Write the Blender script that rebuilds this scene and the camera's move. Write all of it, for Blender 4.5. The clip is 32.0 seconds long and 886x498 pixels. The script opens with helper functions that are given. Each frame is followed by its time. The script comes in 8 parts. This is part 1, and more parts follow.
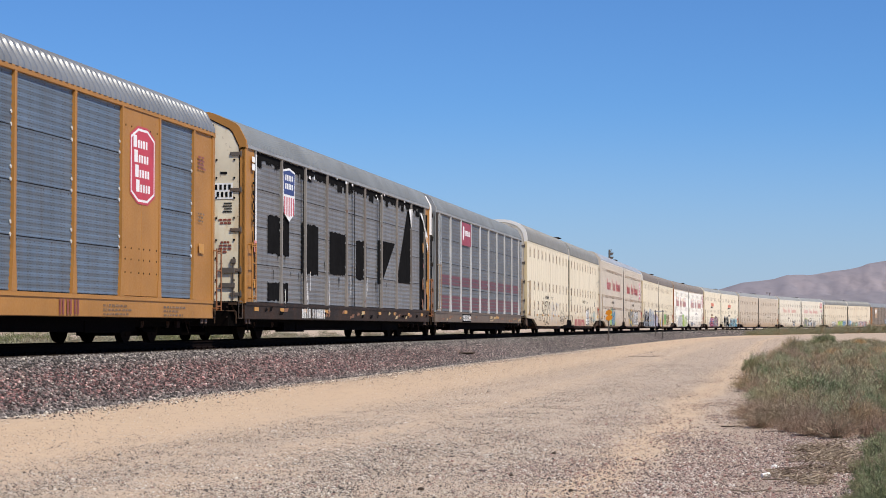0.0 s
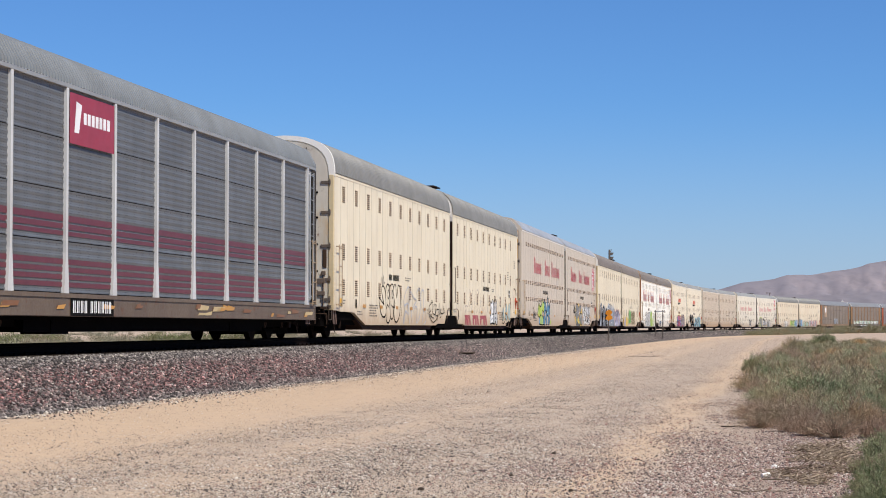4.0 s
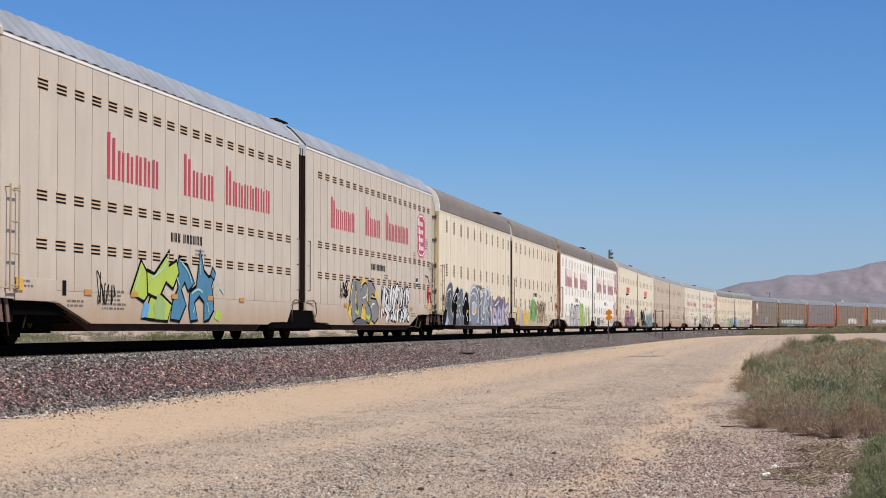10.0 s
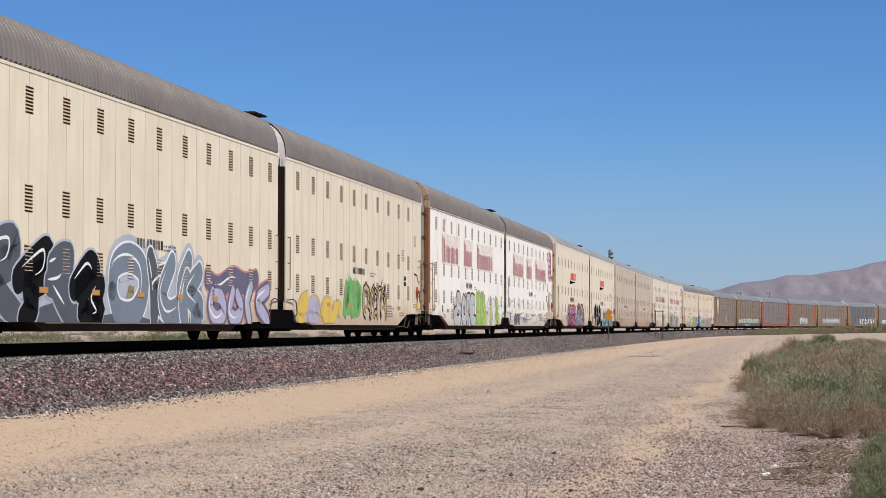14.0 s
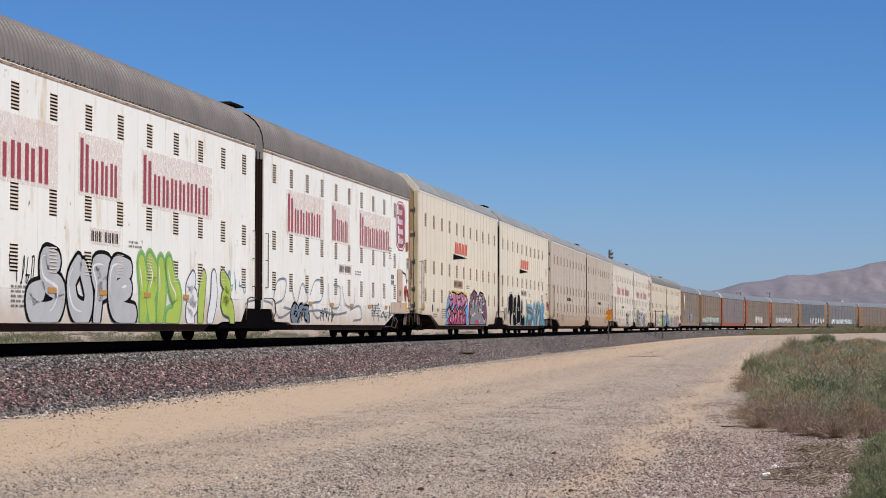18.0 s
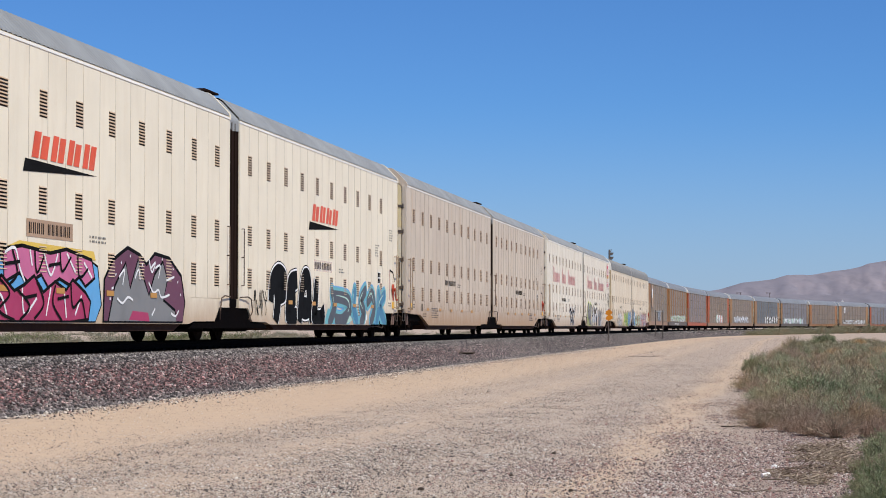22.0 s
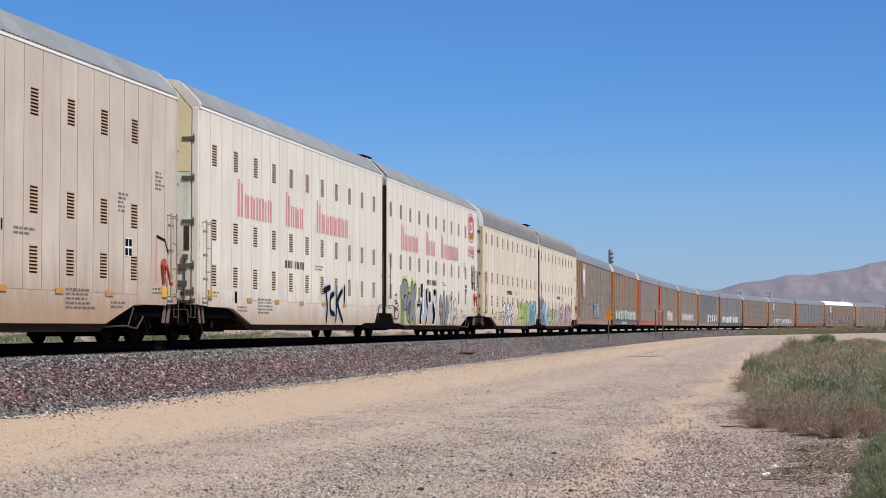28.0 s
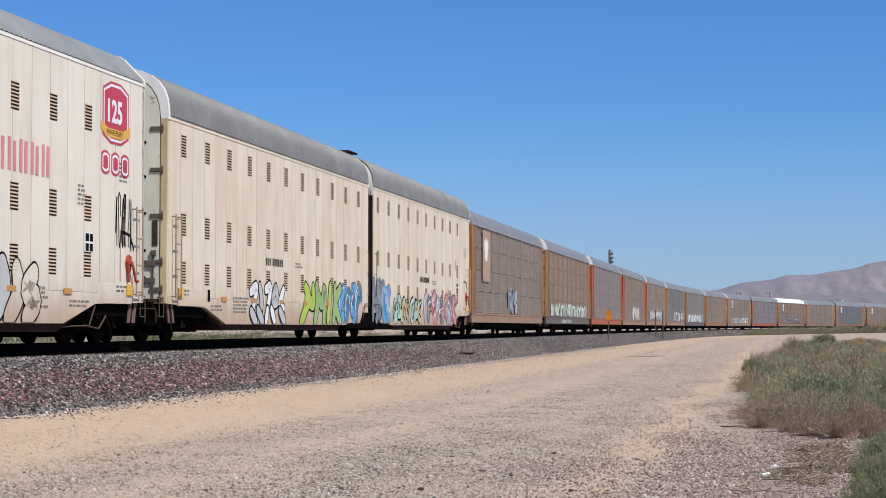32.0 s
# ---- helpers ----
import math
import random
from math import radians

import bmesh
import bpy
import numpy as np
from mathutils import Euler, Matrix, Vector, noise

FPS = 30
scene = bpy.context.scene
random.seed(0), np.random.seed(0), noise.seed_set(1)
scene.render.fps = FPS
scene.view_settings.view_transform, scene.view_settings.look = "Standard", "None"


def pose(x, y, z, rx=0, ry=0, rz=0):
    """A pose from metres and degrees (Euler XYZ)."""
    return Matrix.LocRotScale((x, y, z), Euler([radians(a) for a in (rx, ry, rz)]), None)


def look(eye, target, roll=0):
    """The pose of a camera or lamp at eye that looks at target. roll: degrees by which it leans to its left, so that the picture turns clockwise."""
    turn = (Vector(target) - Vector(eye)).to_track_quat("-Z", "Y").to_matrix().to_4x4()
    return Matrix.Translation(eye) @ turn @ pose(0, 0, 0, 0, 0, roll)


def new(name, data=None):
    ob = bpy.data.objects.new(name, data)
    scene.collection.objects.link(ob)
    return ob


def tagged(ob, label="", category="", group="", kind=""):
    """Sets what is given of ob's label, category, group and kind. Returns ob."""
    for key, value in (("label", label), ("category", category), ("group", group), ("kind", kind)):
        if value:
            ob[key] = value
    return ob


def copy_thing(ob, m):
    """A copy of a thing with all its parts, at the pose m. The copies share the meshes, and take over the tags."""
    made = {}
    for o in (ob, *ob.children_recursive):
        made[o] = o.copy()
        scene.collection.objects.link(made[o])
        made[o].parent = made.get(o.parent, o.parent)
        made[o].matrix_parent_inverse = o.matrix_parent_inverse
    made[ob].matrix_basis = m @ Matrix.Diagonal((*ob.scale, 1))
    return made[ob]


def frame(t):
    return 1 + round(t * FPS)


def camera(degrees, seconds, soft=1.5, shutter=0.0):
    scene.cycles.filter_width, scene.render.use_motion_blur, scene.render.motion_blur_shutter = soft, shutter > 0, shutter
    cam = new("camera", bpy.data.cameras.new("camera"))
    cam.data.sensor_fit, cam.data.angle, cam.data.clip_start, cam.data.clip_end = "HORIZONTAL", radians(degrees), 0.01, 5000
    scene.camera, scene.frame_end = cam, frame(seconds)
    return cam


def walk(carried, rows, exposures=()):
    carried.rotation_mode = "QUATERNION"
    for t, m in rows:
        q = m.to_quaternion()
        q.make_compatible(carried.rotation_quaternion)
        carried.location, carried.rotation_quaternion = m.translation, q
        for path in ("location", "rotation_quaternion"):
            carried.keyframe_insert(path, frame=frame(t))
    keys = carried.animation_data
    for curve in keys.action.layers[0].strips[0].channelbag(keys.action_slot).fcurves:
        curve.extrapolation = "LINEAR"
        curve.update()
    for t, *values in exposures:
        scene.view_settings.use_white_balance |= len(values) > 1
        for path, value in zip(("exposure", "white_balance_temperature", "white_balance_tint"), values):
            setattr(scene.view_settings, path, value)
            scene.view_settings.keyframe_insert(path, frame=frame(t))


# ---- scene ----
# ---------------------------------------------------------------- camera
EYE_Z = 1.30
cam = camera(25.36, 32.0, soft=0.95)
PATH = [(0.0, pose(0, 0, EYE_Z, 92.274, 0, 0)), (32.0, pose(0, 0, EYE_Z, 92.274, 0, 0))]
walk(cam, PATH, exposures=[(0.0, 0.0, 6650, 10), (6.0, -0.03, 6650, 10), (9.0, -0.13, 6650, 10), (13.0, -0.17, 6620, 10), (16.5, -0.27, 6500, 10), (18.5, -0.32, 6400, 10), (20.5, -0.25, 6320, 10), (23.0, -0.15, 6250, 10), (28.0, -0.15, 6230, 10), (32.0, -0.14, 6230, 10)])

# ---------------------------------------------------------------- sky and sun
SUN_EL, SUN_AZ = radians(53), radians(132)   # azimuth clockwise from +y
world = bpy.data.worlds.new("sky")
scene.world = world
world.use_nodes = True
wn = world.node_tree
sky = wn.nodes.new("ShaderNodeTexSky")
sky.sky_type = "NISHITA"
sky.sun_disc = False
sky.sun_elevation, sky.sun_rotation = SUN_EL, SUN_AZ
sky.altitude, sky.air_density, sky.dust_density, sky.ozone_density = 900, 1.0, 0.3, 2.0
tint = wn.nodes.new("ShaderNodeMix")
tint.data_type, tint.blend_type = "RGBA", "MULTIPLY"
tint.inputs[0].default_value = 1.0
tint.inputs[7].default_value = (0.515, 0.895, 1.43, 1)
wn.links.new(sky.outputs[0], tint.inputs[6])
# pale desert haze low over the whole horizon
up = wn.nodes.new("ShaderNodeTexCoord")
up_z = wn.nodes.new("ShaderNodeSeparateXYZ")
wn.links.new(up.outputs["Generated"], up_z.inputs[0])
low_sky = wn.nodes.new("ShaderNodeMapRange")
low_sky.interpolation_type = "SMOOTHSTEP"
low_sky.inputs[1].default_value, low_sky.inputs[2].default_value = -0.02, 0.12
low_sky.inputs[3].default_value, low_sky.inputs[4].default_value = 0.65, 0.0
wn.links.new(up_z.outputs[2], low_sky.inputs[0])
haze = wn.nodes.new("ShaderNodeMix")
haze.data_type = "RGBA"
haze.inputs[7].default_value = (5.4, 6.15, 8.2, 1)
wn.links.new(low_sky.outputs[0], haze.inputs[0])
wn.links.new(tint.outputs[2], haze.inputs[6])
wn.links.new(haze.outputs[2], wn.nodes["Background"].inputs[0])
wn.nodes["Background"].inputs[1].default_value = 0.083
sun = new("sun", bpy.data.lights.new("sun", "SUN"))
sun.data.energy, sun.data.angle, sun.data.color = 5.7, radians(0.55), (1.0, 0.935, 0.815)
sun_dir = Vector((math.sin(SUN_AZ) * math.cos(SUN_EL), math.cos(SUN_AZ) * math.cos(SUN_EL), math.sin(SUN_EL)))
sun.matrix_world = look(sun_dir * 50, (0, 0, 0))

# ---------------------------------------------------------------- track line
RAIL_Z = 0.97          # top of rail over the road
HALF = 1.52            # half width of a rail car
SPEED = 11.597
BEND_AT = (-100, 0, 60, 120, 180, 240, 320, 420, 560)
BEND = (0.0, -0.00015, 0.00006, 0.00011, 0.00056, 0.00118, 0.00136, 0.00123, 0.00107)
STEP = 2.0
TS = np.arange(-460, 1100, STEP)
_k = np.where(TS < -100, 0, np.interp(TS, BEND_AT, BEND))
_th = np.concatenate([[0], np.cumsum((_k[1:] + _k[:-1]) / 2 * STEP)])
_i0 = int(np.argmin(abs(TS)))
_th += radians(9.716) - _th[_i0]
_x = np.concatenate([[0], np.cumsum((np.sin(_th[1:]) + np.sin(_th[:-1])) / 2 * STEP)])
_y = np.concatenate([[0], np.cumsum((np.cos(_th[1:]) + np.cos(_th[:-1])) / 2 * STEP)])
_x += -4.728 - _x[_i0] - HALF * np.cos(_th)
_y += 50.0 - _y[_i0] + HALF * np.sin(_th)


def track(s, d=0.0):
    """Place and heading at s metres along the track, d metres to the camera's side of its centre."""
    th = float(np.interp(s, TS, _th))
    return (float(np.interp(s, TS, _x)) + d * math.cos(th), float(np.interp(s, TS, _y)) - d * math.sin(th), th)


def track_pose(s, d=0.0, z=0.0, turn=0.0):
    x, y, th = track(s, d)
    return pose(x, y, z, 0, 0, 90 - math.degrees(th) + turn)


def car_pose(s, half_base):
    """A car's pose from the places of its two bogies; its +x points away along the train."""
    a, b = track(s - half_base), track(s + half_base)
    ang = math.degrees(math.atan2(b[1] - a[1], b[0] - a[0]))
    return pose((a[0] + b[0]) / 2, (a[1] + b[1]) / 2, RAIL_Z, 0, 0, ang)


# ---------------------------------------------------------------- mesh helpers
class Shape:
    """Collects vertices and faces, and makes one mesh."""
    def __init__(self):
        self.v, self.f, self.m = [], [], []

    def add(self, verts, faces, mi=0):
        n = len(self.v)
        self.v += [tuple(p) for p in verts]
        self.f += [tuple(n + i for i in f) for f in faces]
        self.m += [mi] * len(faces)
        return self

    def box(self, x0, x1, y0, y1, z0, z1, mi=0, c=0.0):
        if c <= 0:
            v = [(x, y, z) for z in (z0, z1) for y in (y0, y1) for x in (x0, x1)]
            return self.add(v, [(0, 2, 3, 1), (4, 5, 7, 6), (0, 1, 5, 4), (2, 6, 7, 3), (0, 4, 6, 2), (1, 3, 7, 5)], mi)
        bm = bmesh.new()
        bmesh.ops.create_cube(bm, size=1)
        for p in bm.verts:
            p.co = ((x0 + x1) / 2 + p.co.x * (x1 - x0), (y0 + y1) / 2 + p.co.y * (y1 - y0), (z0 + z1) / 2 + p.co.z * (z1 - z0))
        bmesh.ops.bevel(bm, geom=bm.edges[:], offset=c, segments=1, affect="EDGES")
        bm.verts.index_update()
        self.add([p.co[:] for p in bm.verts], [[p.index for p in f.verts] for f in bm.faces], mi)
        bm.free()
        return self

    def prism(self, pts, y0, y1, mi=0):
        """Polygon of (x, z) points drawn out from y0 to y1."""
        n = len(pts)
        v = [(x, y0, z) for x, z in pts] + [(x, y1, z) for x, z in pts]
        f = [tuple(range(n)), tuple(range(2 * n - 1, n - 1, -1))]
        f += [((i + 1) % n, i, n + i, n + (i + 1) % n) for i in range(n)]
        return self.add(v, f, mi)

    def rod(self, a, b, r, n=6, mi=0, r2=None):
        a, b = Vector(a), Vector(b)
        r2 = r if r2 is None else r2
        q = (b - a).to_track_quat("Z", "Y")
        ring = [q @ Vector((math.cos(2 * math.pi * i / n), math.sin(2 * math.pi * i / n), 0)) for i in range(n)]
        v = [a + p * r for p in ring] + [b + p * r2 for p in ring]
        f = [(i, (i + 1) % n, n + (i + 1) % n, n + i) for i in range(n)] + [tuple(range(n - 1, -1, -1)), tuple(range(n, 2 * n))]
        return self.add(v, f, mi)

    def loft(self, rings, mi=0, closed=True):
        """Joins rings of points, all of one length; closed: each ring is a closed loop with caps."""
        n = len(rings[0])
        v = [p for r in rings for p in r]
        f = []
        for k in range(len(rings) - 1):
            for i in range(n if closed else n - 1):
                j = (i + 1) % n
                f.append((k * n + i, k * n + j, (k + 1) * n + j, (k + 1) * n + i))
        if closed:
            f += [tuple(range(n - 1, -1, -1)), tuple(range((len(rings) - 1) * n, len(rings) * n))]
        return self.add(v, f, mi)

    def flat(self, pts, y, mi=0):
        """A thin painted polygon of (x, z) points on a car's side, facing -y."""
        return self.add([(x, y, z) for x, z in pts], [tuple(range(len(pts)))], mi)

    def mesh(self, name, *mats, smooth=False):
        me = bpy.data.meshes.new(name)
        me.from_pydata(self.v, [], self.f)
        for m in mats:
            me.materials.append(m)
        if len(mats) > 1:
            me.polygons.foreach_set("material_index", self.m)
        bm = bmesh.new()
        bm.from_mesh(me)
        bmesh.ops.recalc_face_normals(bm, faces=bm.faces[:])
        bm.to_mesh(me)
        bm.free()
        if smooth:
            me.polygons.foreach_set("use_smooth", [True] * len(me.polygons))
            me.set_sharp_from_angle(angle=radians(40))
        me.update()
        return me


def sheet(shape, name, *mats):
    """A mesh of the shape as it is, with no normals turned: for paint and decals."""
    me = bpy.data.meshes.new(name)
    me.from_pydata(shape.v, [], shape.f)
    for m in mats:
        me.materials.append(m)
    me.polygons.foreach_set("material_index", shape.m)
    me.update()
    return me


def part(name, me, parent, m=None, label=""):
    ob = new(name, me)
    ob.parent = parent
    if m is not None:
        ob.matrix_basis = m
    return tagged(ob, label)


def raw_mesh(name, verts, faces, mats, smooth=False, mi=None):
    """A mesh straight from arrays: verts (n, 3), faces (m, k)."""
    me = bpy.data.meshes.new(name)
    k = faces.shape[1]
    me.vertices.add(len(verts))
    me.vertices.foreach_set("co", np.asarray(verts, dtype=np.float32).ravel())
    me.loops.add(faces.size)
    me.loops.foreach_set("vertex_index", faces.astype(np.int32).ravel())
    me.polygons.add(len(faces))
    me.polygons.foreach_set("loop_start", np.arange(0, faces.size, k, dtype=np.int32))
    me.polygons.foreach_set("loop_total", np.full(len(faces), k, dtype=np.int32))
    for m in mats:
        me.materials.append(m)
    if mi is not None:
        me.polygons.foreach_set("material_index", np.asarray(mi, dtype=np.int32))
    if smooth:
        me.polygons.foreach_set("use_smooth", [True] * len(faces))
    me.update(calc_edges=True)
    return me


# ---------------------------------------------------------------- materials
def nodes_of(name):
    m = bpy.data.materials.new(name)
    m.use_nodes = True
    t = m.node_tree
    return m, t, t.nodes["Principled BSDF"]


def node(t, kind, **values):
    n = t.nodes.new(kind)
    for k, v in values.items():
        n.inputs[k.replace("_", " ")].default_value = v
    return n


def mixed(t, fac, a, b, mode="MIX"):
    n = t.nodes.new("ShaderNodeMix")
    n.data_type, n.blend_type = "RGBA", mode
    for sock, val in ((n.inputs[0], fac), (n.inputs[6], a), (n.inputs[7], b)):
        if isinstance(val, bpy.types.NodeSocket):
            t.links.new(val, sock)
        elif isinstance(val, (int, float)):
            sock.default_value = val
        else:
            sock.default_value = (*val, 1)
    return n.outputs[2]


def ramp(t, fac, lo, hi, a=0.0, b=1.0):
    n = t.nodes.new("ShaderNodeMapRange")
    n.inputs[1].default_value, n.inputs[2].default_value = lo, hi
    n.inputs[3].default_value, n.inputs[4].default_value = a, b
    t.links.new(fac, n.inputs[0])
    return n.outputs[0]


def coords(t, scale, random_shift=True):
    """Object space, scaled, shifted for every object by its own random number."""
    c = t.nodes.new("ShaderNodeTexCoord")
    m = t.nodes.new("ShaderNodeMapping")
    t.links.new(c.outputs["Object"], m.inputs[0])
    m.inputs["Scale"].default_value = scale
    if random_shift:
        o = t.nodes.new("ShaderNodeObjectInfo")
        k = t.nodes.new("ShaderNodeMath")
        k.operation = "MULTIPLY"
        k.inputs[1].default_value = 57.0
        t.links.new(o.outputs["Random"], k.inputs[0])
        t.links.new(k.outputs[0], m.inputs["Location"])
    return m.outputs[0]


def noise_of(t, vec, scale, detail=4.0, rough=0.55):
    n = node(t, "ShaderNodeTexNoise", Scale=scale, Detail=detail, Roughness=rough)
    t.links.new(vec, n.inputs["Vector"])
    return n.outputs[0]


def bumped(t, bsdf, height, strength, dist=0.01):
    b = node(t, "ShaderNodeBump", Strength=strength, Distance=dist)
    t.links.new(height, b.inputs["Height"])
    t.links.new(b.outputs[0], bsdf.inputs["Normal"])


def paint(name, rgb, dirt=(0.16, 0.11, 0.075), amount=0.35, rust=0.0, rough=0.5, metal=0.0, shade=0.1, splash=0.0, stain=0.0):
    """Weathered paint on steel: uneven tone, streaks of dirt that run down, rust spots, dust thrown up from the track."""
    m, t, b = nodes_of(name)
    c1 = coords(t, (1, 1, 1))
    tone = noise_of(t, c1, 0.9, 5)
    col = mixed(t, ramp(t, tone, 0.3, 0.75), rgb, tuple(c * (1 - 2.2 * shade) for c in rgb))
    streak = noise_of(t, coords(t, (2.6, 2.6, 0.22)), 1.5, 4, 0.6)
    col = mixed(t, ramp(t, streak, 0.48, 0.85, 0, amount * 0.8), col, dirt)
    cloudy = noise_of(t, coords(t, (1.0, 1.0, 0.55)), 0.55, 4, 0.6)
    col = mixed(t, ramp(t, cloudy, 0.42, 0.75, 0, amount * 0.6), col, dirt)
    fine = noise_of(t, c1, 22, 4, 0.6)
    col = mixed(t, ramp(t, fine, 0.58, 0.82, 0, amount * 0.4), col, dirt)
    if stain > 0:
        run = noise_of(t, coords(t, (1.3, 1.3, 0.40)), 1.5, 6, 0.62)
        col = mixed(t, ramp(t, run, 0.57, 0.71, 0, stain), col, (0.52, 0.34, 0.15))
    if splash > 0:
        sp = t.nodes.new("ShaderNodeSeparateXYZ")
        t.links.new(coords(t, (1, 1, 1), False), sp.inputs[0])
        reach = t.nodes.new("ShaderNodeMath")
        reach.operation = "MULTIPLY_ADD"
        reach.inputs[1].default_value = -2.6
        t.links.new(noise_of(t, coords(t, (2.2, 2.2, 0.5)), 1.2, 5, 0.65), reach.inputs[0])
        t.links.new(sp.outputs[2], reach.inputs[2])
        col = mixed(t, ramp(t, reach.outputs[0], 0.4, -1.0, 0, splash), col, (0.36, 0.235, 0.15))
        edge = t.nodes.new("ShaderNodeMath")
        edge.operation = "MULTIPLY_ADD"
        edge.inputs[1].default_value = -0.9
        t.links.new(noise_of(t, coords(t, (1.1, 1.1, 0.6)), 1.6, 5, 0.65), edge.inputs[0])
        t.links.new(sp.outputs[2], edge.inputs[2])
        col = mixed(t, ramp(t, edge.outputs[0], 0.62, 0.0, 0, min(0.75, 0.35 + 0.6 * splash)), col, (0.40, 0.255, 0.145))
    if rust > 0:
        spots = noise_of(t, c1, 3.3, 8, 0.66)
        col = mixed(t, ramp(t, spots, 0.68 - 0.2 * rust, 0.76 - 0.2 * rust, 0, 0.85), col, (0.13, 0.045, 0.02))
    t.links.new(col, b.inputs["Base Color"])
    t.links.new(ramp(t, fine, 0.3, 0.8, rough - 0.1, rough + 0.15), b.inputs["Roughness"])
    b.inputs["Metallic"].default_value = metal
    b.inputs["Specular IOR Level"].default_value = 0.06 if max(rgb) < 0.06 else 0.22
    if splash > 0:
        sheet_wave = noise_of(t, coords(t, (1.6, 1.6, 0.35)), 1.1, 3, 0.5)
        bumped(t, b, sheet_wave, 0.55, 0.05)
    else:
        bumped(t, b, tone, 0.25, 0.02)
    return m


def decal(name, rgb, worn=0.25, rough=0.45):
    """Sprayed or stencilled paint, a little faded and blotchy."""
    m, t, b = nodes_of(name)
    c1 = coords(t, (1, 1, 1), False)
    n1 = noise_of(t, c1, 7, 5, 0.6)
    col = mixed(t, ramp(t, n1, 0.35, 0.8, 0, worn), rgb, tuple(0.6 * c + 0.12 for c in rgb))
    n2 = noise_of(t, c1, 1.7, 4, 0.6)
    col = mixed(t, ramp(t, n2, 0.45, 0.7, 0, 0.5), col, tuple(0.7 * c for c in rgb))
    t.links.new(col, b.inputs["Base Color"])
    b.inputs["Roughness"].default_value = rough
    b.inputs["Specular IOR Level"].default_value = 0.0 if max(rgb) < 0.1 else 0.5
    return m


def ghost(name, rgb, cover):
    """Thin, worn stencil paint that lets the wall show through in part."""
    m, t, b = nodes_of(name)
    n1 = noise_of(t, coords(t, (3, 3, 1), False), 6, 6, 0.65)
    b.inputs["Base Color"].default_value = (*rgb, 1)
    b.inputs["Roughness"].default_value = 0.6
    t.links.new(ramp(t, n1, 0.25, 0.7, min(1, cover + 0.3), max(0, cover - 0.3)), b.inputs["Alpha"])
    return m
# ---------------------------------------------------------------- ground, ballast and track
ROAD_GRAVEL = ((3.4, 0.75), (4.0, 0.35), (4.5, 0.08), (6.6, 0.04), (7.6, 0.2), (8.5, 0.6), (9.2, 0.75), (9.7, 0.45), (10.5, 0.85), (12.3, 0.95), (12.75, 0.65), (13.0, 0.12), (13.35, 0.15), (13.65, 0.85), (14.1, 0.85), (16.0, 0.8))     # metres from the track, share of gravel


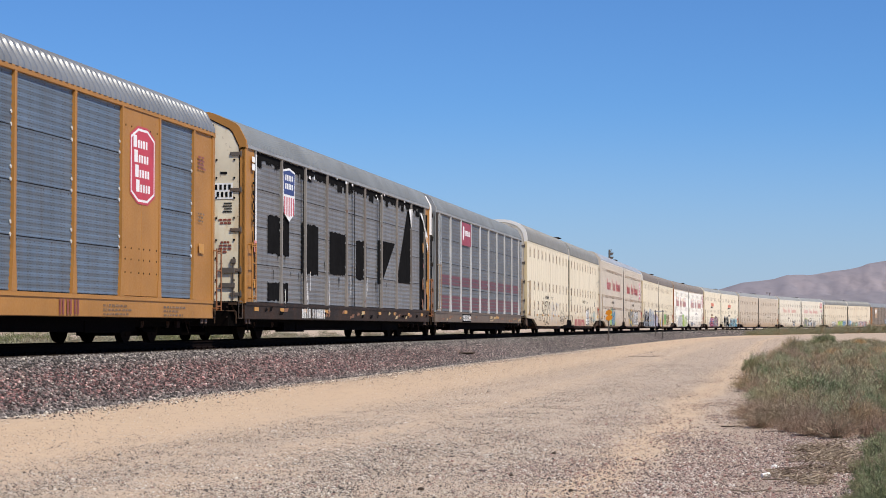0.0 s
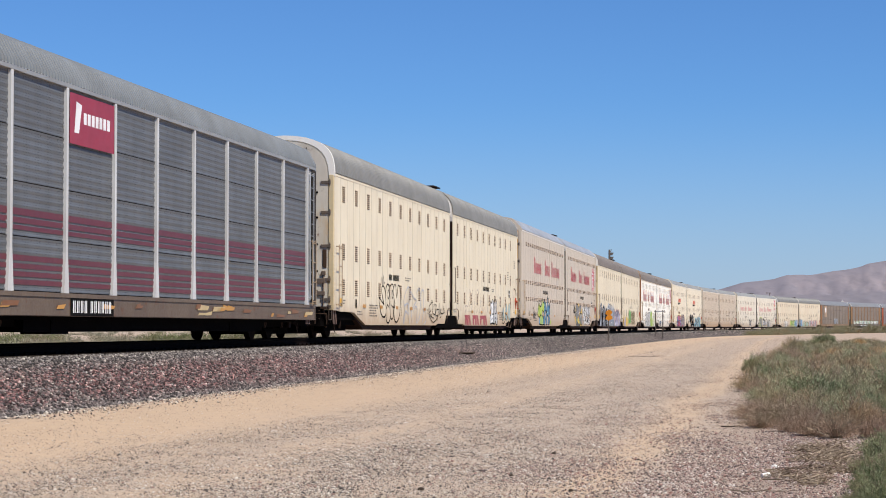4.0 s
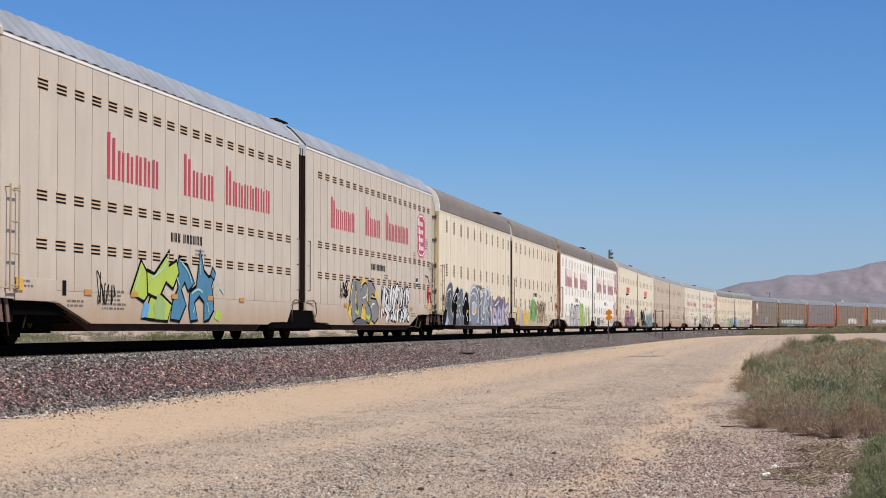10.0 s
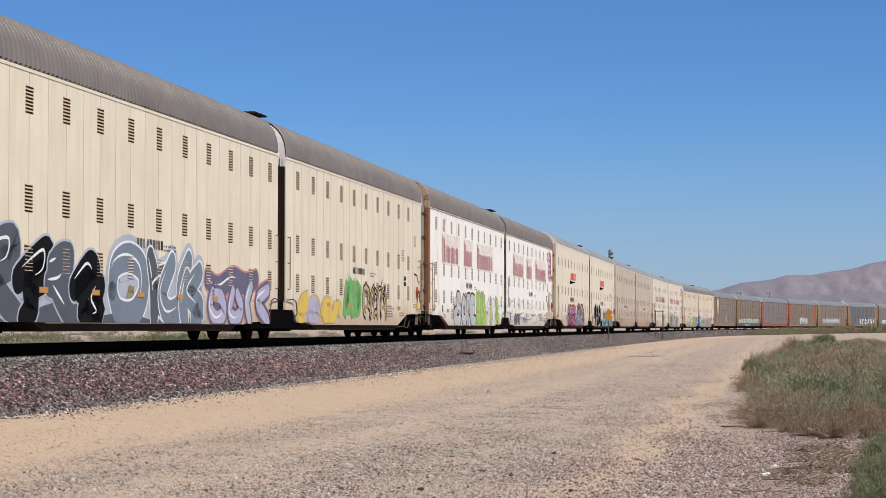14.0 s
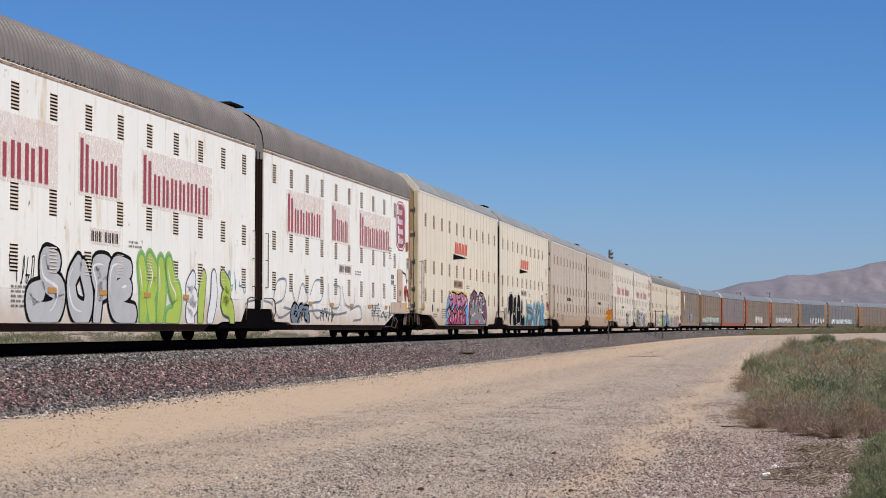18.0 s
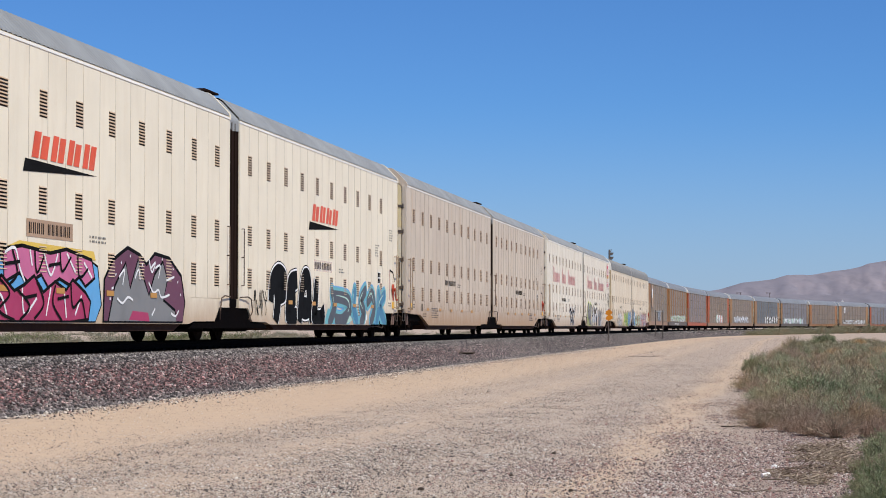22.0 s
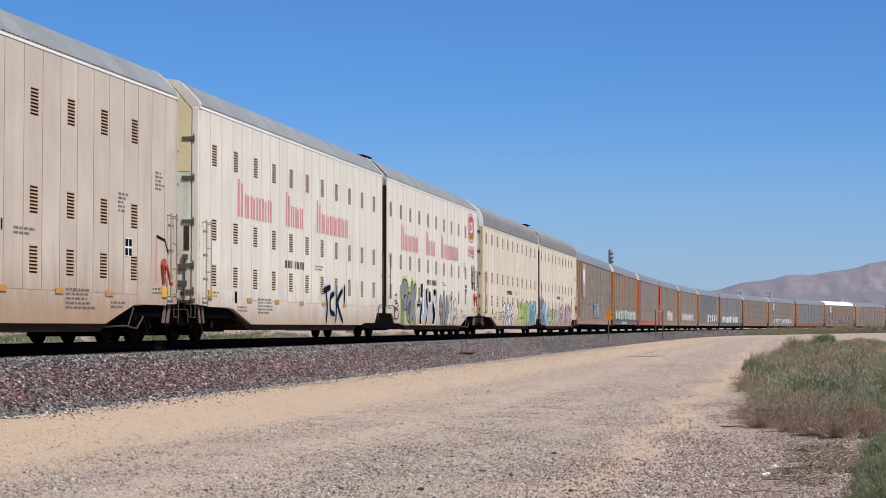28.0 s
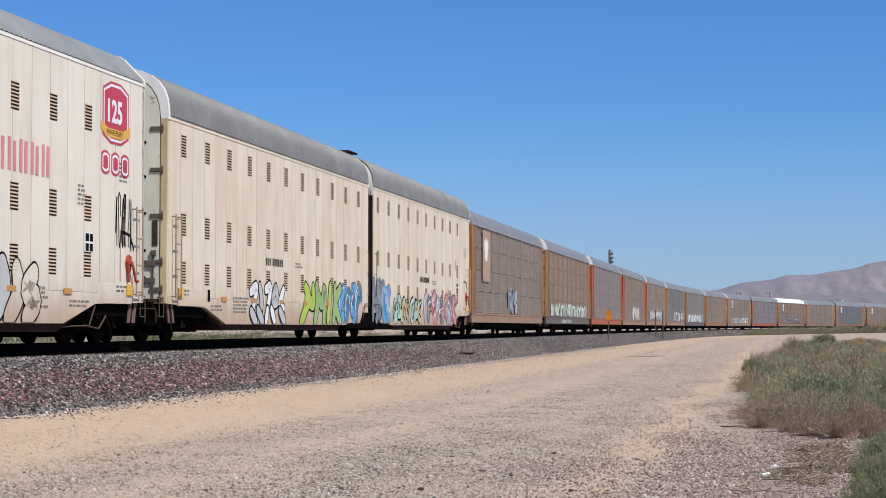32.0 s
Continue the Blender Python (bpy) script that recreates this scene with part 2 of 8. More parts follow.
def ground_material():
    """Pale sand with bands of grey gravel that follow the track, by distance from it."""
    m, t, b = nodes_of("desert_ground")
    g = t.nodes.new("ShaderNodeNewGeometry")
    pos = g.outputs["Position"]
    at = t.nodes.new("ShaderNodeAttribute")
    at.attribute_name = "lane"
    lane = at.outputs["Fac"]
    mid = noise_of(t, pos, 2.2, 5, 0.65)
    fine = noise_of(t, pos, 26, 4, 0.7)
    grit = noise_of(t, pos, 75, 3, 0.7)
    drift = noise_of(t, pos, 0.16, 3, 0.5)
    wob = t.nodes.new("ShaderNodeMath")
    wob.operation = "ADD"
    t.links.new(ramp(t, drift, 0.25, 0.75, -0.35, 0.35), wob.inputs[0])
    t.links.new(lane, wob.inputs[1])
    sand = mixed(t, ramp(t, mid, 0.3, 0.7), (0.530, 0.385, 0.257), (0.462, 0.344, 0.242))
    sand = mixed(t, ramp(t, fine, 0.48, 0.68, 0, 0.55), sand, (0.346, 0.246, 0.176))
    sand = mixed(t, ramp(t, grit, 0.60, 0.70, 0, 0.6), sand, (0.224, 0.173, 0.138))
    gravel = mixed(t, ramp(t, grit, 0.45, 0.55), (0.540, 0.448, 0.365), (0.185, 0.148, 0.126))
    clods = noise_of(t, pos, 8.5, 4, 0.75)
    gravel = mixed(t, ramp(t, clods, 0.46, 0.62, 0, 0.65), gravel, (0.254, 0.208, 0.173))
    gravel = mixed(t, ramp(t, clods, 0.46, 0.36, 0, 0.45), gravel, (0.590, 0.495, 0.405))
    gravel = mixed(t, ramp(t, fine, 0.50, 0.68, 0, 0.4), gravel, (0.470, 0.345, 0.245))
    far = t.nodes.new("ShaderNodeSeparateXYZ")
    t.links.new(pos, far.inputs[0])
    # gravel turns darker and browner farther along the road
    gravel = mixed(t, ramp(t, far.outputs[1], 45, 120, 0, 0.6), gravel, (0.373, 0.288, 0.226))
    # strips of gravel and of bare sand along the road, worn by wheels
    band = t.nodes.new("ShaderNodeValToRGB")
    while len(band.color_ramp.elements) < len(ROAD_GRAVEL):
        band.color_ramp.elements.new(0.5)
    for e, (at_lane, v) in zip(band.color_ramp.elements, ROAD_GRAVEL):
        e.position, e.color = (at_lane - 3) / 14, (v, v, v, 1)
    t.links.new(ramp(t, wob.outputs[0], 3, 17), band.inputs[0])
    k2 = t.nodes.new("ShaderNodeMath")
    k2.operation = "MULTIPLY"
    t.links.new(band.outputs[0], k2.inputs[0])
    t.links.new(ramp(t, mid, 0.3, 0.62, 0.5, 1.0), k2.inputs[1])
    col = mixed(t, k2.outputs[0], sand, gravel)
    litter = mixed(t, ramp(t, fine, 0.4, 0.62), (0.145, 0.106, 0.090), (0.36, 0.272, 0.21))
    near_k = t.nodes.new("ShaderNodeMath")
    near_k.operation = "MULTIPLY"
    t.links.new(ramp(t, wob.outputs[0], 13.6, 14.6, 0, 0.75), near_k.inputs[0])
    t.links.new(ramp(t, far.outputs[1], 60, 120, 1.0, 0.15), near_k.inputs[1])
    col = mixed(t, near_k.outputs[0], col, litter)
    t.links.new(col, b.inputs["Base Color"])
    b.inputs["Roughness"].default_value = 0.95
    bumped(t, b, fine, 0.35, 0.02)
    return m


def lane_of(px, py):
    """Signed distance from the track's centre, positive on the camera's side."""
    out = np.empty(len(px))
    for k in range(0, len(px), 20000):
        q = slice(k, k + 20000)
        i = np.argmin((px[q, None] - _x[None]) ** 2 + (py[q, None] - _y[None]) ** 2, axis=1)
        out[q] = (px[q] - _x[i]) * np.cos(_th[i]) - (py[q] - _y[i]) * np.sin(_th[i])
    return out


def spaced(stops):
    vals = []
    for a, b, n in stops:
        vals += list(np.linspace(a, b, n, endpoint=False))
    return np.array(vals + [stops[-1][1]])


def rise(px, py, lane):
    """Height of the ground: flat by the track, low hummocks among the brush."""
    w = np.clip((np.abs(lane - 3) - 12) / 8, 0, 1)
    h = 0.10 * np.sin(px * 0.21 + 1.3) * np.cos(py * 0.17) + 0.06 * np.sin(px * 0.55 + py * 0.43)
    ruts = 0.012 * np.sin(lane * 2.4) * np.exp(-((lane - 8) / 4) ** 2)
    return w * h + ruts


gx = spaced([(-4600, -300, 22), (-300, -40, 40), (-40, 40, 110), (40, 260, 70), (260, 4600, 26)])
gy = spaced([(-4600, -200, 16), (-200, 0, 30), (0, 12, 12), (12, 60, 80), (60, 420, 140), (420, 4900, 34)])
mx, my = np.meshgrid(gx, gy)
lane = lane_of(mx.ravel(), my.ravel())
gz = rise(mx.ravel(), my.ravel(), lane)
nx, ny = len(gx), len(gy)
ii = (np.arange(ny - 1)[:, None] * nx + np.arange(nx - 1)[None]).ravel()
ground_mesh = raw_mesh("ground", np.stack([mx.ravel(), my.ravel(), gz], 1), np.stack([ii, ii + 1, ii + nx + 1, ii + nx], 1), [ground_material()], True)
ground_mesh.attributes.new("lane", "FLOAT", "POINT").data.foreach_set("value", np.clip(lane, -400, 400).astype(np.float32))
ground = tagged(new("ground", ground_mesh), "pale sandy desert ground with a gravelled service road", "ground", kind="structure")


def ballast_material(name, loose, tone=1.0):
    """Crushed stone: grey with a wash of maroon low on the slope."""
    m, t, b = nodes_of(name)
    g = t.nodes.new("ShaderNodeNewGeometry")
    pos = g.outputs["Position"]
    if loose:
        pick = g.outputs["Random Per Island"]
    else:
        v = node(t, "ShaderNodeTexVoronoi", Scale=17.0)
        t.links.new(pos, v.inputs["Vector"])
        sp = t.nodes.new("ShaderNodeSeparateColor")
        t.links.new(v.outputs["Color"], sp.inputs[0])
        pick = sp.outputs[0]
    cr = t.nodes.new("ShaderNodeValToRGB")
    cr.color_ramp.interpolation = "CONSTANT"
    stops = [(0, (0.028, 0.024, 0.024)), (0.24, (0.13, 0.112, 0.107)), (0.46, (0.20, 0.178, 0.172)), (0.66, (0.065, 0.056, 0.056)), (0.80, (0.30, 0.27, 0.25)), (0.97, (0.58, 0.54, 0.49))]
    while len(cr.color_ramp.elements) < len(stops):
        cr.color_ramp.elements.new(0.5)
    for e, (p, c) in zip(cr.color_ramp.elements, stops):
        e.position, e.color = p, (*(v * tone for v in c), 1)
    t.links.new(pick, cr.inputs[0])
    patch = noise_of(t, pos, 0.45, 4, 0.6)
    sp2 = t.nodes.new("ShaderNodeSeparateXYZ")
    t.links.new(pos, sp2.inputs[0])
    low = ramp(t, sp2.outputs[2], 0.70, 0.50)
    # maroon stones among the grey ones, most of them low on the bank and at the head of the siding
    share = low
    for more in (ramp(t, sp2.outputs[2], 0.02, 0.16), ramp(t, patch, 0.34, 0.55, 0.6, 1.0), ramp(t, sp2.outputs[1], 95, 48, 0.25, 1.0), ramp(t, noise_of(t, pos, 11, 2, 0.6), 0.40, 0.56)):
        k = t.nodes.new("ShaderNodeMath")
        k.operation = "MULTIPLY"
        t.links.new(share, k.inputs[0])
        t.links.new(more, k.inputs[1])
        share = k.outputs[0]
    col = mixed(t, share, cr.outputs[0], (1.06, 0.56, 0.58), "MULTIPLY")
    t.links.new(col, b.inputs["Base Color"])
    b.inputs["Roughness"].default_value = 0.9
    if not loose:
        bumped(t, b, v.outputs["Distance"], 0.9, 0.05)
    return m


BALLAST = [(-3.7, -0.05), (-1.75, 0.72), (-1.4, 0.745), (1.4, 0.745), (1.75, 0.72), (2.65, 0.385), (3.66, 0.02), (4.05, -0.05)]
bed = Shape()
bed_s = list(np.arange(-440, -30, 10)) + list(np.arange(-30, 160, 2)) + list(np.arange(160, 1000, 6))
bed.loft([[(*track(s, d)[:2], z) for d, z in BALLAST] for s in bed_s], closed=False)
# bed toned down: shade between the loose stones is put into its colour
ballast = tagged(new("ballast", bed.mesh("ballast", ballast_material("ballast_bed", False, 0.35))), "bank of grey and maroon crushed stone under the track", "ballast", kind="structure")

# rails and ties painted near-black: the cars' shade is put into their colour
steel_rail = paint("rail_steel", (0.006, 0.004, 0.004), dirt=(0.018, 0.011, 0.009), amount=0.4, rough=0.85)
tie_wood = paint("tie_shaded", (0.016, 0.012, 0.010), dirt=(0.06, 0.045, 0.036), amount=0.5, rough=0.9)
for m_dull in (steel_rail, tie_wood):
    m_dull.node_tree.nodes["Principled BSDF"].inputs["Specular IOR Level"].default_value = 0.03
railway = tagged(new("railway_track"), "rusty steel rails on weathered sleepers in ballast", "track", kind="structure")
RAIL_SECTION = [(-0.075, -0.172), (0.075, -0.172), (0.075, -0.155), (0.012, -0.13), (0.012, -0.045), (0.036, -0.035), (0.036, -0.004), (0.028, 0), (-0.028, 0), (-0.036, -0.004), (-0.036, -0.035), (-0.012, -0.045), (-0.012, -0.13), (-0.075, -0.155)]
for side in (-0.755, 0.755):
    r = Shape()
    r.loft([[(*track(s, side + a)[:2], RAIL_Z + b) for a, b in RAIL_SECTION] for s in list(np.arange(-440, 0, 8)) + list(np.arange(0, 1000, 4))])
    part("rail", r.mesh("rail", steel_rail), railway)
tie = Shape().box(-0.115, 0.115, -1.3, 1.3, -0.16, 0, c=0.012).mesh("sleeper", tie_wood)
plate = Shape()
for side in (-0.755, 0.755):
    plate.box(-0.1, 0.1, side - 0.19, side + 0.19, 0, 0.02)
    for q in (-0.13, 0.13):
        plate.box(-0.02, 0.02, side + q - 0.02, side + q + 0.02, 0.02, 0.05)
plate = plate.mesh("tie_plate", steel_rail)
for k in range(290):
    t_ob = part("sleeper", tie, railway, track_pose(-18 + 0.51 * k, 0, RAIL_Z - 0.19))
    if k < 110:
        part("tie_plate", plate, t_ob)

# loose stones on the bank and on the road
OCTA = np.array([(1, 0, 0), (0, 1, 0), (-1, 0, 0), (0, -1, 0), (0, 0, 1), (0, 0, -1)], dtype=float)
OFACE = np.array([(0, 1, 4), (1, 2, 4), (2, 3, 4), (3, 0, 4), (1, 0, 5), (2, 1, 5), (3, 2, 5), (0, 3, 5)])


def stones(name, places, sizes, mat, flat=0.7):
    n = len(places)
    rng = np.random.default_rng(len(name) + n)
    v = OCTA[None] * (sizes[:, None, None] * rng.uniform(0.6, 1.25, (n, 6, 1)))
    a, bq = rng.uniform(0, 6.28, n), rng.uniform(-0.7, 0.7, n)
    ca, sa, cb, sb = np.cos(a), np.sin(a), np.cos(bq), np.sin(bq)
    x, y, z = v[..., 0], v[..., 1], v[..., 2] * flat
    x, z = x * cb[:, None] + z * sb[:, None], -x * sb[:, None] + z * cb[:, None]
    x, y = x * ca[:, None] - y * sa[:, None], x * sa[:, None] + y * ca[:, None]
    v = np.stack([x, y, z], 2) + places[:, None]
    f = OFACE[None] + 6 * np.arange(n)[:, None, None]
    return raw_mesh(name, v.reshape(-1, 3), f.reshape(-1, 3), [mat])


rng = np.random.default_rng(4)


def on_track(s, d):
    th = np.interp(s, TS, _th)
    return np.interp(s, TS, _x) + d * np.cos(th), np.interp(s, TS, _y) - d * np.sin(th)


def bank_places(s0, s1, n):
    s, d = rng.uniform(s0, s1, n), rng.uniform(1.3, 3.75, n)
    x, y = on_track(s, d)
    return np.stack([x, y, np.interp(d, [q[0] for q in BALLAST], [q[1] for q in BALLAST]) + 0.008], 1)


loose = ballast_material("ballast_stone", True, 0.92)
bank = np.concatenate([bank_places(-22, 8, 26000), bank_places(8, 50, 24000), bank_places(50, 140, 22000), bank_places(140, 330, 16000)])
tagged(new("ballast_stones", stones("ballast_stones", bank, rng.uniform(0.016, 0.045, len(bank)) * np.clip(bank[:, 1] / 160, 1, 2.2), loose)), "loose crushed stones on the ballast bank", "stones", kind="stuff")
def pebble_material(name, stops):
    m, t, b = nodes_of(name)
    g = t.nodes.new("ShaderNodeNewGeometry")
    cr = t.nodes.new("ShaderNodeValToRGB")
    cr.color_ramp.interpolation = "CONSTANT"
    while len(cr.color_ramp.elements) < len(stops):
        cr.color_ramp.elements.new(0.5)
    for e, (p, c) in zip(cr.color_ramp.elements, stops):
        e.position, e.color = p, (*c, 1)
    t.links.new(g.outputs["Random Per Island"], cr.inputs[0])
    t.links.new(cr.outputs[0], b.inputs["Base Color"])
    b.inputs["Roughness"].default_value = 0.9
    return m


pebble_mat = pebble_material("pebble", [(0, (0.44, 0.355, 0.28)), (0.22, (0.24, 0.20, 0.17)), (0.42, (0.52, 0.45, 0.38)), (0.62, (0.060, 0.05, 0.046)), (0.83, (0.70, 0.65, 0.58)), (0.92, (0.30, 0.19, 0.16))])
brush_pebble = pebble_material("brush_pebble", [(0, (0.32, 0.235, 0.20)), (0.25, (0.14, 0.10, 0.09)), (0.45, (0.42, 0.33, 0.28)), (0.65, (0.07, 0.052, 0.05)), (0.78, (0.58, 0.52, 0.47)), (0.88, (0.28, 0.15, 0.13))])
# a scatter of stones past the toe of the bank
n = 30000
s, d = rng.uniform(-22, 80, n), 3.60 + rng.exponential(0.30, n)
x, y = on_track(s, d)
toe = np.stack([x, y, np.full(n, 0.008)], 1)
tagged(new("toe_stones", stones("toe_stones", toe, 0.005 + 0.022 * rng.uniform(0, 1, n) ** 2, pebble_mat)), "grey stones scattered along the foot of the bank", "stones", kind="stuff")

n = 500000
depth = 1 / rng.uniform(1 / 70.0, 1 / 13.5, n)
px = depth * rng.uniform(-0.24, 0.25, n)
dl = lane_of(px, depth)
u = rng.uniform(0, 1, n)


def mottle(a, b, seed):
    """Smooth random field of unit grain, 0 to 1."""
    g = np.random.default_rng(seed).uniform(0, 1, (256, 256))
    i, j = np.floor(a).astype(int), np.floor(b).astype(int)
    f, h = a - i, b - j
    f, h = f * f * (3 - 2 * f), h * h * (3 - 2 * h)
    i, j, i1, j1 = i % 256, j % 256, (i + 1) % 256, (j + 1) % 256
    return (g[i, j] * (1 - f) + g[i1, j] * f) * (1 - h) + (g[i, j1] * (1 - f) + g[i1, j1] * f) * h


clump = 0.40 * mottle(dl / 0.55, depth / 2.6, 1) + 0.35 * mottle(px / 0.45, depth / 0.8, 2) + 0.25 * mottle(px / 0.13, depth / 0.22, 3)
patchy = np.clip((clump - 0.34) / 0.28, 0, 1)
share = np.interp(dl + 0.25 * np.sin(depth * 0.5 + px), [q[0] for q in ROAD_GRAVEL], [q[1] for q in ROAD_GRAVEL])
keep = (dl > 3.6) & (u < np.clip(0.10 + 1.05 * share * (0.22 + 0.78 * patchy), 0, 1))
px, depth, dl, patchy = px[keep], depth[keep], dl[keep], patchy[keep]
peb = np.stack([px, depth, rise(px, depth, dl) + 0.003], 1)
size = (0.0030 + (0.006 + 0.0025 * patchy) * rng.uniform(0, 1, len(peb)) ** 2.0 + 0.012 * (rng.uniform(0, 1, len(peb)) > 0.985)) * np.interp(dl, (8, 10.5), (0.85, 1.15))
side = dl > 13.1 + 0.5 * np.sin(depth * 1.3) + rng.normal(0, 0.9, len(dl))
tagged(new("brush_gravel", stones("brush_gravel", peb[side], np.minimum(size[side] * 1.25, 0.026), brush_pebble)), "dark reddish gravel among the brush", "gravel", kind="stuff")
tagged(new("road_gravel", stones("road_gravel", peb[~side], size[~side], pebble_mat)), "small mixed gravel lying on the sandy road", "gravel", kind="stuff")

n = 120000
depth = 1 / rng.uniform(1 / 230.0, 1 / 30.0, n)
px = depth * rng.uniform(-0.2, 0.2, n)
dl = lane_of(px, depth)
keep = (dl > 3.8) & (dl < 14.5) & (rng.uniform(0, 1, n) < (depth - 28) / 40)
px, depth, dl = px[keep], depth[keep], dl[keep]
peb = np.stack([px, depth, rise(px, depth, dl) + 0.004], 1)
size = (0.00016 * depth) * rng.uniform(0.5, 1.5, len(peb))
tagged(new("far_gravel", stones("far_gravel", peb, size, pebble_mat)), "coarse gravel on the road farther off", "gravel", kind="stuff")
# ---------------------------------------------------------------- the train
# near-black iron: the shade under the cars is put into both colours
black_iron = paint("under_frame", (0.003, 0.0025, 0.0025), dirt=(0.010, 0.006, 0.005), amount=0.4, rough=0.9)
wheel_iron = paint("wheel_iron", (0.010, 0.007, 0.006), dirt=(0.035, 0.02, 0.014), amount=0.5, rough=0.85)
brown_iron = paint("brown_sill", (0.055, 0.036, 0.027), dirt=(0.10, 0.06, 0.035), amount=0.5, rough=0.8)
rail_rust = paint("ladder_rust", (0.10, 0.068, 0.05), dirt=(0.07, 0.04, 0.03), amount=0.5, rough=0.8, rust=0.3)
bracket_grey = paint("bracket_grey", (0.115, 0.10, 0.09), dirt=(0.16, 0.08, 0.04), amount=0.5, rough=0.75)
plate_brown = paint("plate_brown", (0.19, 0.125, 0.10), dirt=(0.08, 0.045, 0.03), amount=0.5, rough=0.8)
# panel seams: their thin shadow lines are put into strips of darker colour
seam_shade = paint("seam_shadow", (0.60, 0.53, 0.44), dirt=(0.2, 0.14, 0.1), amount=0.5, rough=0.8)
rig_brown = paint("rigging_brown", (0.018, 0.012, 0.010), dirt=(0.07, 0.04, 0.028), amount=0.6, rough=0.85)
# stronger seam shadow colour for the putty and pinkish walls
seam_deep = paint("deep_seam_shadow", (0.33, 0.27, 0.22), dirt=(0.2, 0.14, 0.1), amount=0.5, rough=0.8)
rust_sill = paint("rust_sill", (0.050, 0.027, 0.020), dirt=(0.10, 0.05, 0.03), amount=0.5, rough=0.85)
pale_steel = paint("pale_steel", (0.50, 0.48, 0.45), dirt=(0.22, 0.13, 0.08), amount=0.4, rough=0.6)
rubber = paint("bellows_rubber", (0.020, 0.012, 0.010), dirt=(0.05, 0.03, 0.022), amount=0.3, rough=0.9)
louver_dark = paint("vent_dark", (0.030, 0.027, 0.025), amount=0.2, rough=0.8)
bearing_rust = paint("bearing_rust", (0.050, 0.030, 0.022), dirt=(0.13, 0.075, 0.05), amount=0.6, rough=0.85)
ladder_tan = paint("ladder_tan", (0.40, 0.31, 0.22), dirt=(0.10, 0.055, 0.035), amount=0.6, rough=0.7, rust=0.3)
CACHE = {}

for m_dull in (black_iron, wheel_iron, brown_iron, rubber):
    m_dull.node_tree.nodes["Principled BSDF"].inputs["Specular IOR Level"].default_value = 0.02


def cached(key, make):
    if key not in CACHE:
        CACHE[key] = make()
    return CACHE[key]


AXLES = []


def bogie(parent, x):
    def frame_mesh():
        q = Shape()
        side = [(-1.35, 0.50), (-1.2, 0.60), (-0.55, 0.66), (0.55, 0.66), (1.2, 0.60), (1.35, 0.50), (1.3, 0.36), (1.0, 0.32), (0.6, 0.40), (0.42, 0.22), (-0.42, 0.22), (-0.6, 0.40), (-1.0, 0.32), (-1.3, 0.36)]
        for y in (-1.02, 0.90):
            q.prism(side, y, y + 0.12)
            for ax in (-0.89, 0.89):
                q.rod((ax, y - 0.10 if y < 0 else y + 0.12, 0.42), (ax, y if y < 0 else y + 0.22, 0.42), 0.13, 10)
            for sx in (-0.22, 0, 0.22):
                q.rod((sx, y + 0.02, 0.28), (sx, y + 0.02, 0.58), 0.085, 8)
        q.box(-0.22, 0.22, -1.0, 1.0, 0.56, 0.76)
        return q.mesh("bogie_frame", black_iron)

    def axle_mesh():
        q = Shape()
        for y in (-0.79, 0.65):
            q.rod((0, y, 0), (0, y + 0.14, 0), 0.42, 24)
        for y in (-0.70, 0.67):
            q.rod((0, y, 0), (0, y + 0.035, 0), 0.455, 24)
        q.rod((0, -0.98, 0), (0, 0.98, 0), 0.08, 10)
        for y in (-0.80, 0.79):
            for a in range(4):
                q.rod((0.24 * math.cos(a * 1.57), y, 0.24 * math.sin(a * 1.57)), (0.24 * math.cos(a * 1.57), y + 0.02, 0.24 * math.sin(a * 1.57)), 0.05, 6)
        return q.mesh("wheelset", wheel_iron, smooth=True)
    b = part("bogie", cached("bogie", frame_mesh), parent, pose(x, 0, 0))
    cap = cached("bearing", lambda: Shape().rod((0, -1.16, 0.42), (0, -1.11, 0.42), 0.105, 10).rod((0, -1.18, 0.42), (0, -1.16, 0.42), 0.05, 8).box(-0.15, 0.15, -1.135, -1.10, 0.52, 0.60, c=0.01).mesh("bearing_cap", bearing_rust))
    for ax in (-0.89, 0.89):
        part("bearing_cap", cap, b, pose(ax, 0, 0))
    for ax in (-0.89, 0.89):
        AXLES.append((part("wheelset", cached("axle", axle_mesh), b, pose(ax, 0, 0.42)), ax))
    return b


def panel_mesh(w, h, mat):
    """A flat side sheet with folded edges; origin at its lower left corner, facing -y."""
    return cached(("panel", w, h, mat.name), lambda: Shape().box(0.008, w - 0.008, -0.03, 0, 1.006, 1.01 + h).mesh("side_panel", mat))


def vent_mesh(w, h, n, mat):
    """A louvred vent: wall-coloured blades with deep dark slots under them."""
    def make():
        q = Shape()
        for k in range(n):
            z, p = h * k / n, h / n
            q.box(0, w, -0.005, 0, z, z + 0.40 * p, 1)
            q.add([(0, 0, z + 0.40 * p), (w, 0, z + 0.40 * p), (w, -0.022, z + 0.44 * p), (0, -0.022, z + 0.44 * p), (0, 0, z + 0.90 * p), (w, 0, z + 0.90 * p)],
                  [(0, 1, 2, 3), (3, 2, 5, 4), (0, 3, 4), (1, 5, 2)], 0)
        return q.mesh("vent", mat, louver_dark)
    return cached(("vent", w, h, n, mat.name), make)


ROUND = [(1.53, 4.93), (1.52, 5.10), (1.49, 5.30), (1.42, 5.49), (1.30, 5.66), (1.13, 5.80), (0.91, 5.90), (0.66, 5.98), (0.35, 6.03), (0, 6.05)]
ANGLED = [(1.53, 5.42), (1.51, 5.48), (1.10, 5.91), (0.99, 5.98), (0.5, 6.05), (0.4, 6.06), (0, 6.08)]
